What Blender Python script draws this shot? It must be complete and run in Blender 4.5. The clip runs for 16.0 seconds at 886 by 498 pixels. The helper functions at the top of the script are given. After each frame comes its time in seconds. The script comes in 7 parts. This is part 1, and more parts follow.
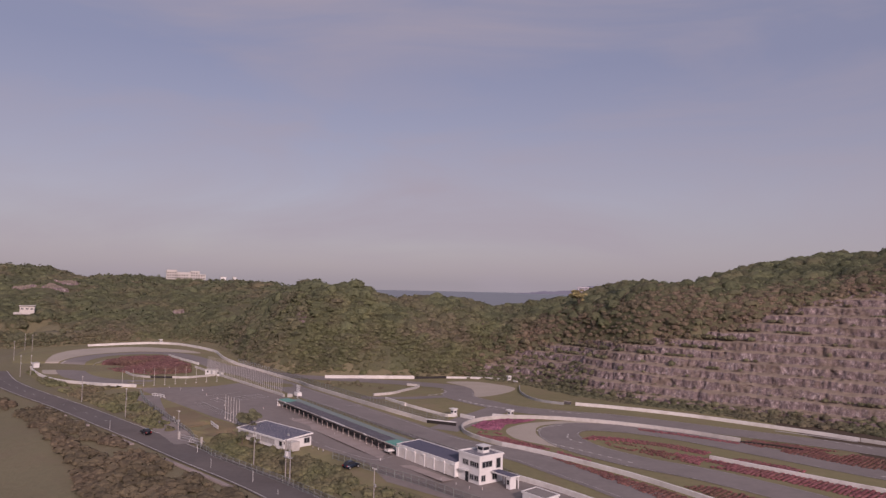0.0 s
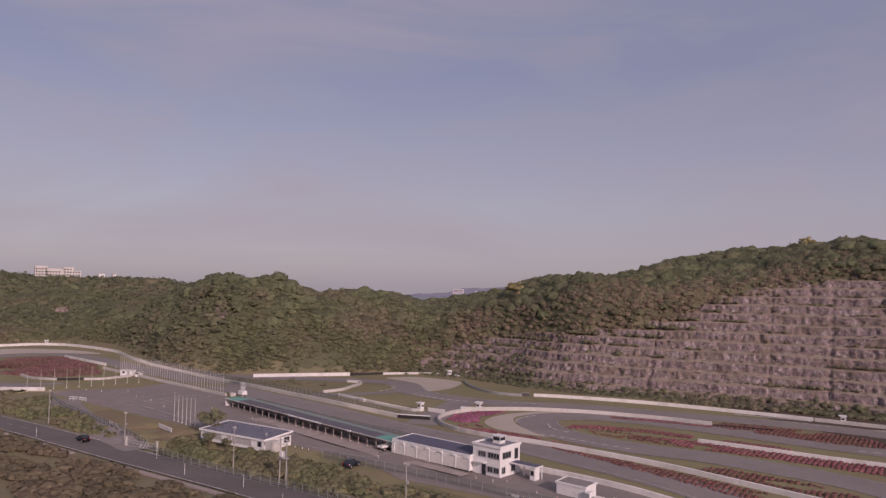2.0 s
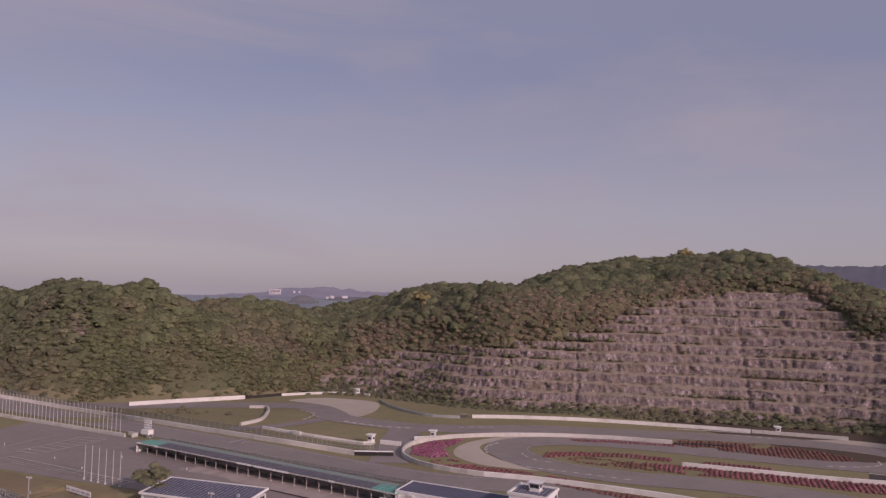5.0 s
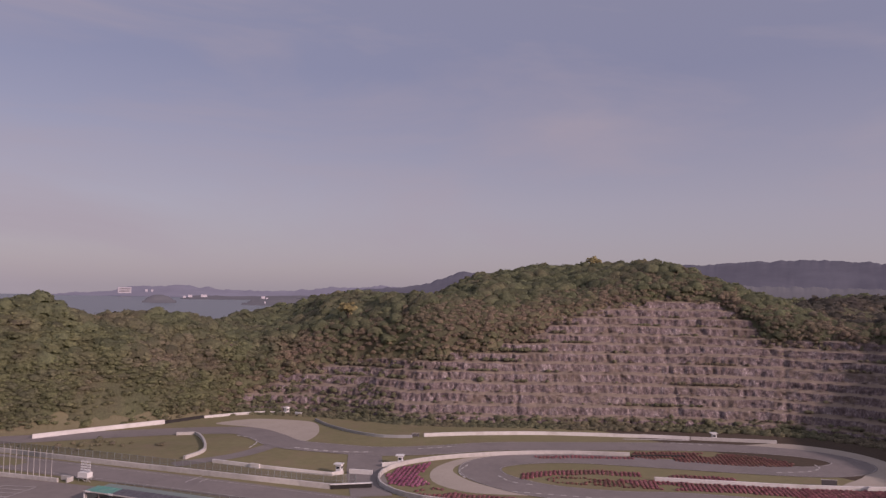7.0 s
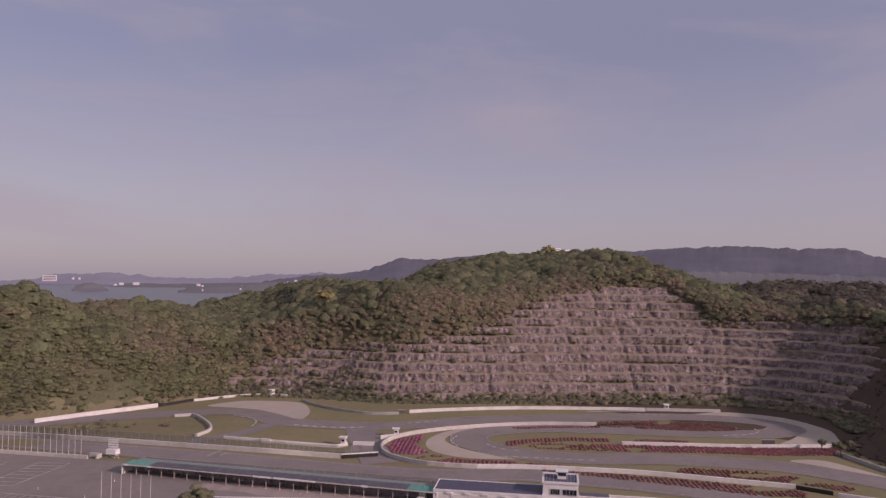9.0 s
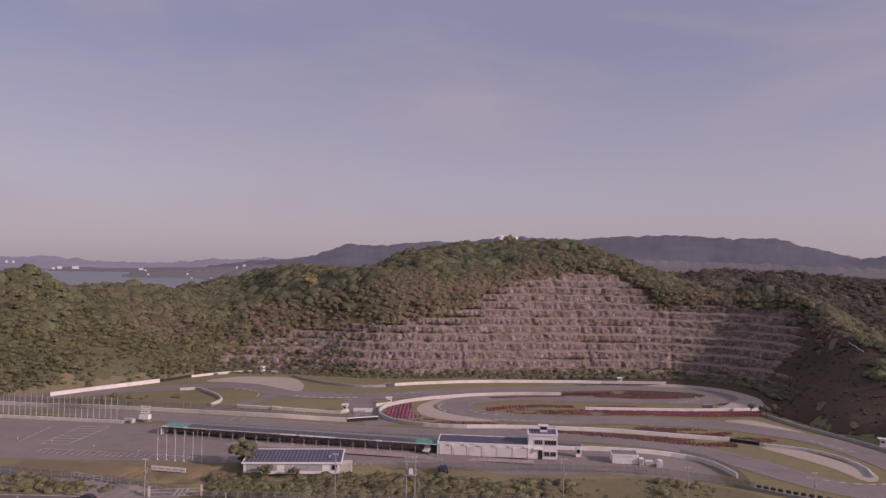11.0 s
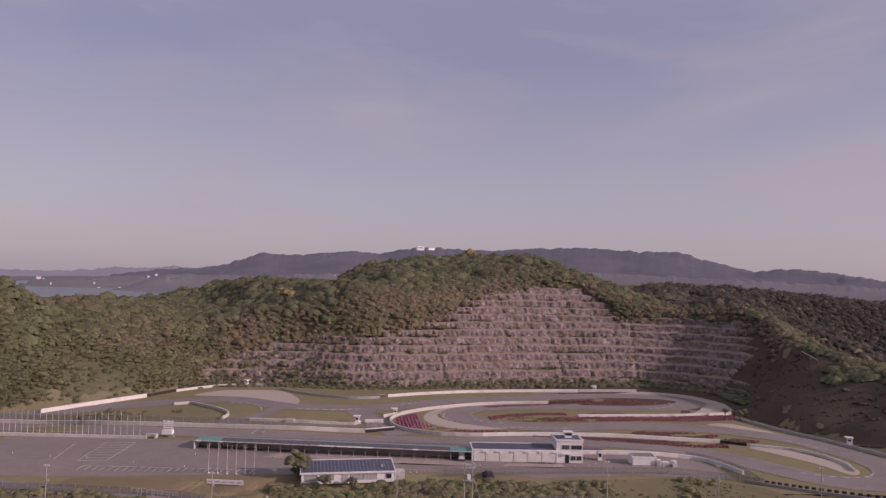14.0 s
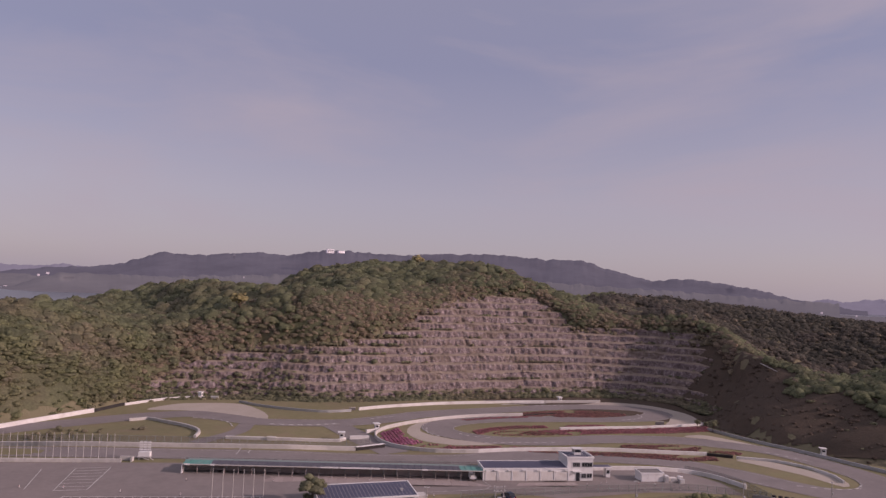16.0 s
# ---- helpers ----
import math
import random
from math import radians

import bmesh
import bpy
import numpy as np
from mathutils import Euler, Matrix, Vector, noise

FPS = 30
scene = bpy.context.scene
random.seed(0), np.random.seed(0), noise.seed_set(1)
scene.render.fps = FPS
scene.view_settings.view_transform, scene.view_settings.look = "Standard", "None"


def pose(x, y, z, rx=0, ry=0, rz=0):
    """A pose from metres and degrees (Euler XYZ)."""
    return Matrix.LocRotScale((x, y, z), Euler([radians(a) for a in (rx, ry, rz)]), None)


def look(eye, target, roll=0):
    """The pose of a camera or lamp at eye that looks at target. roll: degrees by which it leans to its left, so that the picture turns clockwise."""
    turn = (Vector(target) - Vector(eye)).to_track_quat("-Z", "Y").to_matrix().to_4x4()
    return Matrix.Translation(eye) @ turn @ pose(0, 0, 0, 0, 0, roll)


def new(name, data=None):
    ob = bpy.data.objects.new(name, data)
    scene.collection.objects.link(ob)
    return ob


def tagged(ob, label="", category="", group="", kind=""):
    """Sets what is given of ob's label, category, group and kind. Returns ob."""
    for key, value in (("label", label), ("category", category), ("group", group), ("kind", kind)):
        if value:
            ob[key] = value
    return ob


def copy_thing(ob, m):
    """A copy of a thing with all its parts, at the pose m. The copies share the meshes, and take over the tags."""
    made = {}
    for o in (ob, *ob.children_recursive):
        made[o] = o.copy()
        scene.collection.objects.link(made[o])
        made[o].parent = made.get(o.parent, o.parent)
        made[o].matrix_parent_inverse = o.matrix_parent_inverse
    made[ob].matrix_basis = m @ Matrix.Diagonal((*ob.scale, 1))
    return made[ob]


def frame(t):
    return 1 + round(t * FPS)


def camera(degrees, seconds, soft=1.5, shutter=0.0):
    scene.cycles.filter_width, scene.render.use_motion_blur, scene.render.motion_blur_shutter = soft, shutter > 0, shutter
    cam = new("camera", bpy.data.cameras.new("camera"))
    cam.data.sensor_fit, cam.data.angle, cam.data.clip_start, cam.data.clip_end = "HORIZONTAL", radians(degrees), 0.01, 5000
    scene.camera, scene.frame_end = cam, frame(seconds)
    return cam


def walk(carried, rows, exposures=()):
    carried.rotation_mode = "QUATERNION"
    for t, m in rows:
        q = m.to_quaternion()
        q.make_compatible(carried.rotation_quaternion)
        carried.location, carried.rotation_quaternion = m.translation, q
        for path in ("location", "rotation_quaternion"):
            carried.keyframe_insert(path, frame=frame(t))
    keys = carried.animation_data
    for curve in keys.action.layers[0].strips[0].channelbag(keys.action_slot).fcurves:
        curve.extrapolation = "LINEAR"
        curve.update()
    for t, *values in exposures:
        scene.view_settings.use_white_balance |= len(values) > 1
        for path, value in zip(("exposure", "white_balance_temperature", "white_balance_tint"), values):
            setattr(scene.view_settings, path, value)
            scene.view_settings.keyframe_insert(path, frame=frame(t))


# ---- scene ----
cam = camera(64.4, 16.0, soft=1.4)
METRES, EYE, TILT, LEAN, TURN = 220.0, 40.7, 2.9, -1.2, 0.0
ROWS = [
    (0.0, 0.0000, 0.0000, 0.0000, -0.00, 0.00, 0.00),
    (0.5, -0.0319, 0.0158, -0.0068, -2.55, 0.17, -0.17),
    (1.0, -0.0638, 0.0311, -0.0131, -5.37, 0.24, -0.31),
    (1.5, -0.0953, 0.0458, -0.0192, -8.15, 0.26, -0.37),
    (2.0, -0.1252, 0.0611, -0.0240, -10.43, 0.28, -0.49),
    (2.5, -0.1534, 0.0796, -0.0275, -12.02, 0.35, -0.67),
    (3.0, -0.1805, 0.1010, -0.0289, -14.53, 0.42, -0.84),
    (3.5, -0.2058, 0.1249, -0.0284, -17.56, 0.45, -1.00),
    (4.0, -0.2285, 0.1506, -0.0248, -20.48, 0.43, -1.12),
    (4.5, -0.2477, 0.1782, -0.0185, -22.87, 0.42, -1.23),
    (5.0, -0.2656, 0.2069, -0.0119, -25.53, 0.47, -1.40),
    (5.5, -0.2854, 0.2356, -0.0056, -28.37, 0.53, -1.55),
    (6.0, -0.3082, 0.2624, 0.0001, -31.39, 0.57, -1.67),
    (6.5, -0.3331, 0.2842, 0.0048, -34.29, 0.58, -1.74),
    (7.0, -0.3590, 0.2981, 0.0084, -36.78, 0.51, -1.76),
    (7.5, -0.3851, 0.3010, 0.0106, -38.56, 0.33, -1.73),
    (8.0, -0.4109, 0.2974, 0.0120, -39.89, 0.09, -1.67),
    (8.5, -0.4367, 0.2889, 0.0126, -40.72, -0.17, -1.62),
    (9.0, -0.4633, 0.2760, 0.0135, -41.96, -0.46, -1.73),
    (9.5, -0.4919, 0.2630, 0.0142, -43.36, -0.76, -1.86),
    (10.0, -0.5220, 0.2497, 0.0159, -44.54, -1.05, -1.99),
    (10.5, -0.5539, 0.2382, 0.0174, -45.55, -1.29, -2.16),
    (11.0, -0.5874, 0.2310, 0.0185, -46.36, -1.43, -2.37),
    (11.5, -0.6197, 0.2294, 0.0194, -47.13, -1.46, -2.58),
    (12.0, -0.6481, 0.2345, 0.0201, -48.04, -1.35, -2.74),
    (12.5, -0.6697, 0.2476, 0.0206, -49.28, -1.11, -2.81),
    (13.0, -0.6870, 0.2651, 0.0211, -50.74, -0.79, -2.82),
    (13.5, -0.6992, 0.2855, 0.0213, -52.19, -0.50, -2.90),
    (14.0, -0.7081, 0.3082, 0.0211, -53.53, -0.26, -3.07),
    (14.5, -0.7156, 0.3348, 0.0208, -55.06, -0.01, -3.30),
    (15.0, -0.7230, 0.3638, 0.0200, -56.71, 0.20, -3.70),
    (15.5, -0.7320, 0.3952, 0.0190, -59.00, 0.41, -4.06),
    (16.0, -0.7415, 0.4281, 0.0192, -61.18, 0.58, -4.41),
]
EXPOSURE = [(0.0, 0.29, 6690, 32), (5.0, 0.26, 6720, 33), (9.0, 0.33, 6760, 35), (12.5, 0.42, 6760, 35), (16.0, 0.44, 6760, 35)]
walk(cam, [(t, pose(0, 0, EYE, TILT, LEAN, TURN) @ pose(METRES * x, METRES * y, METRES * z, 90 + pitch, roll, yaw)) for t, x, y, z, yaw, pitch, roll in ROWS], EXPOSURE)

# ---- light ----
SUN_EL, SUN_X, SUN_Y = 22.0, 0.32, -0.947  # elevation, and the way to the sun on the ground
world = bpy.data.worlds.new("sky")
scene.world = world
world.use_nodes = True
wt = world.node_tree
sky = wt.nodes.new("ShaderNodeTexSky")
sky.sky_type = "NISHITA"
sky.sun_disc = False
sky.sun_elevation = radians(SUN_EL)
sky.sun_rotation = math.atan2(SUN_X, SUN_Y)
sky.air_density, sky.dust_density, sky.ozone_density = 1.0, 1.5, 1.5
wt.nodes["Background"].inputs["Strength"].default_value = 0.098
wt.links.new(sky.outputs[0], wt.nodes["Background"].inputs["Color"])
sun = new("sun", bpy.data.lights.new("sun", "SUN"))
sun.data.energy, sun.data.angle, sun.data.color = 2.3, radians(2.5), (1.0, 0.86, 0.78)
sd = Vector((SUN_X, SUN_Y, math.tan(radians(SUN_EL)) * math.hypot(SUN_X, SUN_Y)))
sun.matrix_world = look(sd * 100, (0, 0, 0))
# thin high haze and streaks of cloud over the blue
tc, sp = wt.nodes.new("ShaderNodeTexCoord"), wt.nodes.new("ShaderNodeSeparateXYZ")
wt.links.new(tc.outputs["Generated"], sp.inputs[0])
haze = wt.nodes.new("ShaderNodeValToRGB")
for _ in range(3):
    haze.color_ramp.elements.new(0.5)
# the last stops brighten the unseen sky overhead, added to fill the shadows
for e, (p, c) in zip(haze.color_ramp.elements, ((0.0, (2.72, 2.69, 2.94)), (0.12, (2.66, 2.67, 3.0)), (0.3, (1.85, 2.06, 2.7)), (0.55, (2.27, 2.45, 2.9)), (0.95, (3.36, 3.45, 3.58)))):
    e.position, e.color = p, (*c, 1)
wt.links.new(sp.outputs[2], haze.inputs["Fac"])
mp, cn = wt.nodes.new("ShaderNodeMapping"), wt.nodes.new("ShaderNodeTexNoise")
mp.inputs["Scale"].default_value = (1.2, 1.2, 5.0)
mp.inputs["Rotation"].default_value = (0.12, 0.1, 0.3)
cn.inputs["Scale"].default_value, cn.inputs["Detail"].default_value, cn.inputs["Roughness"].default_value, cn.inputs["Distortion"].default_value = 1.6, 6.0, 0.55, 0.6
wt.links.new(tc.outputs["Generated"], mp.inputs["Vector"])
wt.links.new(mp.outputs[0], cn.inputs["Vector"])
cr = wt.nodes.new("ShaderNodeValToRGB")
cr.color_ramp.elements[0].position, cr.color_ramp.elements[1].position = 0.44, 0.78
cr.color_ramp.elements[1].color = (0.8, 0.8, 0.8, 1)
wt.links.new(cn.outputs[0], cr.inputs["Fac"])
m1, m2 = wt.nodes.new("ShaderNodeMix"), wt.nodes.new("ShaderNodeMix")
m1.data_type = m2.data_type = "RGBA"
m1.inputs[0].default_value = 0.75
wt.links.new(sky.outputs[0], m1.inputs[6])
wt.links.new(haze.outputs[0], m1.inputs[7])
wt.links.new(cr.outputs[0], m2.inputs[0])
wt.links.new(m1.outputs[2], m2.inputs[6])
m2.inputs[7].default_value = (2.91, 2.86, 3.1, 1)
wt.links.new(m2.outputs[2], wt.nodes["Background"].inputs["Color"])

# ---- materials ----
def material(name, rough=0.8, metal=0.0, spec=0.3):
    m = bpy.data.materials.new(name)
    m.use_nodes = True
    b = m.node_tree.nodes["Principled BSDF"]
    b.inputs["Roughness"].default_value, b.inputs["Metallic"].default_value = rough, metal
    b.inputs["Specular IOR Level"].default_value = spec
    return m, m.node_tree.nodes, m.node_tree.links, b


def noise_node(nodes, links, scale, detail=4.0, rough=0.6, stretch=(1, 1, 1), coords="Object"):
    tc, mp, n = nodes.new("ShaderNodeTexCoord"), nodes.new("ShaderNodeMapping"), nodes.new("ShaderNodeTexNoise")
    mp.inputs["Scale"].default_value = stretch
    n.inputs["Scale"].default_value, n.inputs["Detail"].default_value, n.inputs["Roughness"].default_value = scale, detail, rough
    links.new(tc.outputs[coords], mp.inputs["Vector"])
    links.new(mp.outputs[0], n.inputs["Vector"])
    return n


def ramp_node(nodes, links, fac, stops):
    r = nodes.new("ShaderNodeValToRGB")
    el = r.color_ramp.elements
    while len(el) < len(stops):
        el.new(0.5)
    for e, (p, c) in zip(el, stops):
        e.position, e.color = p, (*c, 1)
    links.new(fac, r.inputs["Fac"])
    return r


def mix_node(nodes, links, fac, a, b, kind="MIX"):
    m = nodes.new("ShaderNodeMix")
    m.data_type, m.blend_type = "RGBA", kind
    for value, slot in ((fac, m.inputs[0]), (a, m.inputs[6]), (b, m.inputs[7])):
        if isinstance(value, (int, float)):
            slot.default_value = value
        elif isinstance(value, tuple):
            slot.default_value = (*value, 1)
        else:
            links.new(value, slot)
    return m.outputs[2]


def surface(name, low, high, big=0.05, small=1.0, rough=0.85, metal=0.0, spec=0.3, bump=0.0, stain=None, stain_amount=0.5, stretch=(1, 1, 1), vary=0.0):
    """A worn surface: two colours mixed at a large and a small scale, a stain colour, and fine relief."""
    m, nodes, links, b = material(name, rough, metal, spec)
    n1, n2 = noise_node(nodes, links, big, 5.0, 0.6, stretch), noise_node(nodes, links, small, 5.0, 0.65, stretch)
    r1 = ramp_node(nodes, links, n1.outputs[0], [(0.3, low), (0.7, high)])
    r2 = ramp_node(nodes, links, n2.outputs[0], [(0.3, low), (0.7, high)])
    col = mix_node(nodes, links, 0.5, r1.outputs[0], r2.outputs[0])
    if stain:
        n3 = noise_node(nodes, links, big * 2.7 + 0.01, 6.0, 0.7, stretch)
        r3 = ramp_node(nodes, links, n3.outputs[0], [(0.48, (0, 0, 0)), (0.68, (stain_amount,) * 3)])
        col = mix_node(nodes, links, r3.outputs[0], col, stain)
    if vary:
        oi = nodes.new("ShaderNodeObjectInfo")
        rv = ramp_node(nodes, links, oi.outputs["Random"], [(0.0, (1 - vary,) * 3), (1.0, (1.0,) * 3)])
        col = mix_node(nodes, links, 1.0, col, rv.outputs[0], "MULTIPLY")
    links.new(col, b.inputs["Base Color"])
    if bump:
        bn = nodes.new("ShaderNodeBump")
        bn.inputs["Strength"].default_value, bn.inputs["Distance"].default_value = 0.8, bump
        links.new(n2.outputs[0], bn.inputs["Height"])
        links.new(bn.outputs[0], b.inputs["Normal"])
    return m


def foliage(name, dark, light, dry, patch=0.035):
    """Leaves: colour by patches of the wood, by crown and by single leaf clump."""
    m, nodes, links, b = material(name, 0.75, 0.0, 0.2)
    n1 = noise_node(nodes, links, patch, 3.0)
    n2 = noise_node(nodes, links, 0.16, 2.0)
    geo = nodes.new("ShaderNodeNewGeometry")
    r2 = ramp_node(nodes, links, n2.outputs[0], [(0.3, dark), (0.7, light)])
    r1 = ramp_node(nodes, links, n1.outputs[0], [(0.48, (0, 0, 0)), (0.7, (0.85, 0.85, 0.85))])
    col = mix_node(nodes, links, r1.outputs[0], r2.outputs[0], dry)
    ri = ramp_node(nodes, links, geo.outputs["Random Per Island"], [(0.0, (0.68, 0.67, 0.74)), (1.0, (1.24, 1.22, 1.26))])
    col = mix_node(nodes, links, 1.0, col, ri.outputs[0], "MULTIPLY")
    n3 = noise_node(nodes, links, 1.3, 4.0, 0.75)
    fine = ramp_node(nodes, links, n3.outputs[0], [(0.32, (0.74, 0.73, 0.76)), (0.5, (1.0, 1.0, 1.0)), (0.7, (1.3, 1.28, 1.22))])
    col = mix_node(nodes, links, 1.0, col, fine.outputs[0], "MULTIPLY")
    links.new(col, b.inputs["Base Color"])
    bn = nodes.new("ShaderNodeBump")
    bn.inputs["Strength"].default_value, bn.inputs["Distance"].default_value = 0.7, 0.4
    links.new(n3.outputs[0], bn.inputs["Height"])
    links.new(bn.outputs[0], b.inputs["Normal"])
    tr, mx = nodes.new("ShaderNodeBsdfTranslucent"), nodes.new("ShaderNodeMixShader")
    mx.inputs[0].default_value = 0.48
    links.new(col, tr.inputs["Color"])
    links.new(b.outputs[0], mx.inputs[1])
    links.new(tr.outputs[0], mx.inputs[2])
    links.new(mx.outputs[0], nodes["Material Output"].inputs["Surface"])
    return m


M_GRASS = surface("grass", (0.165, 0.152, 0.078), (0.245, 0.22, 0.118), 0.03, 0.5, 0.95, bump=0.05, stain=(0.235, 0.18, 0.12), stain_amount=0.65)
M_BANKGRASS = surface("rough_bank_grass", (0.135, 0.124, 0.07), (0.195, 0.175, 0.1), 0.06, 0.8, 0.95, bump=0.1, stain=(0.16, 0.12, 0.075))
M_HILL = surface("hill_soil", (0.15, 0.138, 0.082), (0.21, 0.187, 0.115), 0.02, 0.7, 0.95, bump=0.4, stain=(0.19, 0.145, 0.1))
M_ASPHALT = surface("asphalt", (0.2, 0.176, 0.168), (0.262, 0.233, 0.224), 0.04, 0.8, 0.85, stain=(0.175, 0.155, 0.15), stain_amount=0.6)
M_PADDOCK = surface("paddock_asphalt", (0.2, 0.172, 0.162), (0.262, 0.229, 0.215), 0.05, 0.7, 0.88, stain=(0.175, 0.152, 0.142), stain_amount=0.5)
M_GRAVEL = surface("gravel", (0.36, 0.315, 0.265), (0.47, 0.415, 0.355), 0.08, 1.5, 0.95, bump=0.05)
M_CONCRETE = surface("pale_concrete", (0.42, 0.4, 0.38), (0.58, 0.55, 0.52), 0.15, 1.2, 0.85, stain=(0.3, 0.28, 0.26))
M_WALL_WHITE = surface("white_barrier_paint", (0.57, 0.55, 0.53), (0.72, 0.7, 0.68), 0.08, 0.9, 0.7, stain=(0.42, 0.38, 0.35), stain_amount=0.55)
M_WHITE = surface("white_paint", (0.67, 0.66, 0.65), (0.77, 0.76, 0.75), 0.2, 1.4, 0.6, stain=(0.55, 0.52, 0.5), stain_amount=0.35)
M_BLACK = surface("dark_tyres", (0.018, 0.016, 0.016), (0.05, 0.045, 0.043), 0.5, 2.5, 0.8)
M_GREEN_ROOF = surface("green_roof_sheet", (0.08, 0.25, 0.22), (0.12, 0.33, 0.28), 0.2, 1.5, 0.5, stain=(0.2, 0.28, 0.25))
M_BLUE_ROOF = surface("blue_grey_roof_sheet", (0.085, 0.088, 0.128), (0.13, 0.133, 0.182), 0.2, 1.5, 0.75, spec=0.1, stain=(0.16, 0.15, 0.18))
M_GLASS = material("dark_window_glass", 0.08, 0.0, 0.6)[0]
M_GLASS.node_tree.nodes["Principled BSDF"].inputs["Base Color"].default_value = (0.025, 0.028, 0.035, 1)
M_STEEL = surface("galvanised_steel", (0.36, 0.36, 0.37), (0.5, 0.5, 0.5), 0.5, 3.0, 0.5, 0.4)
M_GREY_POLE = surface("grey_concrete_pole", (0.29, 0.27, 0.255), (0.39, 0.365, 0.345), 0.5, 3.0, 0.8)
M_POLE = surface("pale_pole", (0.42, 0.4, 0.38), (0.54, 0.51, 0.48), 0.5, 3.0, 0.7)
M_WOODS = foliage("woodland_leaves", (0.178, 0.196, 0.113), (0.262, 0.286, 0.152), (0.305, 0.265, 0.168))
M_UNDER = foliage("undergrowth_leaves", (0.2, 0.213, 0.118), (0.275, 0.292, 0.155), (0.29, 0.262, 0.165))
# woodland leaves greyed and darkened to stand in for haze
M_HAZE_WOODS = foliage("haze_greyed_leaves", (0.115, 0.112, 0.088), (0.165, 0.157, 0.118), (0.18, 0.155, 0.125))
M_SHRUB = foliage("shrub_leaves", (0.204, 0.214, 0.128), (0.301, 0.299, 0.174), (0.348, 0.287, 0.201))
M_FRESH = foliage("fresh_scrub_leaves", (0.212, 0.226, 0.12), (0.295, 0.312, 0.162), (0.3, 0.265, 0.165))
M_BANK = foliage("bank_shrub_leaves", (0.232, 0.246, 0.13), (0.338, 0.344, 0.175), (0.366, 0.308, 0.197))
# brown spur scrub and heath, with part of the shade put into the colour
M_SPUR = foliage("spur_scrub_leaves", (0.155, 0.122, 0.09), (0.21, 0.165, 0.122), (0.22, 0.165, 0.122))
M_SHADED_HEATH = surface("shade_darkened_heath", (0.078, 0.061, 0.047), (0.112, 0.087, 0.067), 0.05, 0.9, 0.95, spec=0.1, bump=0.25, stain=(0.125, 0.09, 0.066), stain_amount=0.4)
M_SLOPE = foliage("slope_scrub_leaves", (0.242, 0.216, 0.138), (0.354, 0.304, 0.201), (0.386, 0.295, 0.217))
M_PALE = foliage("cream_blossom", (0.221, 0.191, 0.136), (0.340, 0.297, 0.212), (0.238, 0.196, 0.128))
M_STRAW = foliage("straw_grass", (0.2, 0.165, 0.12), (0.29, 0.235, 0.175), (0.26, 0.2, 0.15))
M_YELLOW = foliage("yellow_blossom", (0.41, 0.36, 0.17), (0.54, 0.48, 0.24), (0.43, 0.37, 0.18))
M_PINK = foliage("pink_azalea_blossom", (0.471, 0.173, 0.258), (0.625, 0.284, 0.384), (0.405, 0.21, 0.217), 0.1)
M_RED = foliage("dull_red_azalea", (0.42, 0.184, 0.191), (0.549, 0.258, 0.262), (0.384, 0.233, 0.187), 0.1)
M_RUST = foliage("rusty_azalea", (0.33, 0.17, 0.146), (0.433, 0.226, 0.194), (0.319, 0.211, 0.149), 0.1)
M_SAND = surface("beach_sand", (0.22, 0.185, 0.16), (0.31, 0.265, 0.23), 0.05, 0.8, 0.95)
M_WATER = surface("sea_water", (0.06, 0.058, 0.065), (0.08, 0.076, 0.084), 0.01, 0.2, 0.28, bump=0.01, spec=0.5)
M_INFIELD = foliage("infield_azalea", (0.367, 0.204, 0.183), (0.449, 0.251, 0.223), (0.337, 0.230, 0.152), 0.06)
M_DRYSHRUB = foliage("dry_scrub_leaves", (0.219, 0.189, 0.12), (0.316, 0.27, 0.173), (0.344, 0.265, 0.184))
M_BARK = surface("bark", (0.09, 0.07, 0.055), (0.16, 0.13, 0.1), 1.0, 6.0, 0.95)

# ---- helpers for building ----
def part(name, bm, mat, parent=None, label="", smooth=False):
    """Links a bmesh as one mesh object under a thing or a part."""
    me = bpy.data.meshes.new(name)
    bmesh.ops.recalc_face_normals(bm, faces=bm.faces)
    bm.to_mesh(me)
    bm.free()
    me.materials.append(mat)
    if smooth:
        me.polygons.foreach_set("use_smooth", [True] * len(me.polygons))
    ob = new(name, me)
    ob.parent = parent
    if label:
        tagged(ob, label)
    return ob


def raw(name, verts, faces, mat, parent=None, smooth=False):
    me = bpy.data.meshes.new(name)
    me.from_pydata(verts, [], faces)
    me.materials.append(mat)
    if smooth:
        me.polygons.foreach_set("use_smooth", [True] * len(me.polygons))
    ob = new(name, me)
    ob.parent = parent
    return ob


def quads(name, verts, faces, mat, parent=None, facing=None):
    """A mesh from numpy arrays of points and of faces with equal corners."""
    me = bpy.data.meshes.new(name)
    n, k = faces.shape
    me.vertices.add(len(verts))
    me.vertices.foreach_set("co", np.asarray(verts, np.float32).ravel())
    me.loops.add(n * k)
    me.loops.foreach_set("vertex_index", np.asarray(faces, np.int32).ravel())
    me.polygons.add(n)
    me.polygons.foreach_set("loop_start", np.arange(n, dtype=np.int32) * k)
    me.update(calc_edges=True)
    me.validate()
    if facing is not None:  # leaves take part of their shading from the round of the crown
        me.attributes.new("custom_normal", "FLOAT_VECTOR", "POINT").data.foreach_set("vector", np.asarray(facing, np.float32).ravel())
    me.materials.append(mat)
    ob = new(name, me)
    ob.parent = parent
    return ob


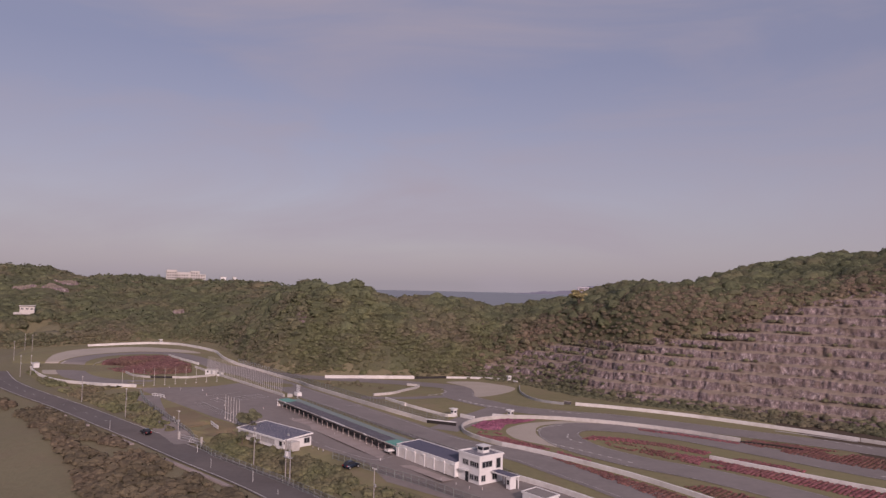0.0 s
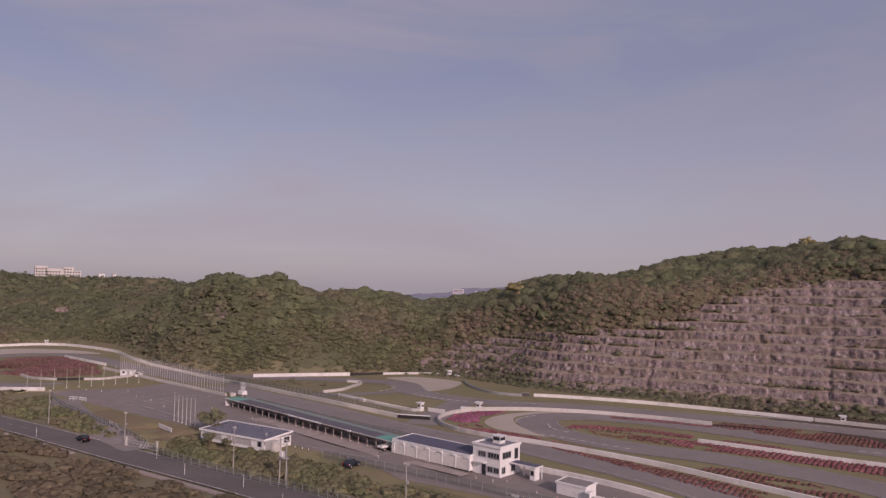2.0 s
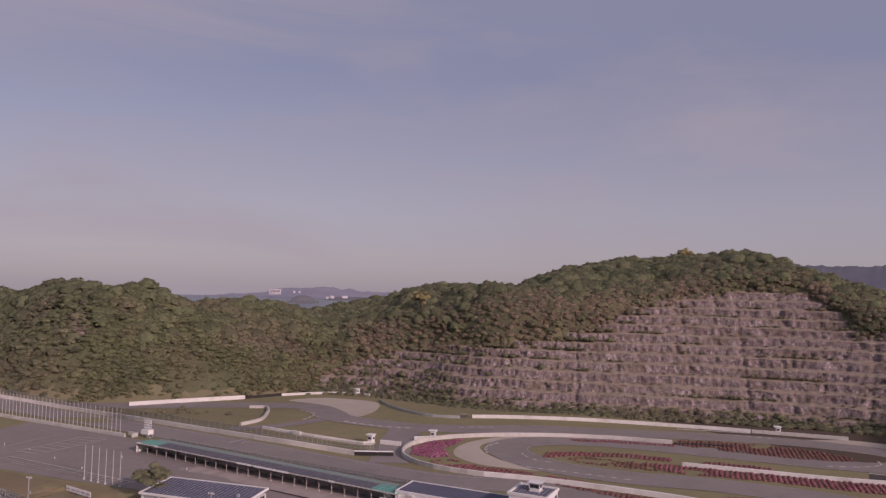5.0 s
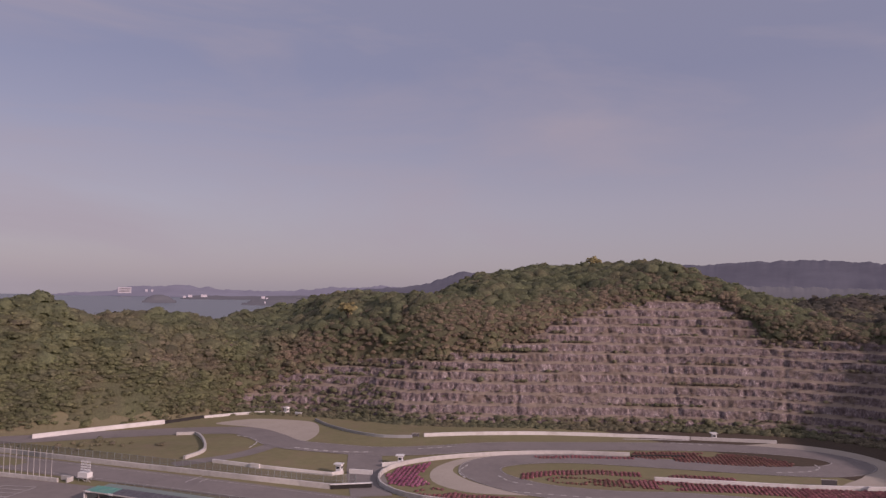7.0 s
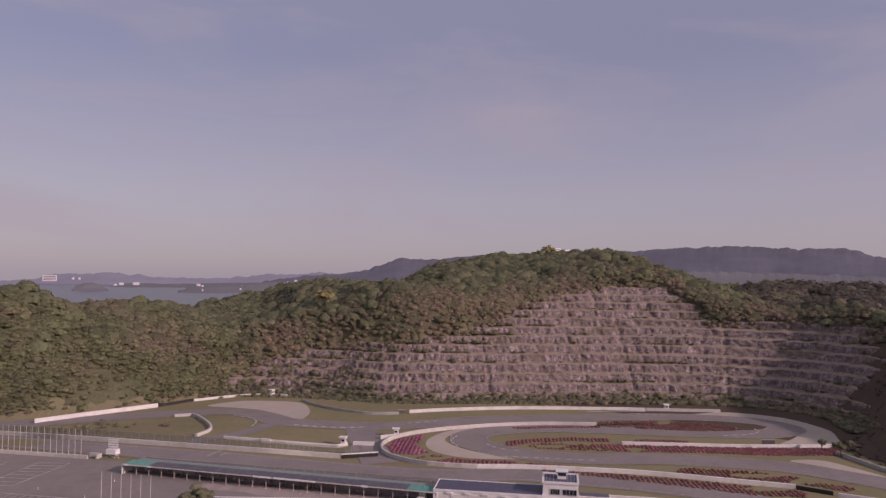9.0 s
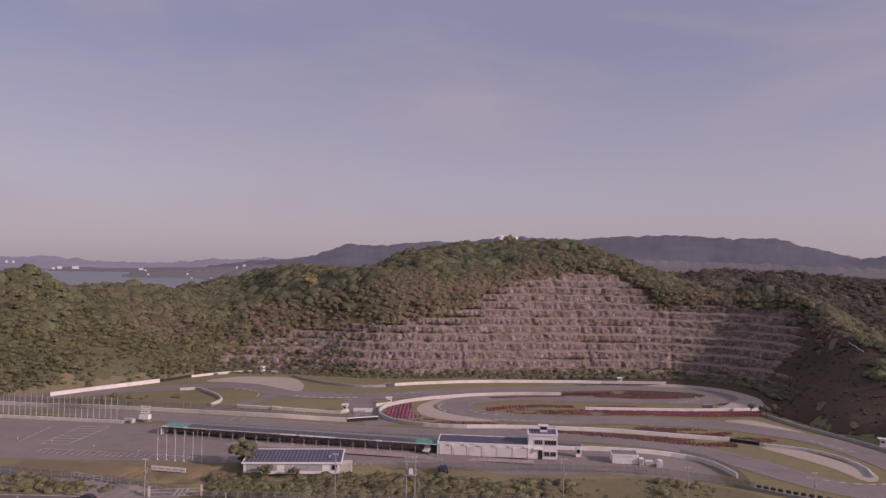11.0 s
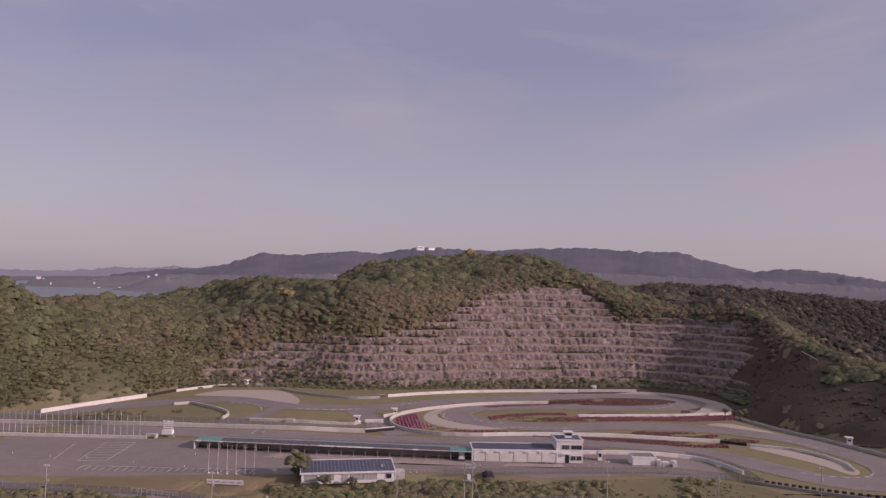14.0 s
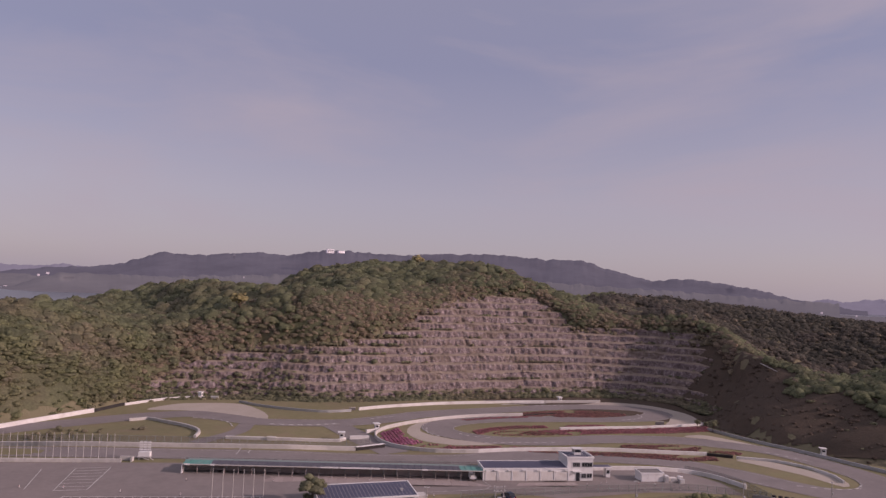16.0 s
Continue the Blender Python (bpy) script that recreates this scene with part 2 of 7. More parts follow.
def box(bm, x, y, z, sx, sy, sz, turn=0.0, bevel=0.0):
    """A box whose foot's centre is at x, y, z."""
    r = bmesh.ops.create_cube(bm, size=1.0, matrix=pose(x, y, z + sz / 2, 0, 0, turn) @ Matrix.Diagonal((sx, sy, sz, 1)))
    if bevel:
        edges = list({e for v in r["verts"] for e in v.link_edges})
        bmesh.ops.bevel(bm, geom=edges, offset=bevel, segments=1, affect="EDGES")
    return bm


def rod(bm, a, b, r1, r2=None, sides=8):
    a, b = Vector(a), Vector(b)
    m = Matrix.Translation((a + b) / 2) @ (b - a).to_track_quat("Z", "Y").to_matrix().to_4x4()
    bmesh.ops.create_cone(bm, cap_ends=True, segments=sides, radius1=r1, radius2=r1 if r2 is None else r2, depth=(b - a).length, matrix=m)
    return bm


def spline(points, step=2.0, closed=False):
    """A smooth line through points, with a point about every step metres."""
    p = np.array(points, float)
    n = len(p)
    out = []
    for i in range(n if closed else n - 1):
        if closed:
            a, b, c, d = (p[(i + k) % n] for k in (-1, 0, 1, 2))
        else:
            b, c = p[i], p[i + 1]
            a = p[i - 1] if i else 2 * b - c
            d = p[i + 2] if i + 2 < n else 2 * c - b
        m = max(1, int(np.linalg.norm(c - b) / step))
        for k in range(m):
            t = k / m
            out.append(0.5 * (2 * b + (c - a) * t + (2 * a - 5 * b + 4 * c - d) * t * t + (3 * b - a - 3 * c + d) * t**3))
    if not closed:
        out.append(p[-1])
    return np.array(out)


def normals_of(line):
    d = np.gradient(line, axis=0)
    d /= np.linalg.norm(d, axis=1)[:, None] + 1e-9
    return np.stack([-d[:, 1], d[:, 0]], 1)


def P(u, v):
    """World x, y of a place along the pit straight (u) and across it (v)."""
    return 0.573 * u + 0.82 * v, -0.82 * u + 0.573 * v


ALONG = -55.06  # the straight's heading


def ribbon(name, line, left, right, z, mat, parent=None):
    """A flat band along a line."""
    n = normals_of(line)
    a, b = line + n * left, line - n * right
    v = [(x, y, z) for pair in zip(a, b) for x, y in pair]
    return raw(name, v, [(2 * i, 2 * i + 1, 2 * i + 3, 2 * i + 2) for i in range(len(line) - 1)], mat, parent)


def patch(name, outline, z, mat, parent=None, smooth=True, step=3.0):
    """A flat piece of ground inside a closed outline."""
    line = spline(outline, step, True) if smooth else np.array(outline, float)
    bm = bmesh.new()
    f = bm.faces.new([bm.verts.new((x, y, z)) for x, y in line])
    bmesh.ops.triangulate(bm, faces=[f])
    for _ in range(7):
        long = [q for q in bm.edges if q.calc_length() > 6.0]
        if not long:
            break
        bmesh.ops.subdivide_edges(bm, edges=long, cuts=1)
        bmesh.ops.triangulate(bm, faces=bm.faces[:])
    bm.normal_update()
    for f in bm.faces:
        if f.normal.z < 0:
            f.normal_flip()
    me = bpy.data.meshes.new(name)
    bm.to_mesh(me)
    bm.free()
    me.materials.append(mat)
    ob = new(name, me)
    ob.parent = parent
    return ob


def wall(name, points, height, thick, mat, label, step=3.0, z=0.0, category="barrier", smooth=True):
    """A low barrier along a line, with a bevelled top."""
    line = spline(points, step) if smooth else np.array(points, float)
    n = normals_of(line)
    prof = ((-0.5, 0.0), (-0.5, height - 0.06), (-0.5 + 0.06 / thick, height), (0.5 - 0.06 / thick, height), (0.5, height - 0.06), (0.5, 0.0))
    bm = bmesh.new()
    rows = [[bm.verts.new((p[0] + q[0] * a * thick, p[1] + q[1] * a * thick, z + h)) for a, h in prof] for p, q in zip(line, n)]
    for r, s in zip(rows, rows[1:]):
        for k in range(5):
            bm.faces.new((r[k], r[k + 1], s[k + 1], s[k]))
    bm.faces.new(rows[0]), bm.faces.new(rows[-1])
    return tagged(part(name, bm, mat), label, category, kind="structure")


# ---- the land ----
# heights of the terrace, the tracks and the road, estimated to fit the camera's view: x, y, z
LEVELS = np.array([(-50, 220, 2.0), (-60, 200, 1.9), (-54, 192, 1.8), (-46, 186, 1.7), (-36, 169, 1.35), (-10, 165, 0.9), (8, 144, 0.4), (16, 134, 0.2), (-19, 154, 0.7), (32, 111, -1.2), (65, 117, -0.9),
    (87, 94, -1.0), (94, 145, -0.3), (64, 170, -0.1), (80, 191, 0.0), (121, 191, -0.2), (3, 205, 0.6), (18, 211, 0.7), (41, 238, 0.8), (24, 290, 0.2), (-14, 300, -0.3), (-48, 301, -0.4), (-21, 237, 1.6),
    (-28, 226, 1.7), (-54, 232, 2.1), (-125, 328, 4.0), (-148, 371, 4.5), (-185, 345, 3.8), (-100, 268, 3.0), (-80, 245, 2.4), (-150, 268, 0.6), (-110, 222, -0.8), (-68, 187, -1.7), (-42, 161, -1.9), (-32, 151, -1.7),
    (-60, 179, -1.9), (-10, 118, -1.8), (15, 85, -1.8), (62, 262, 0.4), (150, 180, 0.0), (130, 138, -0.5), (120, -100, -1.5), (62, 30, -1.6), (-225, 345, 1.5)])


def level(x, y):
    """The slopes of the circuit's ground."""
    x, y = np.asarray(x, float), np.asarray(y, float)
    w = 1 / ((x[..., None] - LEVELS[:, 0]) ** 2 + (y[..., None] - LEVELS[:, 1]) ** 2 + 50.0) ** 2
    return (w * LEVELS[:, 2]).sum(-1) / w.sum(-1)


def sight_pivot(x):
    """A point and height on the camera's path that keeps places fitted to its view: further east for the west end."""
    t = np.clip((np.asarray(x, float) + 60) / -70, 0, 1)
    return -90 + 76 * t, 55 - 48 * t, 47 - 9 * t


def settle(x, y):
    """From a place on the level plan to x, y, z on the slopes, slid along the camera's sight line."""
    x, y = np.asarray(x, float), np.asarray(y, float)
    cx, cy, cz = sight_pivot(x)
    a, b, h = x, y, level(x, y)
    for _ in range(6):
        h = level(a, b)
        a, b = cx + (1 - h / cz) * (x - cx), cy + (1 - h / cz) * (y - cy)
    return a, b, h


def plan(x, y):
    """The level plan's x, y for a place already on the slopes."""
    h = float(level(x, y))
    cx, cy, cz = (float(q) for q in sight_pivot(x))
    return cx + (x - cx) / (1 - h / cz), cy + (y - cy) / (1 - h / cz)


TOE = [(-900, 520), (-520, 440), (-300, 400), (-240, 398), (-215, 428), (-182, 456), (-146, 446), (-118, 402), (-92, 347), (-66, 314), (-22, 309), (14, 312), (38, 294), (58, 264), (95, 233),
              (126, 208), (148, 186), (157, 165), (150, 146), (132, 134), (108, 127), (95, 109), (83, 88), (80, 60), (86, 20), (100, -60), (120, -300)]
TOE = spline([tuple(float(c) for c in settle(*q)[:2]) for q in TOE], 6.0)
# crest line; its southern rise, out of view, is added to shade the quarry
RIDGE = spline([(-560, 600, 56), (-373, 592, 49), (-345, 596, 48), (-292, 575, 38), (-287, 638, 42), (-253, 653, 39), (-188, 612, 38), (-141, 542, 38), (-101, 459, 32), (-75, 393, 41), (-60, 358, 39), (-43, 351, 41),
                (-27, 360, 33), (2, 353, 35), (24, 372, 30), (45, 392, 29), (70, 412, 33), (92, 412, 38.5), (102, 388, 42), (94, 350, 42), (88, 318, 41.5),
                (90, 298, 42.5), (108, 292, 43.5), (122, 296, 46.5), (138, 312, 50), (160, 322, 54.5), (189, 330, 58.5), (205, 312, 59), (198, 285, 59), (192, 260, 59), (194, 235, 50),
                (213, 216, 41), (240, 205, 43), (262, 195, 44), (246, 172, 40), (205, 158, 36), (170, 140, 31), (148, 108, 21), (140, 84, 17), (146, 58, 27), (156, 32, 38), (158, 0, 38), (158, -60, 36), (160, -300, 34)], 6.0)
ROAD = spline([(-420, 420), (-300, 385), (-215, 330), (-164, 268), (-116, 222), (-90, 197), (-60, 167), (-33, 140), (-5, 106), (30, 60), (64, 0), (90, -80), (110, -300)], 6.0)
ROAD_SETTLED = np.stack(settle(ROAD[:, 0], ROAD[:, 1])[:2], -1)
SECOND = spline([(290, 215, 44), (312, 170, 42), (335, 125, 38), (340, 70, 34), (335, 0, 30), (330, -120, 27)], 10.0)
CAP_U = (-400, -76, -60, -40, -20, 5, 25, 35, 48, 65, 95, 113, 120, 127, 148, 172, 186, 400)
CAP_Z = (0, 0, 11, 16.5, 18.4, 20.4, 24, 27, 33.5, 38.5, 43, 42.3, 38, 28.5, 28, 28, 0, 0)


def nearest(line, x, y):
    """Distance to a line, the index of its nearest point and the side (+1 to the left of its way)."""
    best, idx, side = np.full(x.shape, 1e9), np.zeros(x.shape, int), np.ones(x.shape)
    for i in range(len(line) - 1):
        a, d = line[i, :2], line[i + 1, :2] - line[i, :2]
        t = np.clip(((x - a[0]) * d[0] + (y - a[1]) * d[1]) / (d @ d), 0, 1)
        dx, dy = x - a[0] - t * d[0], y - a[1] - t * d[1]
        r = np.hypot(dx, dy)
        near = r < best
        best, idx = np.where(near, r, best), np.where(near, i, idx)
        side = np.where(near, np.sign(d[0] * dy - d[1] * dx + 1e-9), side)
    return best, idx, side


def cliff_top(x, y):
    """Height of the quarry's upper edge above a place, and 0 where there is no quarry face."""
    u = (x - 48) * 0.79 - (y - 243) * 0.613
    c = np.interp(u, CAP_U, CAP_Z) * np.clip((y - 116) / 24, 0, 1)
    return np.where((x > 5) & (y > 116) & (u > -76) & (u < 186), c, 0.0)


def land(x, y, road=ROAD_SETTLED):
    """The height of the ground, but for the circuit's slopes."""
    x, y = np.asarray(x, float), np.asarray(y, float)
    d, _, side = nearest(TOE, x, y)
    out = np.where(side > 0, d, -d)  # metres outside the foot of the hills
    w = np.zeros(x.shape)
    zr, dr, rr = np.zeros(x.shape), np.full(x.shape, 1e9), np.zeros(x.shape)
    for px, py, pz in RIDGE:
        q = np.hypot(x - px, y - py)
        k = 1 / (q + 6) ** 4
        w += k
        zr += k * pz
        near = q < dr
        rr = np.where(near, math.hypot(px, py - 220), rr)
        dr = np.minimum(dr, q)
    zr /= w
    cap = cliff_top(x, y)
    cd = cap / 0.84 + 3
    far = np.maximum(out - np.minimum(cd, cap * 2.5), 0)
    z = cap * (cap > 0) + (zr - cap) * (far / (far + dr + 1e-6)) ** np.interp(cap, (0, 16), (0.7, 0.47))
    z = np.where((cap > 0) & (out < cd), np.maximum(out - 3, 0) * 0.84 + np.where(x > 110, np.interp(y + 3 * np.sin(x * 0.3), (134, 160), (2.2, -3.0)), -3.0) * np.clip(out / 8, 0, 1), z)
    # gullies and spurs down the hillsides
    run = np.clip(far / (far + dr + 1e-6), 0, 1)
    gully = np.sin(x * 0.085 + 1.9 * np.sin(y * 0.021) + 0.6) * np.sin(y * 0.03 + 1.2 * np.sin(x * 0.04)) + 0.45 * np.sin(x * 0.19 + y * 0.11)
    z = z + np.where((out > 4) & (cap < 24), 2.6 * gully * np.clip(4 * run * (1 - run), 0, 1) * np.clip(dr / 25, 0, 1), 0)
    back = np.hypot(x, y - 220) - rr
    z = np.where(out > 20, z - 0.42 * np.maximum(back - 12, 0), z)
    h2, i2, _ = nearest(SECOND, x, y)  # a further wooded ridge behind the spur
    far_ridge = SECOND[i2, 2] * np.exp(-((h2 / 75) ** 2))
    z = np.where((out > 20) & (far_ridge > 4), np.maximum(z, far_ridge - 8 * np.clip((10 - far_ridge) / 6, 0, 1)), z)
    z = np.where(out > 0, z + np.where(z > 1, 0.6 * np.sin(x * 0.21 + 1.3 * np.sin(y * 0.13)) * np.sin(y * 0.17), 0), 0.0)
    # the shore below the road
    r, _, s = nearest(road, x, y)
    low = np.where(s < 0, -np.clip((r - 9) * 0.13, 0, 9), 0.0)
    z = np.where(out > 0, z, low)
    return np.maximum(z, -12.0)


def axis_lines(a, b, step, far):
    fine = np.arange(a, b + 0.1, step)
    grow = [step * 1.35**k for k in range(1, 26)]
    lo, hi = [a], [b]
    for g in grow:
        lo.append(lo[-1] - g), hi.append(hi[-1] + g)
    line = np.array(sorted(lo[1:]) + list(fine) + hi[1:])
    return line[(line > -far) & (line < far)]


gx, gy = axis_lines(-460, 420, 4.0, 4800), axis_lines(-70, 740, 4.0, 4800)
GX, GY = np.meshgrid(gx, gy)


def slope_here(x, y):
    """The circuit's slopes, which die out up the hillsides."""
    d, _, side = nearest(TOE, x, y)
    return level(x, y) * (1 - np.clip(np.where(side > 0, d, 0) / 40, 0, 1))


FIELD = [(-230, 398), (-210, 425), (-180, 450), (-148, 440), (-116, 400), (-86, 350), (-62, 320), (-18, 315), (18, 312), (38, 290), (56, 260), (94, 230), (124, 205), (146, 184), (153, 165),
              (147, 148), (130, 137), (106, 129), (93, 110), (80, 88), (76, 60), (60, 30), (40, 70), (10, 108), (-28, 147), (-55, 174), (-85, 205), (-112, 230), (-160, 280), (-205, 340)]


def inside(poly, x, y):
    p = np.array(poly, float)
    hit = np.zeros(x.shape, bool)
    for (ax, ay), (cx, cy) in zip(p, np.roll(p, -1, 0)):
        hit ^= ((ay > y) != (cy > y)) & (x < (cx - ax) * (y - ay) / (cy - ay + 1e-12) + ax)
    return hit


# the soil lies a little below the turf
middle = np.mean(FIELD, 0)
core = [tuple(float(c) for c in settle(*(middle + 0.96 * (np.array(q) - middle)))[:2]) for q in FIELD]
GZ = land(GX, GY) + slope_here(GX, GY) - np.where(inside(core, GX, GY), 0.5, 0.05)
gi = np.arange(len(gy) * len(gx)).reshape(len(gy), len(gx))
ground = quads("ground", np.stack([GX, GY, GZ], -1).reshape(-1, 3), np.stack([gi[:-1, :-1], gi[:-1, 1:], gi[1:, 1:], gi[1:, :-1]], -1).reshape(-1, 4), M_HILL)


def on_ground(x, y):
    """The height of the ground sheet itself, between its corners."""
    i, j = np.clip(np.searchsorted(gx, x) - 1, 0, len(gx) - 2), np.clip(np.searchsorted(gy, y) - 1, 0, len(gy) - 2)
    a, b = (x - gx[i]) / (gx[i + 1] - gx[i]), (y - gy[j]) / (gy[j + 1] - gy[j])
    return (1 - b) * ((1 - a) * GZ[j, i] + a * GZ[j, i + 1]) + b * ((1 - a) * GZ[j + 1, i] + a * GZ[j + 1, i + 1])


tagged(ground, "ground of dry grass and hillside soil", "ground", kind="structure")
sea = raw("water", [(-4900, -4900, -5), (4900, -4900, -5), (4900, 4900, -5), (-4900, 4900, -5)], [(0, 1, 2, 3)], M_WATER)
tagged(sea, "calm hazy blue-grey sea", "sea", kind="structure")

# ---- the quarry face ----
def rock_material():
    m, nodes, links, b = material("quarry_rock", 0.9, 0.0, 0.2)
    n1 = noise_node(nodes, links, 0.05, 4.0, 0.6)
    n2 = noise_node(nodes, links, 0.55, 8.0, 0.72, (1, 1, 0.45))
    n3 = noise_node(nodes, links, 0.09, 5.0, 0.7, (1, 1, 2.0))
    r1 = ramp_node(nodes, links, n1.outputs[0], [(0.3, (0.15, 0.115, 0.114)), (0.7, (0.215, 0.168, 0.164))])
    r2 = ramp_node(nodes, links, n2.outputs[0], [(0.3, (0.08, 0.061, 0.06)), (0.5, (0.185, 0.144, 0.142)), (0.68, (0.46, 0.4, 0.39))])
    col = mix_node(nodes, links, 0.7, r1.outputs[0], r2.outputs[0])
    n4 = noise_node(nodes, links, 1.5, 4.0, 0.7, (1, 1, 0.5))
    flecks = ramp_node(nodes, links, n4.outputs[0], [(0.33, (0.62, 0.6, 0.61)), (0.5, (1.03, 1.02, 1.03)), (0.66, (1.5, 1.49, 1.5))])
    col = mix_node(nodes, links, 1.0, col, flecks.outputs[0], "MULTIPLY")
    geo, sep = nodes.new("ShaderNodeNewGeometry"), nodes.new("ShaderNodeSeparateXYZ")
    links.new(geo.outputs["True Normal"], sep.inputs[0])
    flat = ramp_node(nodes, links, sep.outputs[2], [(0.7, (0, 0, 0)), (0.86, (1, 1, 1))])
    turf = ramp_node(nodes, links, n3.outputs[0], [(0.35, (0.24, 0.19, 0.15)), (0.65, (0.33, 0.268, 0.215))])
    col = mix_node(nodes, links, flat.outputs[0], col, turf.outputs[0])
    moss = ramp_node(nodes, links, n3.outputs[0], [(0.5, (0, 0, 0)), (0.62, (0.7, 0.7, 0.7))])
    col = mix_node(nodes, links, moss.outputs[0], col, (0.165, 0.128, 0.098))
    links.new(col, b.inputs["Base Color"])
    bn = nodes.new("ShaderNodeBump")
    bn.inputs["Strength"].default_value, bn.inputs["Distance"].default_value = 1.0, 0.4
    links.new(n2.outputs[0], bn.inputs["Height"])
    links.new(bn.outputs[0], b.inputs["Normal"])
    return m


M_ROCK = rock_material()
BENCH, SLOPE = 3.3, 0.84
i0 = int(np.argmin(np.hypot(TOE[:, 0] - 14, TOE[:, 1] - 312)))
i1 = int(np.argmin(np.hypot(TOE[:, 0] - 132, TOE[:, 1] - 134)))
foot = spline(TOE[i0 : i1 + 1], 0.5)
fn = normals_of(foot)
ker = np.ones(97) / 97
fn = np.stack([np.convolve(np.pad(fn[:, k], 48, "edge"), ker, "valid") for k in (0, 1)], 1)
fn /= np.linalg.norm(fn, axis=1)[:, None]
prof = []  # out from the foot, up, roughness, and the same place on an even slope
for k in range(14):
    d0, z0, pitch = 3 + k * BENCH / SLOPE, k * BENCH - 0.3, BENCH / SLOPE
    for d, z, rough in [(d0 + 1.0 * t, z0 + 2.35 * t, 1.0) for t in (0.0, 0.14, 0.28, 0.42, 0.56, 0.7, 0.85, 1.0)] + [(d0 + 1.3, z0 + 2.5, 0.4), (d0 + 2.4, z0 + 2.85, 0.2), (d0 + 3.5, z0 + 3.2, 0.2)]:
        prof.append((d, z, rough, d0 + (z - z0) / BENCH * pitch, k))
arc = np.concatenate([[0], np.cumsum(np.hypot(*np.diff(foot, axis=0).T))])
CHUTES = (102.5, 141.0, 158.0, 189.7)  # drain chutes straight down the face
rows = []
for (px, py), (qx, qy), s0 in zip(foot, fn, arc):
    row = []
    chute = min(abs(s0 - c + 0.6 * noise.noise(Vector((s0 * 0.4, c, 0)))) for c in CHUTES)
    for d, z, rough, d_even, k in prof:
        x, y = px + qx * d, py + qy * d
        worn = min(1.0, max(0.0, -0.25 + 1.6 * noise.noise(Vector((s0 * 0.06, k * 1.7, 5.0)))))  # crumbled stretches of a bench
        d += (d_even - d) * worn * 0.6
        x, y = px + qx * d, py + qy * d
        a = noise.fractal(Vector((x * 0.16, y * 0.16, z * 0.05)), 0.9, 2.0, 3) * 0.7
        crack = abs(noise.noise(Vector((s0 * 0.42, k * 3.1 + z * 0.12, 9.0))))
        c = noise.noise(Vector((x * 0.7, y * 0.7, z * 0.35))) * 0.55 + noise.noise(Vector((x * 1.9, y * 1.9, z * 1.4))) * 0.4 - 0.6 * max(0.0, 0.14 - crack) / 0.14
        s = (a + c) * rough - 0.9 * max(0.0, 1 - chute / 0.8)
        row.append((x - qx * s, y - qy * s, z + 0.55 * noise.noise(Vector((x * 0.06, y * 0.06, 3.0 + 0.11 * z))) + 0.25 * noise.noise(Vector((s0 * 0.3, k * 2.0, 1.0))) + 0.06 * c))
    rows.append(row)
rows = np.array(rows)
top = cliff_top(rows[..., 0], rows[..., 1]) + 1.6 * np.sin(rows[..., 0] * 0.31) + 1.0 * np.sin(rows[..., 1] * 0.83)
ci = np.arange(rows.shape[0] * rows.shape[1]).reshape(rows.shape[:2])
keep = (rows[..., 2] < top + 1.0)[:-1, :-1]
cf = np.stack([ci[:-1, :-1], ci[1:, :-1], ci[1:, 1:], ci[:-1, 1:]], -1)[keep]
cliff = quads("quarry_face", rows.reshape(-1, 3), cf, M_ROCK)
tagged(cliff, "terraced quarry face of pinkish-grey broken rock with grassy benches", "rock face", kind="structure")

# ---- woods and shrubs ----
RNG = np.random.default_rng(7)


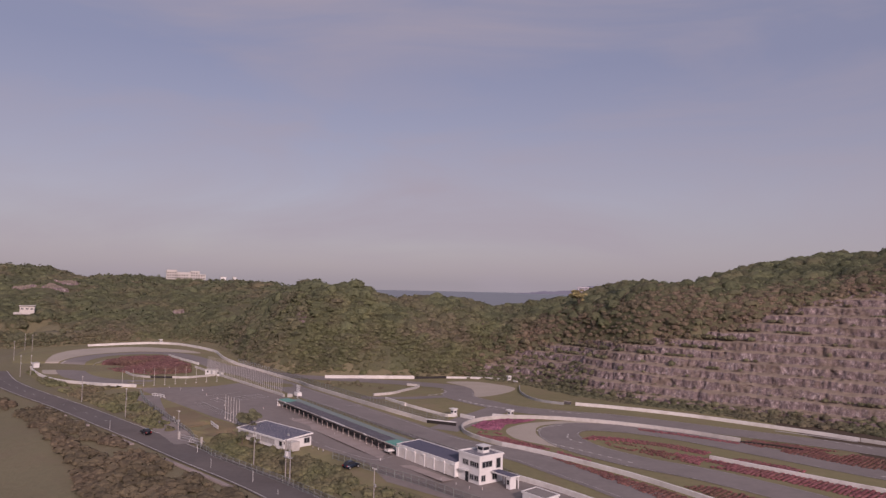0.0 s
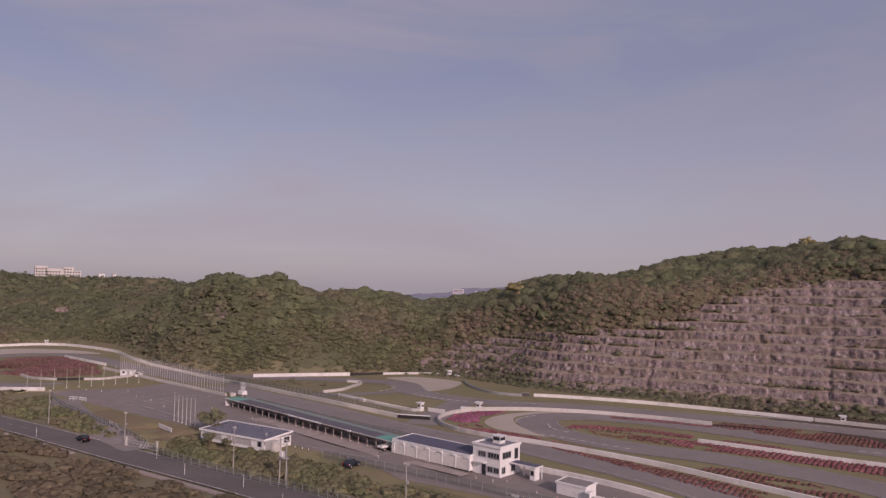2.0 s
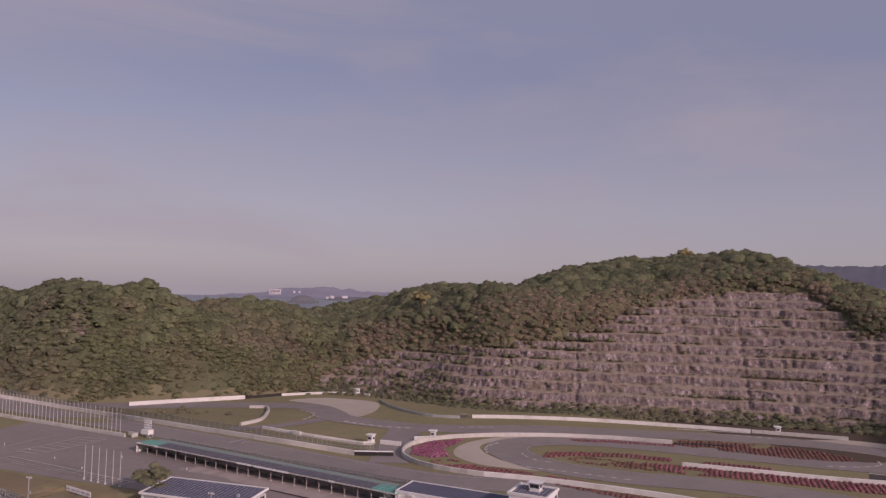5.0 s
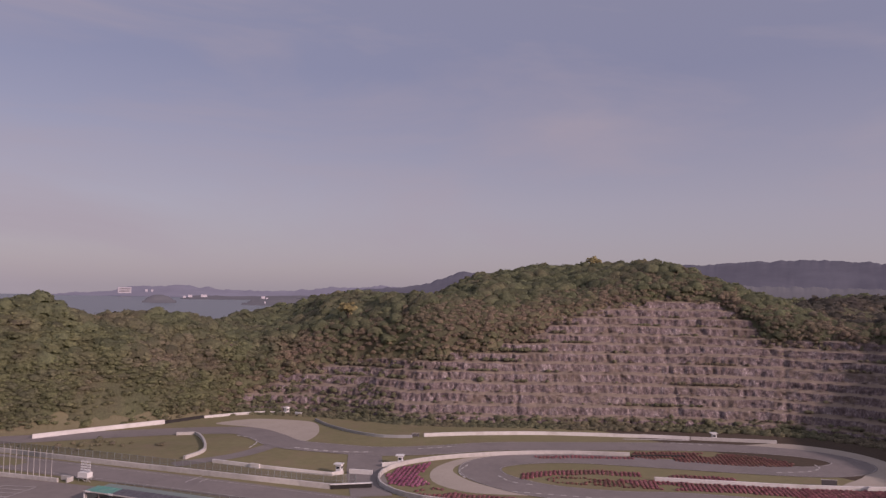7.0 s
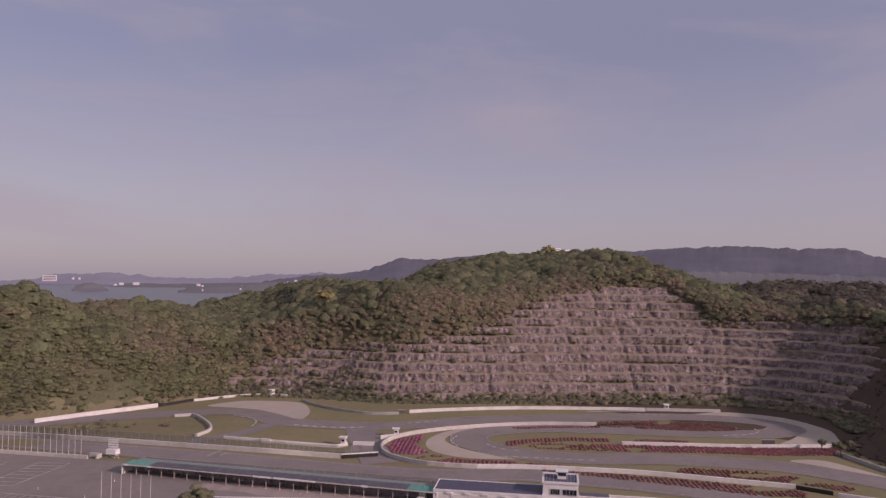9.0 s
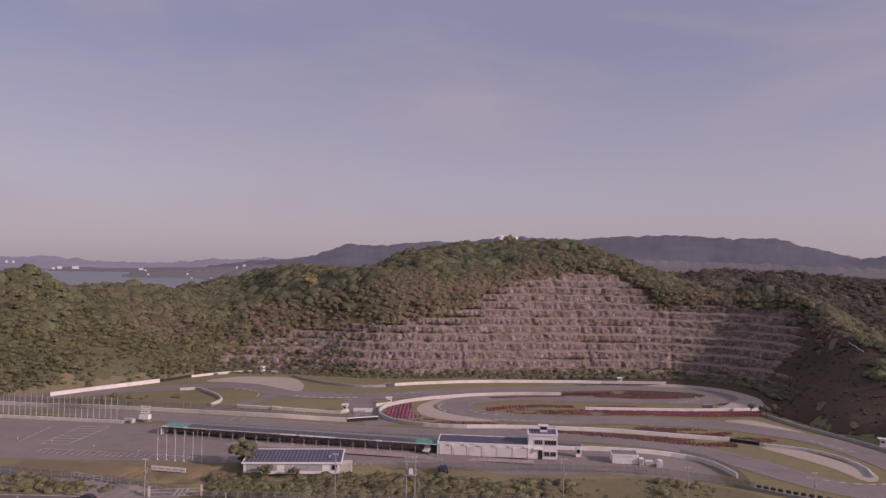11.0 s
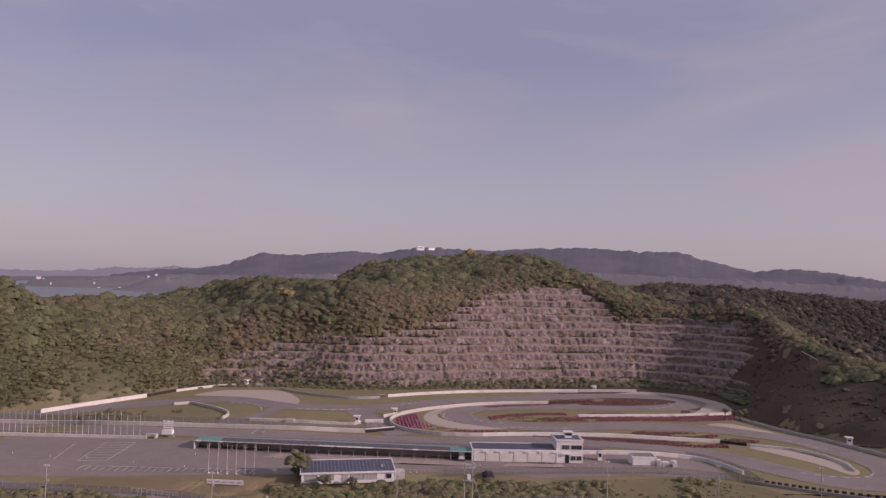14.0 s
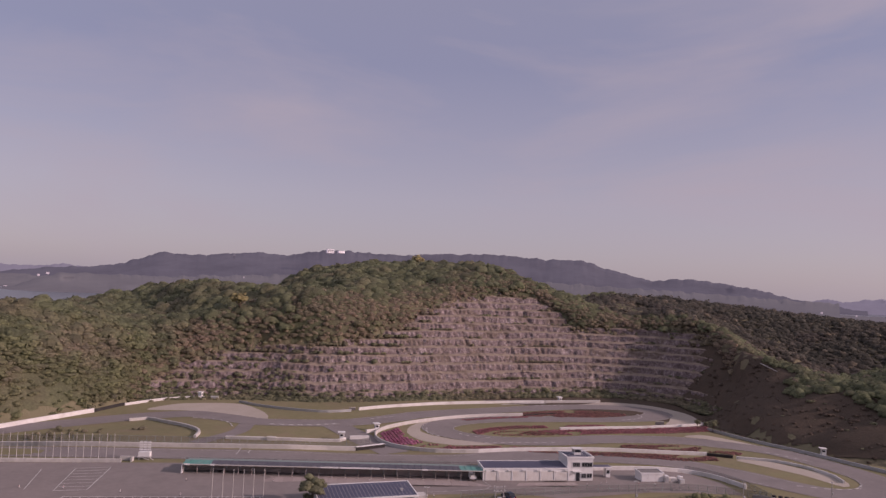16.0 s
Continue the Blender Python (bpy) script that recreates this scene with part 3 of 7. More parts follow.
def clump(seed, leaves, flat=0.8, lump=0.35, leaf=0.17, core=2, up=0.35, knobs=11):
    """One crown of radius 1: a core of rounded leaf masses, open below, and leaf clumps standing off it. Points, triangles, normals."""
    bm = bmesh.new()
    bmesh.ops.create_icosphere(bm, subdivisions=core, radius=1.0)
    bmesh.ops.delete(bm, geom=[p for p in bm.verts if p.co.z < -0.45], context="VERTS")
    bm.verts.index_update()
    v = np.array([p.co[:] for p in bm.verts])
    f = np.array([[p.index for p in t.verts] for t in bm.faces])
    bm.free()
    r = np.random.default_rng(seed)
    k = r.normal(size=(knobs, 3))
    k[:, 2] = np.abs(k[:, 2]) * 0.9 - 0.2
    k /= np.linalg.norm(k, axis=1)[:, None]
    size, tall = r.uniform(0.45, 0.85, knobs), r.uniform(0.55, 1.0, knobs)

    def out(n):
        a = np.arccos(np.clip(n @ k.T, -1, 1)) / size
        return 0.66 + lump * (tall * np.sqrt(np.clip(1 - a * a, 0, 1))).max(1)

    v = v * (out(v) * r.uniform(0.93, 1.07, len(v)))[:, None]
    tri = v[f]
    fnrm = np.cross(tri[:, 1] - tri[:, 0], tri[:, 2] - tri[:, 0])
    vn = np.zeros_like(v)
    for c in range(3):
        np.add.at(vn, f[:, c], fnrm)
    n = r.normal(size=(leaves, 3))
    n[:, 2] = np.abs(n[:, 2]) * 0.9 - 0.25
    n /= np.linalg.norm(n, axis=1)[:, None]
    c = n * (out(n) * r.uniform(0.96, 1.1, leaves))[:, None]
    a = np.cross(n, r.normal(size=(leaves, 3)))
    a /= np.linalg.norm(a, axis=1)[:, None]
    b = np.cross(n, a) + n * r.uniform(-0.35, 0.35, leaves)[:, None]
    s = r.uniform(0.6, 1.2, leaves)[:, None] * leaf
    lv = np.stack([c - a * s - b * s * 0.6, c + a * s * 0.9 - b * s, c + a * s + b * s * 0.7 + n * s * 0.3, c - a * s * 0.7 + b * s], 1).reshape(-1, 3)
    q = len(v) + 4 * np.arange(leaves)[:, None]
    lf = np.concatenate([q + [0, 1, 2], q + [0, 2, 3]])
    ln = np.cross(a, b)
    ln *= np.sign((ln * n).sum(1))[:, None]
    ln = 0.65 * n + 0.35 * ln / np.linalg.norm(ln, axis=1)[:, None]
    fc = np.concatenate([vn, np.repeat(ln, 4, 0)])
    fc = fc / (np.linalg.norm(fc, axis=1)[:, None] + 1e-9) + (0, 0, up)
    fc /= np.linalg.norm(fc, axis=1)[:, None]
    v = np.concatenate([v, lv])
    v[:, 2] *= flat
    return v, np.concatenate([f, lf]), fc


CROWNS = [clump(s, 26, 0.8, 0.32, 0.13, up=1.0, knobs=13) for s in range(8)]
FAR_CROWNS = [clump(40 + s, 18, 0.8, 0.34, 0.17, core=1, up=1.0) for s in range(5)]
LOW = [clump(60 + s, 30, 0.6, 0.36, 0.2, core=1, up=1.1, knobs=8) for s in range(5)]
BUSHES = [clump(20 + s, 20, 0.75, 0.34, 0.17, core=1, up=1.0) for s in range(4)]


def scatter(name, forms, xyz, radius, tall, mat, label, category, parent=None):
    """Many crowns joined into one uncountable mass."""
    vs, fs, ns, base = [], [], [], 0
    which = RNG.integers(0, len(forms), len(xyz))
    ang = RNG.uniform(0, 6.283, len(xyz))
    for k, (v, f, fc) in enumerate(forms):
        sel = np.where(which == k)[0]
        if not len(sel):
            continue
        c, s = np.cos(ang[sel])[:, None], np.sin(ang[sel])[:, None]
        r = radius[sel][:, None]
        p = np.stack([(v[:, 0] * c - v[:, 1] * s) * r, (v[:, 0] * s + v[:, 1] * c) * r, v[:, 2] * r * tall[sel][:, None]], -1) + xyz[sel][:, None]
        vs.append(p.reshape(-1, 3))
        ns.append(np.stack([fc[:, 0] * c - fc[:, 1] * s, fc[:, 0] * s + fc[:, 1] * c, fc[:, 2] + 0 * c], -1).reshape(-1, 3))
        fs.append((f[None] + base + (np.arange(len(sel)) * len(v))[:, None, None]).reshape(-1, 3))
        base += len(sel) * len(v)
    ob = quads(name, np.concatenate(vs), np.concatenate(fs), mat, None, np.concatenate(ns))
    return tagged(ob, label, category, kind="stuff")


def outside(x, y):
    d, _, side = nearest(TOE, x, y)
    return np.where(side > 0, d, -d)


def jitter(x0, x1, y0, y1, step):
    a, b = np.meshgrid(np.arange(x0, x1, step), np.arange(y0, y1, step))
    a, b = a.ravel(), b.ravel()
    return a + RNG.uniform(-0.45, 0.45, len(a)) * step, b + RNG.uniform(-0.45, 0.45, len(a)) * step


def ridge_back(x, y):
    """How far behind the nearest crest a place lies."""
    dr, rr = np.full(x.shape, 1e9), np.zeros(x.shape)
    for px, py, _ in RIDGE:
        q = np.hypot(x - px, y - py)
        rr = np.where(q < dr, math.hypot(px, py - 220), rr)
        dr = np.minimum(dr, q)
    return np.hypot(x, y - 220) - rr


def waves(x, y, a, b):
    return np.sin(x * a + 2.1 * np.sin(y * b)) * np.sin(y * a * 1.17 + 1.7 * np.sin(x * b))


SCARS = ((-289, 542, 9, 9), (-283, 514, 10, 7), (-306, 514, 8, 8), (-172, 460, 4, 4), (-67.5, 335, 4.5, 3.5), (19.3, 333.5, 2, 2))
tx, ty = jitter(-440, 400, -40, 700, 3.1)
ex, ey = jitter(-120, 70, 300, 420, 3.0)  # steep slopes hold more crowns for their plan
ex1, ey1 = jitter(120, 330, 10, 230, 3.0)  # the ridges to the east are closely wooded
tx, ty = np.concatenate([tx, ex, ex1]), np.concatenate([ty, ey, ey1])
d = outside(tx, ty)
cap = cliff_top(tx, ty)
ok = (d > np.where((tx > 70) & (ty < 150), 26 + 5 * waves(tx, ty, 0.11, 0.05), np.where((tx > -115) & (tx < 45), np.where(tx > -80, 15 + 7 * waves(tx, ty, 0.1, 0.06), 4 + 4 * waves(tx, ty, 0.1, 0.06)), np.where(tx < 30, 3, 2)))) & ~((cap > 0) & (d < cap / SLOPE + 17) & (waves(tx, ty, 0.085, 0.06) < -0.62)) & ((cap <= 0) | (d > cap / SLOPE + 3.0)) & ((ridge_back(tx, ty) < 22) | ((tx > 200) & (ty < 260) & (ty > 20) & (nearest(SECOND, tx, ty)[0] < 70)) | ((tx > 140) & (tx < 300) & (ty < 190) & (ty > 50))) & ~((np.hypot(tx, ty - 60) > 480) & (RNG.random(len(tx)) < 0.5))
for cx, cy, ra, rb in SCARS:
    ok &= np.hypot((tx - cx * 0.985) / (ra + 3), (ty - cy * 0.985) / (rb + 7)) > 1
tx, ty, d, cap = tx[ok], ty[ok], d[ok], cap[ok]
w = waves(tx, ty, 0.045, 0.03)
rad = np.clip((2.55 + 0.8 * w) * np.exp(RNG.normal(0, 0.36, len(tx))), 1.2, 5.0)
edge = np.clip((d - cap / SLOPE * (cap > 0) - 2) / 14, 0.75, 1)
rad *= np.where(RNG.random(len(tx)) < 0.22, 0.6, 1.0) * edge
rad *= np.where(np.hypot(tx, ty - 60) > 480, 1.4, 1.0)
rad = np.where((tx > 70) & (ty < 160), np.minimum(rad, 3.2), rad)
tz = on_ground(tx, ty)
M_LABEL = "dense dark-green broadleaf wood covering the hillside"
# the far eastern ridge gets the leaves with haze put into their colour
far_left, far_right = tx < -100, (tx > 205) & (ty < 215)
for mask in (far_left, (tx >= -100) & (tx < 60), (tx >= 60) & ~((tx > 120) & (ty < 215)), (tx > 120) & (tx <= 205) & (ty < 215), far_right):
    scatter("woodland", FAR_CROWNS if mask is far_left or mask is far_right else CROWNS, np.stack([tx, ty, tz - rad * 0.1 + 0.5], -1)[mask], rad[mask], RNG.uniform(0.75, 1.2, mask.sum()), M_HAZE_WOODS if mask is far_right else M_WOODS, M_LABEL, "wood")

# pale blossoming crowns among the woods of the ridge
pale = (tx > 120) & (ty < 200) & (waves(tx, ty, 0.07, 0.04) > 0.1) & (RNG.random(len(tx)) < 0.1)
scatter("blossom_woods", CROWNS, np.stack([tx, ty, tz + rad * 0.35 + 0.6], -1)[pale], rad[pale] * 0.7, RNG.uniform(0.8, 1.1, pale.sum()), M_PALE, "pale cream blossoming trees among the woods", "trees")

# bare rock scars on the hillside
def rock_scar(cx, cy, ra, rb, turn):
    n, m = 13, 9
    v = []
    for i in range(n):
        for j in range(m):
            a, b = (i / (n - 1) - 0.5) * 2, (j / (m - 1) - 0.5) * 2
            s = 1 + 0.35 * noise.noise(Vector((cx + a * 2, cy + b * 2, 0)))
            q = math.sqrt(max(a * a + b * b, 1e-6)) / max(abs(a), abs(b), 1e-6)
            a, b = a * ra * s / q, b * rb * s / q
            x, y = cx + a * math.cos(turn) - b * math.sin(turn), cy + a * math.sin(turn) + b * math.cos(turn)
            edge = i in (0, n - 1) or j in (0, m - 1)
            v.append((x, y, -0.8 if edge else 2.0 + 0.9 * noise.noise(Vector((x * 0.4, y * 0.4, 1.0)))))
    v = np.array(v)
    v[:, 2] += on_ground(v[:, 0], v[:, 1])
    f = [(i * m + j, (i + 1) * m + j, (i + 1) * m + j + 1, i * m + j + 1) for i in range(n - 1) for j in range(m - 1)]
    tagged(raw("rock_scar", v.tolist(), f, M_ROCK), "bare pale rock scar on the wooded slope", "rock", "rock scars", "structure")


for k, (cx, cy, ra, rb) in enumerate(SCARS):
    rock_scar(cx, cy, ra, rb, 0.5 + 0.3 * k)

# a close mat of undergrowth below the crowns and over the lower slopes
ux, uy = np.meshgrid(np.arange(-440, 262, 1.8), np.arange(150, 660, 1.8))
ux, uy = ux + RNG.uniform(-0.5, 0.5, ux.shape), uy + RNG.uniform(-0.5, 0.5, uy.shape)
ud, uc = outside(ux, uy), cliff_top(ux, uy)
uz = on_ground(ux, uy) + np.clip((ud - 0.5) / 5, 0, 1) * (1.25 + 0.35 * waves(ux, uy, 0.31, 0.2) + RNG.uniform(-0.3, 0.3, ux.shape))
cover = (ud > 0.5) & ((uc <= 0) | (ud > uc / SLOPE + 1.5)) & (ridge_back(ux, uy) < 25)
for cx, cy, ra, rb in SCARS:
    cover &= np.hypot((ux - cx) / (ra + 2), (uy - cy) / (rb + 2)) > 1
cover &= ~((ux > 110) & (uy < 165))
ui = np.arange(ux.size).reshape(ux.shape)
uf = np.stack([ui[:-1, :-1], ui[:-1, 1:], ui[1:, 1:], ui[1:, :-1]], -1)[cover[:-1, :-1] & cover[1:, 1:]]
used, uf = np.unique(uf, return_inverse=True)
mat_ob = quads("undergrowth", np.stack([ux, uy, uz], -1).reshape(-1, 3)[used], uf.reshape(-1, 4), M_UNDER)
mat_ob.data.shade_smooth()
tagged(mat_ob, "close mat of olive and brown undergrowth on the hillsides", "undergrowth", kind="stuff")

# low scrub along the foot of the hills
sx, sy = jitter(-320, 170, -40, 470, 1.95)
fx, fy = jitter(-95, 46, 303, 360, 1.45)  # thicker below the left slope
gx1, gy1 = jitter(-260, 46, 290, 440, 1.25)  # a thick hem of scrub at the steep foot
hem = outside(gx1, gy1)
hem = (hem > 0) & (hem < 7)
sx, sy = np.concatenate([sx, fx, gx1[hem]]), np.concatenate([sy, fy, gy1[hem]])
d = outside(sx, sy)
cap = cliff_top(sx, sy)
ok = (d > np.where(sx < 42, -0.5, 0.8)) & ((sy > 306 + 0.3 * np.maximum(sx - 25, 0)) | (sx > 42) | (sx < -90)) & (d < np.where(((sx > 70) & (sy < 150)) | ((sx > 120) & (sy < 195)), 48, np.where((sx > -85) & (sx < 45), 32, np.where(sx > -118, 16 + 6 * waves(sx, sy, 0.09, 0.05), 14)))) & ((cap <= 0) | (d > cap / SLOPE) | ((sx - 48) * 0.79 - (sy - 243) * 0.613 < -50)) & (waves(sx, sy, 0.06, 0.05) + RNG.normal(0, 0.4, len(sx)) > np.where((sx > -80) & (sx < 20), -0.6, -0.5))
ok &= ~((sx > 70) & (sy < 150) & (RNG.random(len(sx)) < 0.97))
sx, sy, d = sx[ok], sy[ok], d[ok]
sr = np.clip(1.35 * np.exp(RNG.normal(0, 0.35, len(sx))), 0.5, 2.8) * np.clip(0.65 + d / 26, 0.65, 1.15)
green = (sy > 295) & (waves(sx, sy, 0.07, 0.05) + RNG.normal(0, 0.5, len(sx)) > np.interp(sx, (-110, -60, -20, 25, 50), (1.6, 0.2, -0.5, -0.2, 1.5)))
sr *= np.where((sx > -118) & (sx < 45), 1.2, np.where(sx > 70, 0.75, 1.0))
for mask, mat, label in ((~green, M_SHRUB, "dry olive scrub along the foot of the hills"), (green, M_FRESH, "fresh green scrub and tall grass on the lower slope")):
    scatter("foot_scrub", LOW + BUSHES[:1], np.stack([sx, sy, on_ground(sx, sy) + np.where(sx < 45, 0.1 * sr + 0.9 * np.clip(d / 5, 0, 1), 0.14 * sr)], -1)[mask], sr[mask], RNG.uniform(0.6, 1.1, mask.sum()) * np.where(sx[mask] > 70, 0.6, 1.0), mat, label, "scrub")

# smooth brown heath on the spur and past the quarry's end, colour darkened for shade
hx, hy = np.meshgrid(np.arange(66, 216, 2.0), np.arange(-66, 176, 2.0))
hd = outside(hx, hy) + 2.5 * waves(hx, hy, 0.13, 0.06)
hz = on_ground(hx, hy) + 0.22
hi = np.arange(hx.size).reshape(hx.shape)
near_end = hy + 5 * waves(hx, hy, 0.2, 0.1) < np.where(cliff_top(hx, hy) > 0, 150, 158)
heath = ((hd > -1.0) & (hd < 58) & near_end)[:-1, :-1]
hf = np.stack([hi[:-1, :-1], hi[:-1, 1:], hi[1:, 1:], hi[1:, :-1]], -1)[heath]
tagged(quads("ground_spur", np.stack([hx, hy, hz], -1).reshape(-1, 3), hf, M_SHADED_HEATH), "smooth brown grass and heath on the spur, darkened for its shade", "hillside", kind="structure")

# low brown scrub on the spur, its colour partly darkened for shade
px, py = jitter(72, 200, 0, 200, 1.7)
d, cap = outside(px, py), cliff_top(px, py)
ok = (d > -4) & (d < 44) & ((py < 150) | ((px > 128) & (cap <= 0)) | ((px > 128) & (d > cap / SLOPE - 6))) & (RNG.random(len(px)) < 0.9)
px, py = px[ok], py[ok]
pr = RNG.uniform(0.35, 0.95, len(px)) * np.where(waves(px, py, 0.12, 0.05) > 0.45, 1.7, 1.0)
clear = (np.hypot(px - 87.5, py - 94.8) > 6) & (RNG.random(len(px)) < 0.28)
px, py, pr = px[clear], py[clear], pr[clear]
scatter("spur_scrub", LOW, np.stack([px, py, on_ground(px, py) + 0.2], -1), pr, RNG.uniform(0.6, 1.0, len(px)), M_SPUR, "low brown scrub on the spur, darkened in part for its shade", "scrub")

# dry scrub on the slope just above the quarry
qx, qy = jitter(10, 260, 130, 340, 1.35)
d, cap = outside(qx, qy), cliff_top(qx, qy)
ok = (cap > 0) & (d > cap / SLOPE - 2.5) & (d < cap / SLOPE + 26) & (RNG.random(len(qx)) < 0.92)
qx, qy = qx[ok], qy[ok]
qr = RNG.uniform(0.9, 2.3, len(qx))
scatter("slope_scrub", BUSHES, np.stack([qx, qy, on_ground(qx, qy) + qr * 0.28], -1), qr, RNG.uniform(0.7, 1.1, len(qx)), M_SLOPE, "tan and olive scrub above the quarry's edge", "scrub")

# shrubs on the quarry benches and along its foot
bx, bz, by, br, tuft = [], [], [], [], []
for i in range(0, len(foot), 2):
    for k in range(1, 14):
        x, y = foot[i] + fn[i] * (3 + k * BENCH / SLOPE - 1.0)
        if k * BENCH >= cliff_top(np.array(x), np.array(y)):
            continue
        if RNG.random() < 0.3:
            tuft.append((x + RNG.normal(0, 0.4), y + RNG.normal(0, 0.4), k * BENCH - 0.3, RNG.uniform(0.3, 0.7)))
        margin = float(cliff_top(np.array(x), np.array(y))) - k * BENCH
        if (x - 48) * 0.79 - (y - 243) * 0.613 < 60 and RNG.random() < 0.5 * math.exp(-margin / 3.5):  # scrub hanging over the western brow
            bx.append(x), by.append(y), bz.append(k * BENCH + 0.1), br.append(RNG.uniform(0.8, 2.0))
        if waves(x, y + k * 9, 0.12, 0.05) + RNG.normal(0, 0.3) > 0.72:
            bx.append(x), by.append(y), bz.append(k * BENCH - 0.1), br.append(RNG.uniform(0.5, 1.3))
    x, y = foot[i]
    u = (x - 48) * 0.79 - (y - 243) * 0.613
    for q in range(11 if u < -14 or u > 158 else 1 if u < 5 or u > 145 else 0):
        d0 = abs(RNG.normal(0, 9 + 0.12 * max(0, -14 - u) + max(0, u - 150)))
        if RNG.random() < 0.55 and d0 < 32:
            x, y = foot[i] + fn[i] * (3 + d0)
            bx.append(x), by.append(y), bz.append(d0 * SLOPE + 0.3), br.append(RNG.uniform(0.6, 1.6))
    for d0 in (-3.0, -1.2, 0.6, 2.2, 3.6, 5.0):
        if RNG.random() < 0.72:
            x, y = foot[i] + fn[i] * (d0 + RNG.uniform(-1, 1))
            bx.append(x), by.append(y), bz.append(max(0.25, (d0 - 3) * 0.8 + 0.4)), br.append(RNG.uniform(0.9, 1.9))
scatter("bench_shrubs", BUSHES, np.stack([bx, by, bz], -1), np.array(br), RNG.uniform(0.7, 1.1, len(bx)), M_SHRUB, "low olive shrubs on the quarry benches", "shrubs")
tuft = np.array(tuft)
scatter("bench_grass", LOW, tuft[:, :3], tuft[:, 3], RNG.uniform(0.6, 1.0, len(tuft)), M_STRAW, "dry brown grass and weeds along the quarry benches", "grass")

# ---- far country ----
# distance haze is put into a bluish base colour and a faint glow
def haze_glow_material(name, col, glow, amount):
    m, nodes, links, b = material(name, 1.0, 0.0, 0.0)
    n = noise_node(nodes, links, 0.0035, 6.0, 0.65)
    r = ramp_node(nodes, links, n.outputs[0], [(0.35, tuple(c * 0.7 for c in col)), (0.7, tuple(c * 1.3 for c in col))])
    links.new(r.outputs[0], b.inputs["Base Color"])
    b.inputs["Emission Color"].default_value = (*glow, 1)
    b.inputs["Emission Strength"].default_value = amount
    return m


M_FAR = haze_glow_material("hazy_far_hills", (0.06, 0.061, 0.068), (0.125, 0.12, 0.16), 0.4)
M_FARTHEST = haze_glow_material("hazier_far_hills", (0.08, 0.083, 0.095), (0.18, 0.17, 0.22), 0.6)
M_FAR_SHORE = haze_glow_material("hazy_shore", (0.075, 0.075, 0.072), (0.13, 0.125, 0.15), 0.5)
EYE0 = (-110.0, 65.0, 44.0)


def far_mass(name, dist, depth, crest, mat, label, wobble=0.13):
    """A long hill far off: crest as (azimuth, elevation) in degrees seen from the flight line."""
    az = np.arange(crest[0][0], crest[-1][0] + 0.01, 0.08)
    el = np.interp(az, [c[0] for c in crest], [c[1] for c in crest])
    el = np.array([e + wobble * noise.fractal(Vector((a * 1.3, dist * 0.01, 0)), 0.8, 2.1, 5) for a, e in zip(az, el)])
    soft = np.convolve(np.pad(el, 20, "edge"), np.ones(41) / 41, "valid")
    v = []
    for a, e, s in zip(np.radians(az), el, soft):
        zt = EYE0[2] + dist * math.tan(radians(e))
        zs = EYE0[2] + dist * math.tan(radians(s))
        for k, (q, h) in enumerate(((-1.0, 0.0), (-0.8, 0.2), (-0.62, 0.38), (-0.45, 0.55), (-0.3, 0.7), (-0.18, 0.84), (-0.08, 0.94), (0.0, 1.0), (0.4, 0.5))):
            spur = noise.fractal(Vector((math.degrees(a) * 0.4 + 0.5 * k, k * 0.9, dist)), 0.9, 2.1, 4)
            r = dist + depth * q + (depth * 0.1 * spur if 0 < k < 7 else 0)
            z = -8 + ((zt if k == 7 else zs + (zt - zs) * h**8) + 8) * (h + (0.11 * spur * h if 0 < k < 7 else 0))
            v.append((EYE0[0] + r * math.sin(a), EYE0[1] + r * math.cos(a), z))
    f = [(9 * i + k, 9 * i + 9 + k, 9 * i + 10 + k, 9 * i + 1 + k) for i in range(len(az) - 1) for k in range(8)]
    return tagged(raw(name, v, f, mat, smooth=True), label, "hills", kind="structure")


HAZE = "blue-grey hills far away in the haze"
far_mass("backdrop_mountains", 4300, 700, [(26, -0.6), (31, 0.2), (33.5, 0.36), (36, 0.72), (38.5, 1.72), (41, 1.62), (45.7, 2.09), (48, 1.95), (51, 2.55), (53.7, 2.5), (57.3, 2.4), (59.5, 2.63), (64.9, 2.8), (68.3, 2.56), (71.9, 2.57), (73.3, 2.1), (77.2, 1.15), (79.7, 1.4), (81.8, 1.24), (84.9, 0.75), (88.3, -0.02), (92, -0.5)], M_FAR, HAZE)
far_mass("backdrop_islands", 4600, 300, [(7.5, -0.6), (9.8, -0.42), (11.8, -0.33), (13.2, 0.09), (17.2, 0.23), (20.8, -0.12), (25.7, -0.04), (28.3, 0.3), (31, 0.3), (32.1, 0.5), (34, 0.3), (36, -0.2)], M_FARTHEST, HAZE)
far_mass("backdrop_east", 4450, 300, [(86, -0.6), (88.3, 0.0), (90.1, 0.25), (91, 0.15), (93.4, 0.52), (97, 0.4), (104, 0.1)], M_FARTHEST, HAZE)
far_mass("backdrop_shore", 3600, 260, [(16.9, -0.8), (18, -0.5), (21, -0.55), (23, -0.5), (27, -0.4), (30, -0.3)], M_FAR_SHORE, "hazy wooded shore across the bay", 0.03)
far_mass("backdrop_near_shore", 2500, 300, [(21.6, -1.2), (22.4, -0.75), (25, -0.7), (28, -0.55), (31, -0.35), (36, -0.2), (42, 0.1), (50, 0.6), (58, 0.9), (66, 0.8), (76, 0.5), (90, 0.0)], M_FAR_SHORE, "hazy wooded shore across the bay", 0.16)
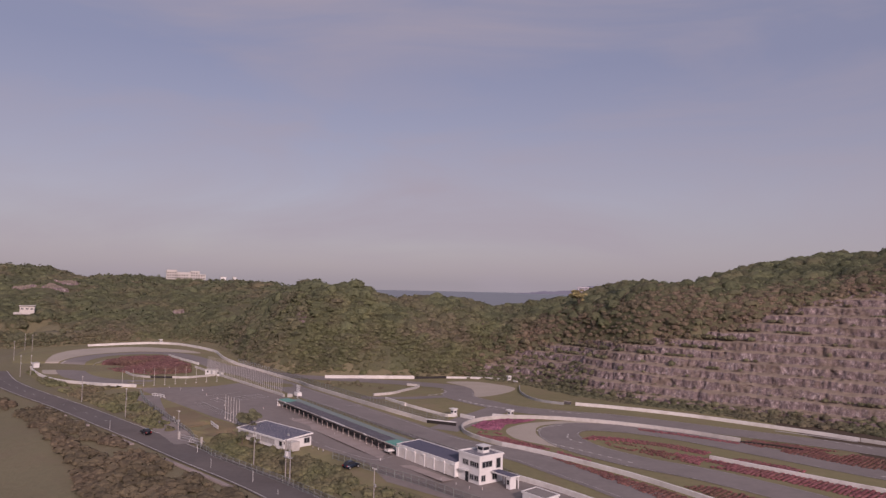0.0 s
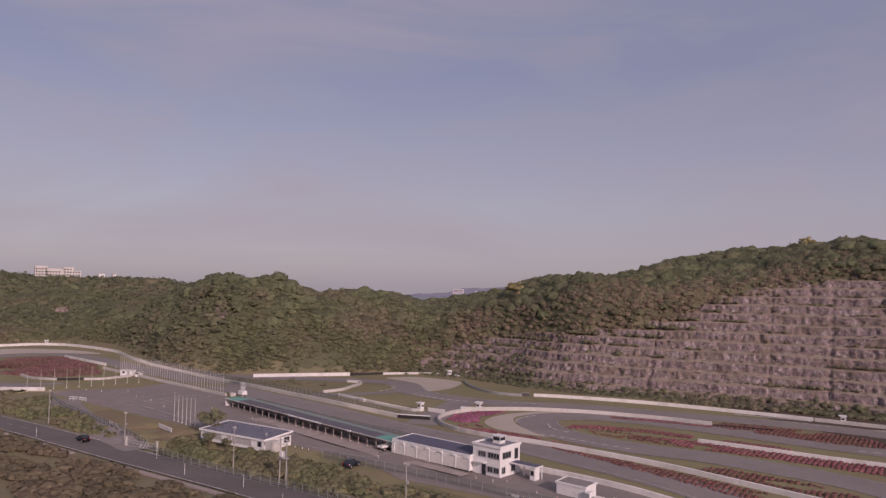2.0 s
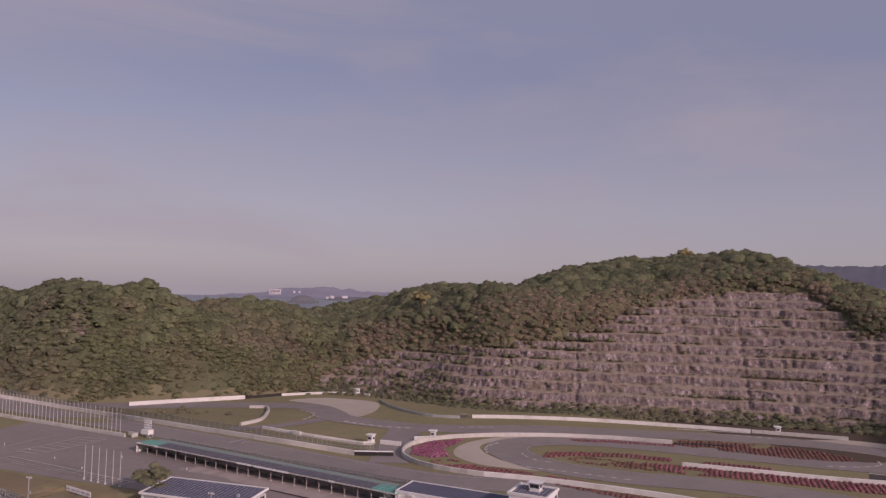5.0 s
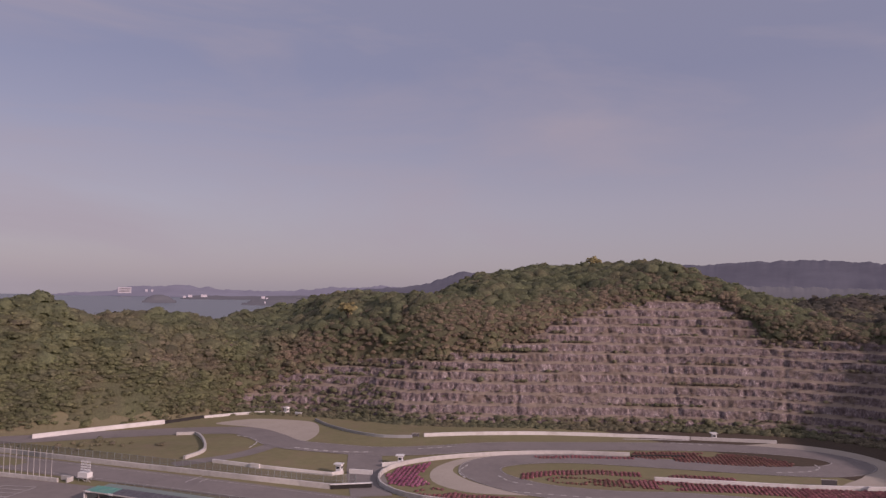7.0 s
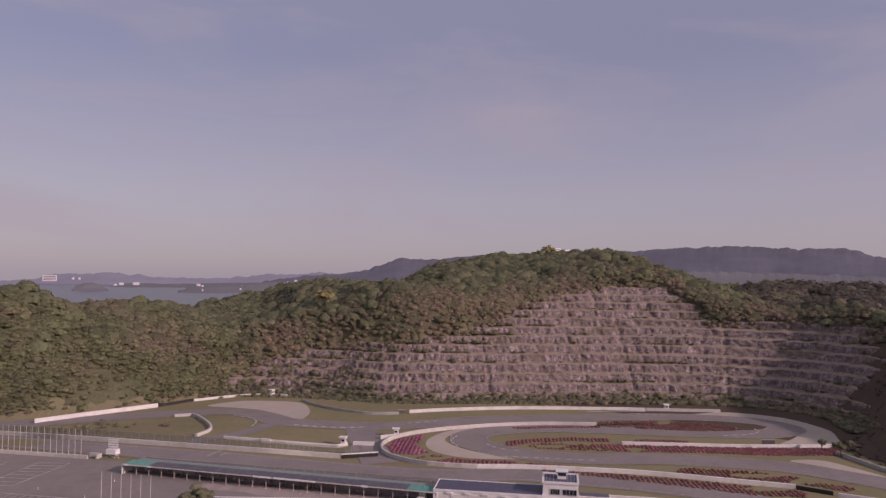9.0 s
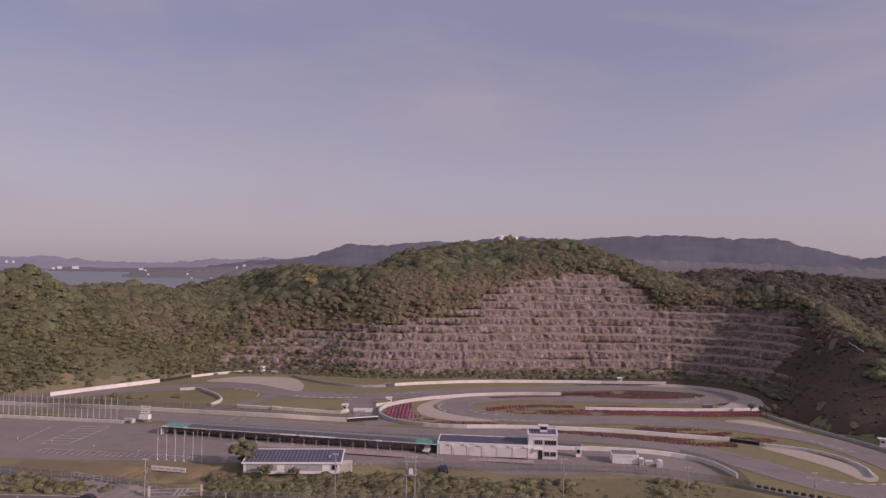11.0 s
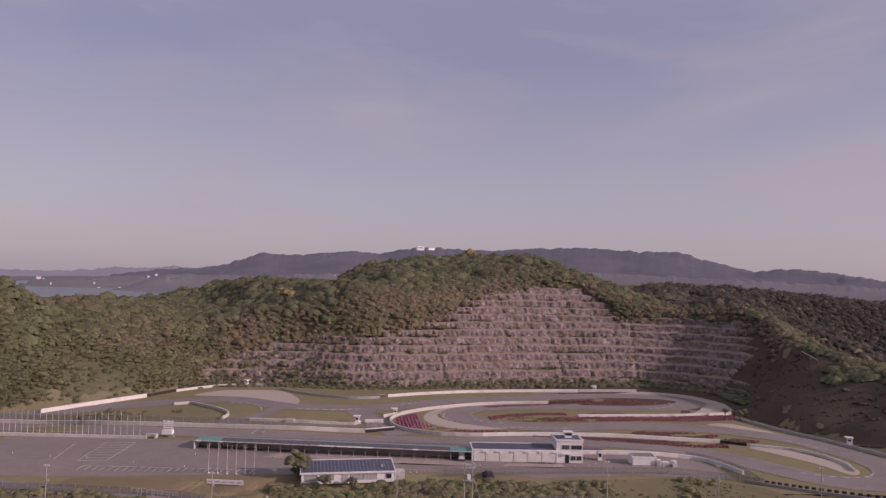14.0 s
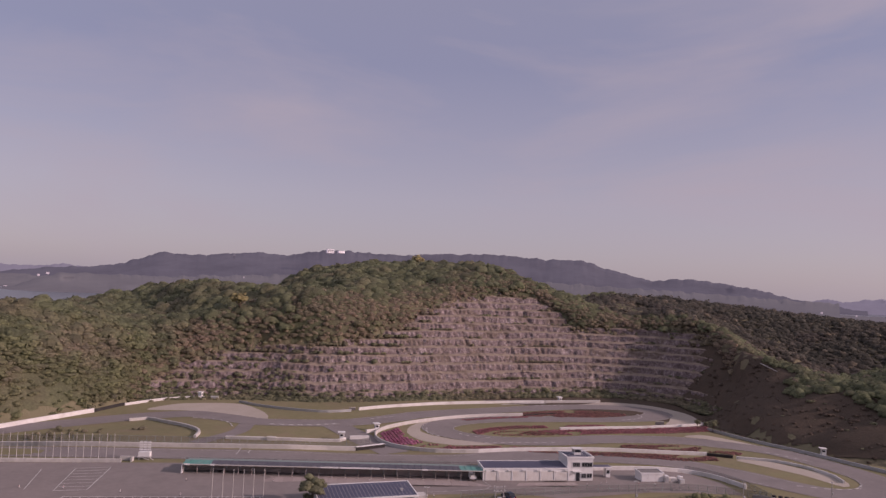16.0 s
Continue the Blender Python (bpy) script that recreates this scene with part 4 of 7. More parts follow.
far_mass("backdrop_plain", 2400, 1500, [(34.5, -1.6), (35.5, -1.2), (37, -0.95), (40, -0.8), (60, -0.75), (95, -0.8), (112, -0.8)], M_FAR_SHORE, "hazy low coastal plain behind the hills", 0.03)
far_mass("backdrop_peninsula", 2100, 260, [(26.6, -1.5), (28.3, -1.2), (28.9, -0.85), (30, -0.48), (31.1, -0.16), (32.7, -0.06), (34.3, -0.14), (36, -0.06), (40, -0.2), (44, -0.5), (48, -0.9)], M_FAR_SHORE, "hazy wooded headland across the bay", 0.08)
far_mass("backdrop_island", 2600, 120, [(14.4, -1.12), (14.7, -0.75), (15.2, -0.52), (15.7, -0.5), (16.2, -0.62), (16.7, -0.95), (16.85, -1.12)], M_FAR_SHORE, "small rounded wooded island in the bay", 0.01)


# far walls carry the same painted haze as a weak glow
M_FAR_WHITE = haze_glow_material("hazy_white_wall", (0.42, 0.39, 0.4), (0.22, 0.2, 0.25), 0.45)
M_FAR_HOTEL = haze_glow_material("hazy_bright_wall", (0.75, 0.72, 0.71), (0.22, 0.2, 0.25), 0.5)


def far_house(az, el0, el1, width, dist, mat, label, storeys=0):
    a = radians(az)
    x, y = EYE0[0] + dist * math.sin(a), EYE0[1] + dist * math.cos(a)
    z0, z1 = EYE0[2] + dist * math.tan(radians(el0)), EYE0[2] + dist * math.tan(radians(el1))
    w = dist * radians(width)
    e = new("far_building")
    e.matrix_basis = pose(x, y, z0 - 3, 0, 0, -az * 0.5)
    tagged(e, label, "building", "far buildings")
    part("wall", box(bmesh.new(), 0, 0, 0, w, w * 0.4, z1 - z0 + 3), mat, e)
    part("roof", box(bmesh.new(), 0, 0, z1 - z0 + 3, w * 1.03, w * 0.43, 0.05 * w), mat, e)
    for s in range(storeys):
        part("window_band", box(bmesh.new(), 0, -w * 0.2 - 0.02 * w, 3 + (z1 - z0) * (s + 0.35) / storeys, w * 0.86, 0.03 * w, (z1 - z0) * 0.3 / storeys), M_GLASS, e)


FARW = "white building far away across the bay"
for az, e0, e1, w in ((12.9, -0.38, -0.05, 0.9), (14.4, -0.25, -0.14, 0.16), (14.8, -0.25, -0.15, 0.14)):
    far_house(az, e0, e1, w, 4250, M_FAR_WHITE, FARW, 3 if w > 0.5 else 0)
for az, e0, e1, w in ((17.6, -0.62, -0.5, 0.3), (18.6, -0.6, -0.48, 0.45), (17.2, -0.66, -0.58, 0.2), (23.0, -0.66, -0.55, 0.3), (23.3, -0.7, -0.64, 0.15)):
    far_house(az, e0, e1, w, 3350, M_FAR_WHITE, FARW)
for az, e0, e1, w in ((23.4, -1.0, -0.88, 0.2), (26.2, -0.9, -0.84, 0.25), (30.4, -0.75, -0.66, 0.35), (31.0, -0.62, -0.56, 0.2), (26.5, -1.27, -1.17, 0.3), (27.9, -1.25, -1.15, 0.35), (29.85, -0.34, -0.26, 0.3), (30.4, -0.2, -0.1, 0.35), (39.5, -0.2, -0.13, 0.12), (44, 0.1, 0.2, 0.12), (88.8, -0.7, -0.62, 0.3), (91, -0.8, -0.72, 0.2)):
    far_house(az, e0, e0 + 0.6 * (e1 - e0), w * 0.55, 2230, M_FAR_WHITE, FARW)
far_house(51.25, 2.36, 2.6, 0.6, 3900, M_FAR_HOTEL, "white hotel high on the far mountain", 2)
far_house(52.15, 2.4, 2.5, 0.55, 3900, M_FAR_HOTEL, "long white building high on the far mountain")


# the hotel and the lone house on the near hills
M_HOTEL = surface("hotel_plaster", (0.48, 0.45, 0.43), (0.58, 0.55, 0.52), 0.1, 0.8, 0.8)


def hill_hotel():
    e = new("hotel")
    e.matrix_basis = pose(-238, 650, 40.4, 0, 0, 24)
    tagged(e, "large pale hotel with stepped wings on the wooded hilltop", "hotel")
    for x, w, h in ((-12, 9, 8.6), (-2, 13, 6.6), (8, 8, 8.0), (14, 7, 5.0)):
        body = part("wing", box(bmesh.new(), x, 0, 0, w - 0.1, 8, h), M_HOTEL, e)
        for s in range(int(h / 2.4)):
            for k in range(int(w / 2.2)):
                part("window", box(bmesh.new(), x - w / 2 + 1.3 + 2.1 * k, -4.05, 1.0 + 2.3 * s, 1.2, 0.1, 1.1), M_GLASS, body)
    for x, y, w in ((34, -8, 5), (44, -14, 3)):
        f = new("hilltop_house")
        f.matrix_basis = pose(-238 + x * 0.92, 648 + x * 0.4, 40, 0, 0, 24)
        tagged(f, "small white house among trees on the hilltop", "house", "hilltop houses")
        part("wall", box(bmesh.new(), 0, 0, 0, w, 4, 3.4), M_WHITE, f)
        part("roof", box(bmesh.new(), 0, 0, 3.4, w + 0.5, 4.5, 0.4), M_CONCRETE, f)


hill_hotel()

lone = new("hillside_house")
lone.matrix_basis = pose(-259, 440.5, 16.8, 0, 0, 25)
tagged(lone, "small pale two-storey house alone on the wooded slope", "house")
part("wall", box(bmesh.new(), 0, 0, 0, 8, 5, 5.2), M_HOTEL, lone)
part("roof", box(bmesh.new(), 0, -0.3, 5.2, 9, 6, 0.35), M_CONCRETE, lone)
for wx in (-2.6, 0, 2.6):
    part("window", box(bmesh.new(), wx, -2.52, 3.0, 1.5, 0.1, 1.1), M_GLASS, lone)
part("terrace", box(bmesh.new(), -5.2, -1, 0, 4, 4, 1.4), M_CONCRETE, lone)


# a pale drain pipe and a post on the bare spur
ends = [(147.5, 117.6), (139.0, 111.0)]
pts = [(x, y, float(land(np.array(x), np.array(y))) + 1.5) for x, y in ends]
pipe = new("drain_pipe")
pipe.matrix_basis = pose(*pts[0])
tagged(pipe, "pale drain pipe running down the dark scrubby spur", "pipe")
rel = [Vector(p) - Vector(pts[0]) for p in pts]
part("tube", rod(bmesh.new(), rel[0], rel[1], 0.14), M_POLE, pipe)
for q in (0.06, 0.5, 0.94):
    c = rel[0].lerp(rel[1], q)
    part("support", box(bmesh.new(), c.x, c.y, c.z - 2.2, 0.22, 0.22, 2.1), M_BARK, pipe)

# ---- grass, tracks, paddock ----
SETTING = set(scene.objects)  # stands on the hills already
field = patch("grass_field", FIELD, 0.03, M_GRASS, step=4)
tagged(field, "mown dry grass of the circuit's infield", "grass", kind="structure")


def lane(name, pts, width, label, z=0.06, mat=M_ASPHALT, lines=True):
    line = spline(pts, 2.0)
    ob = tagged(ribbon(name, line, width / 2, width / 2, z, mat), label, "track", kind="structure")
    return ob


TRACK = "grey asphalt race track with worn racing line"
lane("track_left_loop", [(-112, 277), (-127, 278), (-139, 283), (-152, 295), (-165, 316), (-177, 346), (-177, 371), (-164, 386), (-146, 387), (-120, 358), (-92, 318), P(-290, 109)], 11, TRACK)
lane("track_straight", [P(-300, 109), P(-250, 109), P(-200, 109), P(-150, 108), (20, 171), (29, 158), (37, 145), (43, 131), (42, 115), (38, 101), (37, 91), (42, 82), (52, 80), (62, 84), (72, 95), (79, 107), (79, 120), (75, 136),
      (60, 156), (46, 168), (36, 182), (34, 197), (40, 206), (52, 206), (66, 198), (81, 182), (97, 164), (108, 154), (117, 151), (125, 153), (127, 163), (120, 176), (107, 189), (82, 206), (58, 221), (40, 227), (26, 234), (17, 244),
      (9, 256), (8, 269), (6, 280), (-2, 286), (-14, 291), (-30, 296), (-60, 305), (-100, 330)], 11.0, TRACK, 0.07)
lane("link_road", [P(-218, 122), (-8, 250), (4, 256)], 5, "grey asphalt link between two stretches of track", 0.065)
lane("link_road_pits", [(2, 198), (10, 214), (18, 228), (24, 238)], 9, "grey asphalt link between two stretches of track", 0.066)
lane("entrance_lane", [(-66, 178), (-72, 190), (-80, 204), (-89, 220), (-97, 238), (-101, 254)], 8.5, "grey asphalt entrance lane up to the paddock", 0.062)
M_ROAD = surface("dark_road_asphalt", (0.115, 0.1, 0.096), (0.165, 0.145, 0.138), 0.04, 0.8, 0.85, stain=(0.1, 0.088, 0.085))
road = lane("coast_road", ROAD, 9.0, "dark grey two-lane coast road with white edge lines", 0.08, M_ROAD)
paddock = patch("paddock", [(-112, 262), (-84, 266), P(-270, 97), P(-215, 100), P(-146, 101), P(-110, 100), (36, 130), (30, 116), (22, 110), (8, 130), (-10, 146), (-14, 158), (-30, 176), (-46, 190), (-64, 208), (-80, 226)], 0.05, M_PADDOCK, smooth=False)
tagged(paddock, "worn grey asphalt of the open paddock", "paddock", kind="structure")
M_SOIL = surface("reddish_dry_grass", (0.165, 0.128, 0.08), (0.22, 0.17, 0.108), 0.06, 0.6, 0.95, bump=0.05, stain=(0.19, 0.175, 0.09), stain_amount=0.7)
verge = patch("verge", [(-64, 188), (-75, 204), (-85, 222), (-81, 225), (-64.5, 206.5), (-47, 189.5), (-53, 184)], 0.068, M_SOIL, step=3)
tagged(verge, "reddish-brown dry grass verge beside the entrance lane", "grass verge", kind="structure")
# brown rough grass; the hill's shade is put into its dark colour
tagged(patch("verge_loop", [(107, 190.5), (124, 182.5), (134, 178), (139, 168), (139.3, 156), (131.5, 143), (121.5, 136.8), (112, 133), (107, 126), (132, 133), (151, 145), (159, 165), (150, 187), (127, 210), (104, 225)], 0.04, M_SHADED_HEATH, step=3), "brown rough grass between the loop and the hill, darkened for shade", "grass verge", kind="structure")
G = "pale gravel run-off bed beside the track"
for k, o in enumerate(([(2, 297), (14, 299), (22, 294), (30, 283), (26, 270), (19, 260), (12, 256), (12, 265), (13, 275), (9, 286)],
                       [(107, 190), (124, 182), (134, 177.5), (139, 168), (139.3, 156), (131.5, 143), (121.5, 136.8), (112, 133.3), (103, 138), (99, 144), (112, 145), (121, 148), (127, 155), (124, 170)],
                       [(52, 209), (40, 211), (31, 207), (28, 198), (29, 188), (34, 178), (26, 184), (21, 190), (20, 200), (26, 209), (36, 214), (46, 214)],
                       [(83, 135), (84, 126), (82, 114), (78, 98), (82, 104), (88, 120), (90, 130)],
                       [(59, 116), (56, 108), (52, 98), (46, 89), (51, 88), (57, 92), (61, 101), (64, 110)],
                       [(-173, 308), (-194, 351), (-204, 381), (-201, 405), (-179, 421), (-148, 410), (-132, 392), (-152, 396), (-170, 393), (-184, 374), (-184, 346), (-171, 316), (-158, 298), (-165, 296)])):
    tagged(patch("gravel_bed", o, 0.045 + 0.002 * k, M_GRAVEL, step=2), G, "gravel bed", "gravel beds", "structure")

# ---- barriers ----
WB = "white-painted concrete barrier with grey weathering"
wall("barrier_wall_north", [(-50, 301), (-34, 303), (-12, 305)], 1.4, 0.4, M_WALL_WHITE, WB)
wall("tyre_wall_north", [(-12, 305.2), (2, 309)], 1.0, 0.7, M_BLACK, "low dark stack of tyres joining two barriers")
wall("barrier_wall_bend", [(2, 308.5), (14, 308.5), (23, 306.5), (30, 301)], 0.9, 0.4, M_WALL_WHITE, WB)
wall("barrier_wall_chicane", [(32, 285), (31, 272), (33, 258), (37, 249), (44, 244)], 0.9, 0.35, M_STEEL, "grey steel crash barrier")
wall("barrier_wall_quarry", [(48, 243.5), (61, 238), (82, 225.5), (106, 205), (115, 196)], 1.1, 0.4, M_WALL_WHITE, WB)
wall("barrier_wall_quarry_end", [(115.2, 195.8), (124, 187), (133, 178)], 1.1, 0.4, M_CONCRETE, "grey-white concrete barrier")
wall("barrier_wall_east", [(100, 130), (91, 116), (84, 101), (76, 88), (68, 74), (62, 58)], 1.0, 0.4, M_STEEL, "long grey steel crash barrier below the hill")
wall("pit_straight_wall", [P(-335, 116), P(-250, 116), P(-180, 117), P(-172, 117)], 1.2, 0.5, M_CONCRETE, "long pale concrete wall along the straight")
wall("straight_wall_end", [P(-172, 117), P(-164, 121.5)], 1.0, 0.5, M_BLACK, "dark stacked tyres with a white cap at the wall's end")
wall("fence_wall", [(-16, 246), (-5, 229), (3, 218), (6, 218)], 0.9, 0.4, M_WALL_WHITE, WB)
wall("tyre_bank", [(-14, 285), (-9, 283), (-10, 272), (-14, 259), (-21, 253)], 0.9, 0.7, M_CONCRETE, "curved bank of pale painted tyres")
wall("loop_wall_inner", [(81, 192), (68, 203), (54, 211), (38, 216.5), (24, 217.5), (14, 213), (8, 204), (8, 194), (12, 186), (17, 180)], 1.1, 0.5, M_CONCRETE, "curved pale concrete wall round the hairpin")
wall("loop_wall_pit", [(17, 180), (25, 173), (35, 162), (44, 150.5), (52, 137), (59.5, 124)], 1.1, 0.5, M_WALL_WHITE, WB)
wall("mid_wall", [(65, 172), (74, 163), (88, 149), (104, 136), (110, 133)], 1.0, 0.5, M_WALL_WHITE, WB)
wall("tyre_row", [plan(80.6, 191.0), plan(87.2, 187.2), plan(93.4, 183.0)], 0.55, 0.6, M_BLACK, "low dark row of tyres beyond the wall's end")
wall("dark_wall", [(59.5, 124), (61, 117)], 0.9, 0.5, M_BLACK, "dark tyre stack at the wall's end")
wall("run_off_wall", [(61, 116), (64, 106), (61, 97), (55, 91), (50, 89)], 0.8, 0.4, M_WALL_WHITE, WB)
wall("pit_exit_wall", [(15, 152), (24, 142), (31, 132), (34, 124), (33, 117), (28, 110)], 1.1, 0.5, M_WALL_WHITE, WB)
wall("left_loop_wall", [(-208, 418), (-187, 439), (-174, 443), (-157, 435), (-128, 402), (-109, 364), (-95, 339)], 1.2, 0.5, M_WALL_WHITE, WB)
wall("infield_wall", [(-143, 375), (-128, 356), (-113, 337)], 1.0, 0.4, M_WALL_WHITE, WB)
wall("infield_tyres", [(-135, 305), (-128, 296), (-119, 290.5), (-117, 290)], 0.8, 0.6, M_CONCRETE, "curved bank of pale painted tyres")
wall("infield_tyres", [(-117, 290), (-112, 289.2), (-107, 289)], 0.8, 0.6, M_BLACK, "dark stretch of unpainted tyres in the bank")
wall("infield_tyres", [(-107, 289), (-100, 289), (-92, 297)], 0.8, 0.6, M_CONCRETE, "bank of pale painted tyres")
wall("left_loop_barrier", [(-180, 311), (-165, 291), (-150, 276), (-137, 270), (-123, 266), (-112, 264)], 1.1, 0.5, M_WALL_WHITE, WB)


# ---- painted lines and kerbs ----
M_LINE = surface("worn_road_paint", (0.42, 0.4, 0.38), (0.62, 0.6, 0.57), 0.3, 1.5, 0.8, stain=(0.2, 0.19, 0.19), stain_amount=0.8)
M_LINE_THIN = surface("faded_road_paint", (0.4, 0.385, 0.37), (0.55, 0.53, 0.51), 0.3, 1.5, 0.8, stain=(0.16, 0.15, 0.15), stain_amount=0.9)


def strokes(name, lines, width, z, mat, label):
    """Painted lines as one thin mesh."""
    v, f = [], []
    for pts in lines:
        line = spline(pts, 2.0) if len(pts) > 2 else np.array(pts, float)
        n = normals_of(line)
        for i, (p, q) in enumerate(zip(line, n)):
            v += [(*(p + q * width / 2), z), (*(p - q * width / 2), z)]
            if i:
                k = len(v)
                f.append((k - 4, k - 3, k - 1, k - 2))
    return tagged(raw(name, v, f, mat), label, "painted lines", kind="structure")


def shifted(line, off, a=0.0, b=1.0):
    n = normals_of(line)
    i, j = int(a * len(line)), max(int(b * len(line)), int(a * len(line)) + 2)
    return [tuple(p) for p in (line + n * off)[i:j]]


strokes("road_lines", [shifted(ROAD, 4.1), shifted(ROAD, -4.1)], 0.22, 0.1, M_LINE, "white edge lines of the coast road")
dash = spline(ROAD, 2.5)
strokes("road_centre_line", [[tuple(dash[i]), tuple(dash[i + 1])] for i in range(0, len(dash) - 1, 3)], 0.16, 0.1, M_LINE, "broken white centre line of the coast road")
LAP = spline([P(-300, 109), P(-250, 109), P(-200, 109), P(-150, 108), (20, 171), (29, 158), (37, 145), (43, 131), (42, 115), (38, 101)], 3.0)
strokes("track_edge_lines", [shifted(LAP, 4.2), shifted(LAP, -4.2)], 0.14, 0.09, M_LINE_THIN, "faded white edge lines of the straight")
CIRCUIT = spline([(37, 91), (42, 82), (52, 80), (62, 84), (72, 95), (79, 107), (79, 120), (75, 136), (60, 156), (46, 168), (36, 182), (34, 197), (40, 206), (52, 206), (66, 198), (81, 182), (97, 164), (108, 154), (117, 151),
    (125, 153), (127, 163), (120, 176), (107, 189), (82, 206), (58, 221), (40, 227), (26, 234), (17, 244), (9, 256), (8, 269)], 3.0)
strokes("circuit_edge_lines", [shifted(CIRCUIT, 5.1), shifted(CIRCUIT, -5.1)], 0.12, 0.09, M_LINE_THIN, "faded white edge lines of the winding track")
strokes("concrete_strip", [[plan(98.0, 208.0), plan(106.5, 202.4), plan(114.7, 195.8)]], 1.1, 0.085, M_CONCRETE, "pale concrete strip beside the quarry barrier")
strokes("start_line", [[(-27.5, 230.6), (-21.8, 234.4)], [(-24.6, 229.2), (-22.2, 230.8)]], 0.3, 0.092, M_LINE, "white start line painted across the straight")
def between(a, b, t):
    return plan(a[0] + (b[0] - a[0]) * t, a[1] + (b[1] - a[1]) * t)


near, far = ((-74.5, 229.2), (-70.1, 225.0)), ((-62.0, 240.5), (-56.8, 235.6))
bays = [[plan(*near[k]), plan(*far[k])] for k in (0, 1)] + [[plan(-77.9, 233.5), plan(-67.5, 244.5)]]
bays += [[between(near[0], far[0], k / 7), between(near[1], far[1], k / 7)] for k in range(8)]
strokes("parking_grid", bays, 0.24, 0.11, M_LINE, "faded white parking grid on the paddock")
edge_bays = []
for k in range(24):
    x, y = -77.5 + k, 223.5 - 1.3 * k
    edge_bays.append([plan(x, y), plan(x + 2.3, y + 1.4)])
strokes("parking_bays", edge_bays + [[plan(-75.2, 224.9), plan(-51.9, 194.6)]], 0.24, 0.11, M_LINE, "row of slanted parking bays along the paddock's edge")
strokes("paddock_lines", [[(-25, 173), (-14, 163), (-9, 166.5)], [(-33, 184), (-25, 173)], [(-61, 179.5), (-85, 222)]], 0.2, 0.077, M_LINE_THIN, "faded white guide lines on the paddock")
M_SLABGREY = surface("grey_kerb_concrete", (0.22, 0.205, 0.195), (0.3, 0.28, 0.265), 0.5, 2.0, 0.85)


def kerb(pts, width=0.45, label="worn white and grey sawtooth kerb along the track"):
    line = spline(pts, 1.3)
    e = new("kerb")
    e.location = (line[0][0], line[0][1], 0.06)
    tagged(e, label, "kerb", "kerbs", "structure")
    me = {}
    for i in range(len(line) - 1):
        c, d = (line[i] + line[i + 1]) / 2 - line[0], line[i + 1] - line[i]
        kind = i % 2
        if kind not in me:
            bm = box(bmesh.new(), 0, 0, 0, float(np.hypot(*d)) * 0.96, width, 0.06, 0, 0.015)
            ob = part("kerb_stone", bm, (M_CONCRETE, M_SLABGREY)[kind], e)
            me[kind] = ob.data
        else:
            ob = new("kerb_stone", me[kind])
            ob.parent = e
        ob.matrix_basis = pose(c[0], c[1], 0, 0, 0, math.degrees(math.atan2(d[1], d[0])))


kerb([(30, 184), (37, 176), (45, 166.5)])
kerb([(36.5, 196), (35.5, 192), (36, 188.5), (38, 185.5)])
kerb([(8.5, 250.5), (12.5, 244), (17.5, 238.5), (24, 234)], 0.8)
kerb([(98, 159.5), (106, 155.6), (112, 155.5), (115, 158)])
kerb([(37, 230.8), (48, 227.4)])
kerb([(28.5, 199), (31, 204.5), (37, 208.5)])
kerb([(1, 275), (3.5, 268), (2, 262), (-2, 257)])
kerb([(39.5, 99.5), (41.5, 92), (46, 86.5), (52, 85)])
kerb([(76.6, 109.5), (71.6, 96.5)])
kerb([(105.5, 196.5), (114.5, 186.5)])
kerb([(-152, 310), (-162, 333), (-165, 350)])
kerb([(-172, 318), (-182, 345)], 0.9)

# ---- buildings ----
def thing(name, x, y, z=0.05, turn=0.0, label="", category="", group=""):
    e = new(name)
    e.matrix_basis = pose(x, y, z, 0, 0, turn)
    return tagged(e, label, category, group)


def bx(name, x, y, z, sx, sy, sz, mat, parent, label="", bevel=0.0):
    return part(name, box(bmesh.new(), x, y, z, sx, sy, sz, 0, bevel), mat, parent, label)


def window(parent, x, y, z, w, h, face="front", panes=3, glass=None):
    """A window set in a wall: dark glass panes in a pale frame. face: front looks to -y, side to +x."""
    fr = bmesh.new()
    t = 0.1
    put = (lambda a, b, c, sa, sb, sc: box(fr, x + a, y + b, z + c, sa, sb, sc)) if face == "front" else (lambda a, b, c, sa, sb, sc: box(fr, x - b, y + a, z + c, sb, sa, sc))
    put(0, 0, -t, w + 2 * t, 0.14, t), put(0, 0, h, w + 2 * t, 0.14, t)
    for s in (-1, 1):
        put(s * (w + t) / 2, 0, 0, t, 0.14, h)
    for k in range(1, panes):
        put(-w / 2 + w * k / panes, 0, 0, 0.07, 0.12, h)
    ob = part("window", fr, M_STEEL, parent)
    for k in range(panes):
        c = -w / 2 + w * (k + 0.5) / panes
        pw = w / panes - 0.04
        if face == "front":
            bx("pane", x + c, y + 0.02, z, pw, 0.06, h, glass or M_GLASS, ob)
        else:
            bx("pane", x - 0.02, y + c, z, 0.06, pw, h, glass or M_GLASS, ob)
    return ob


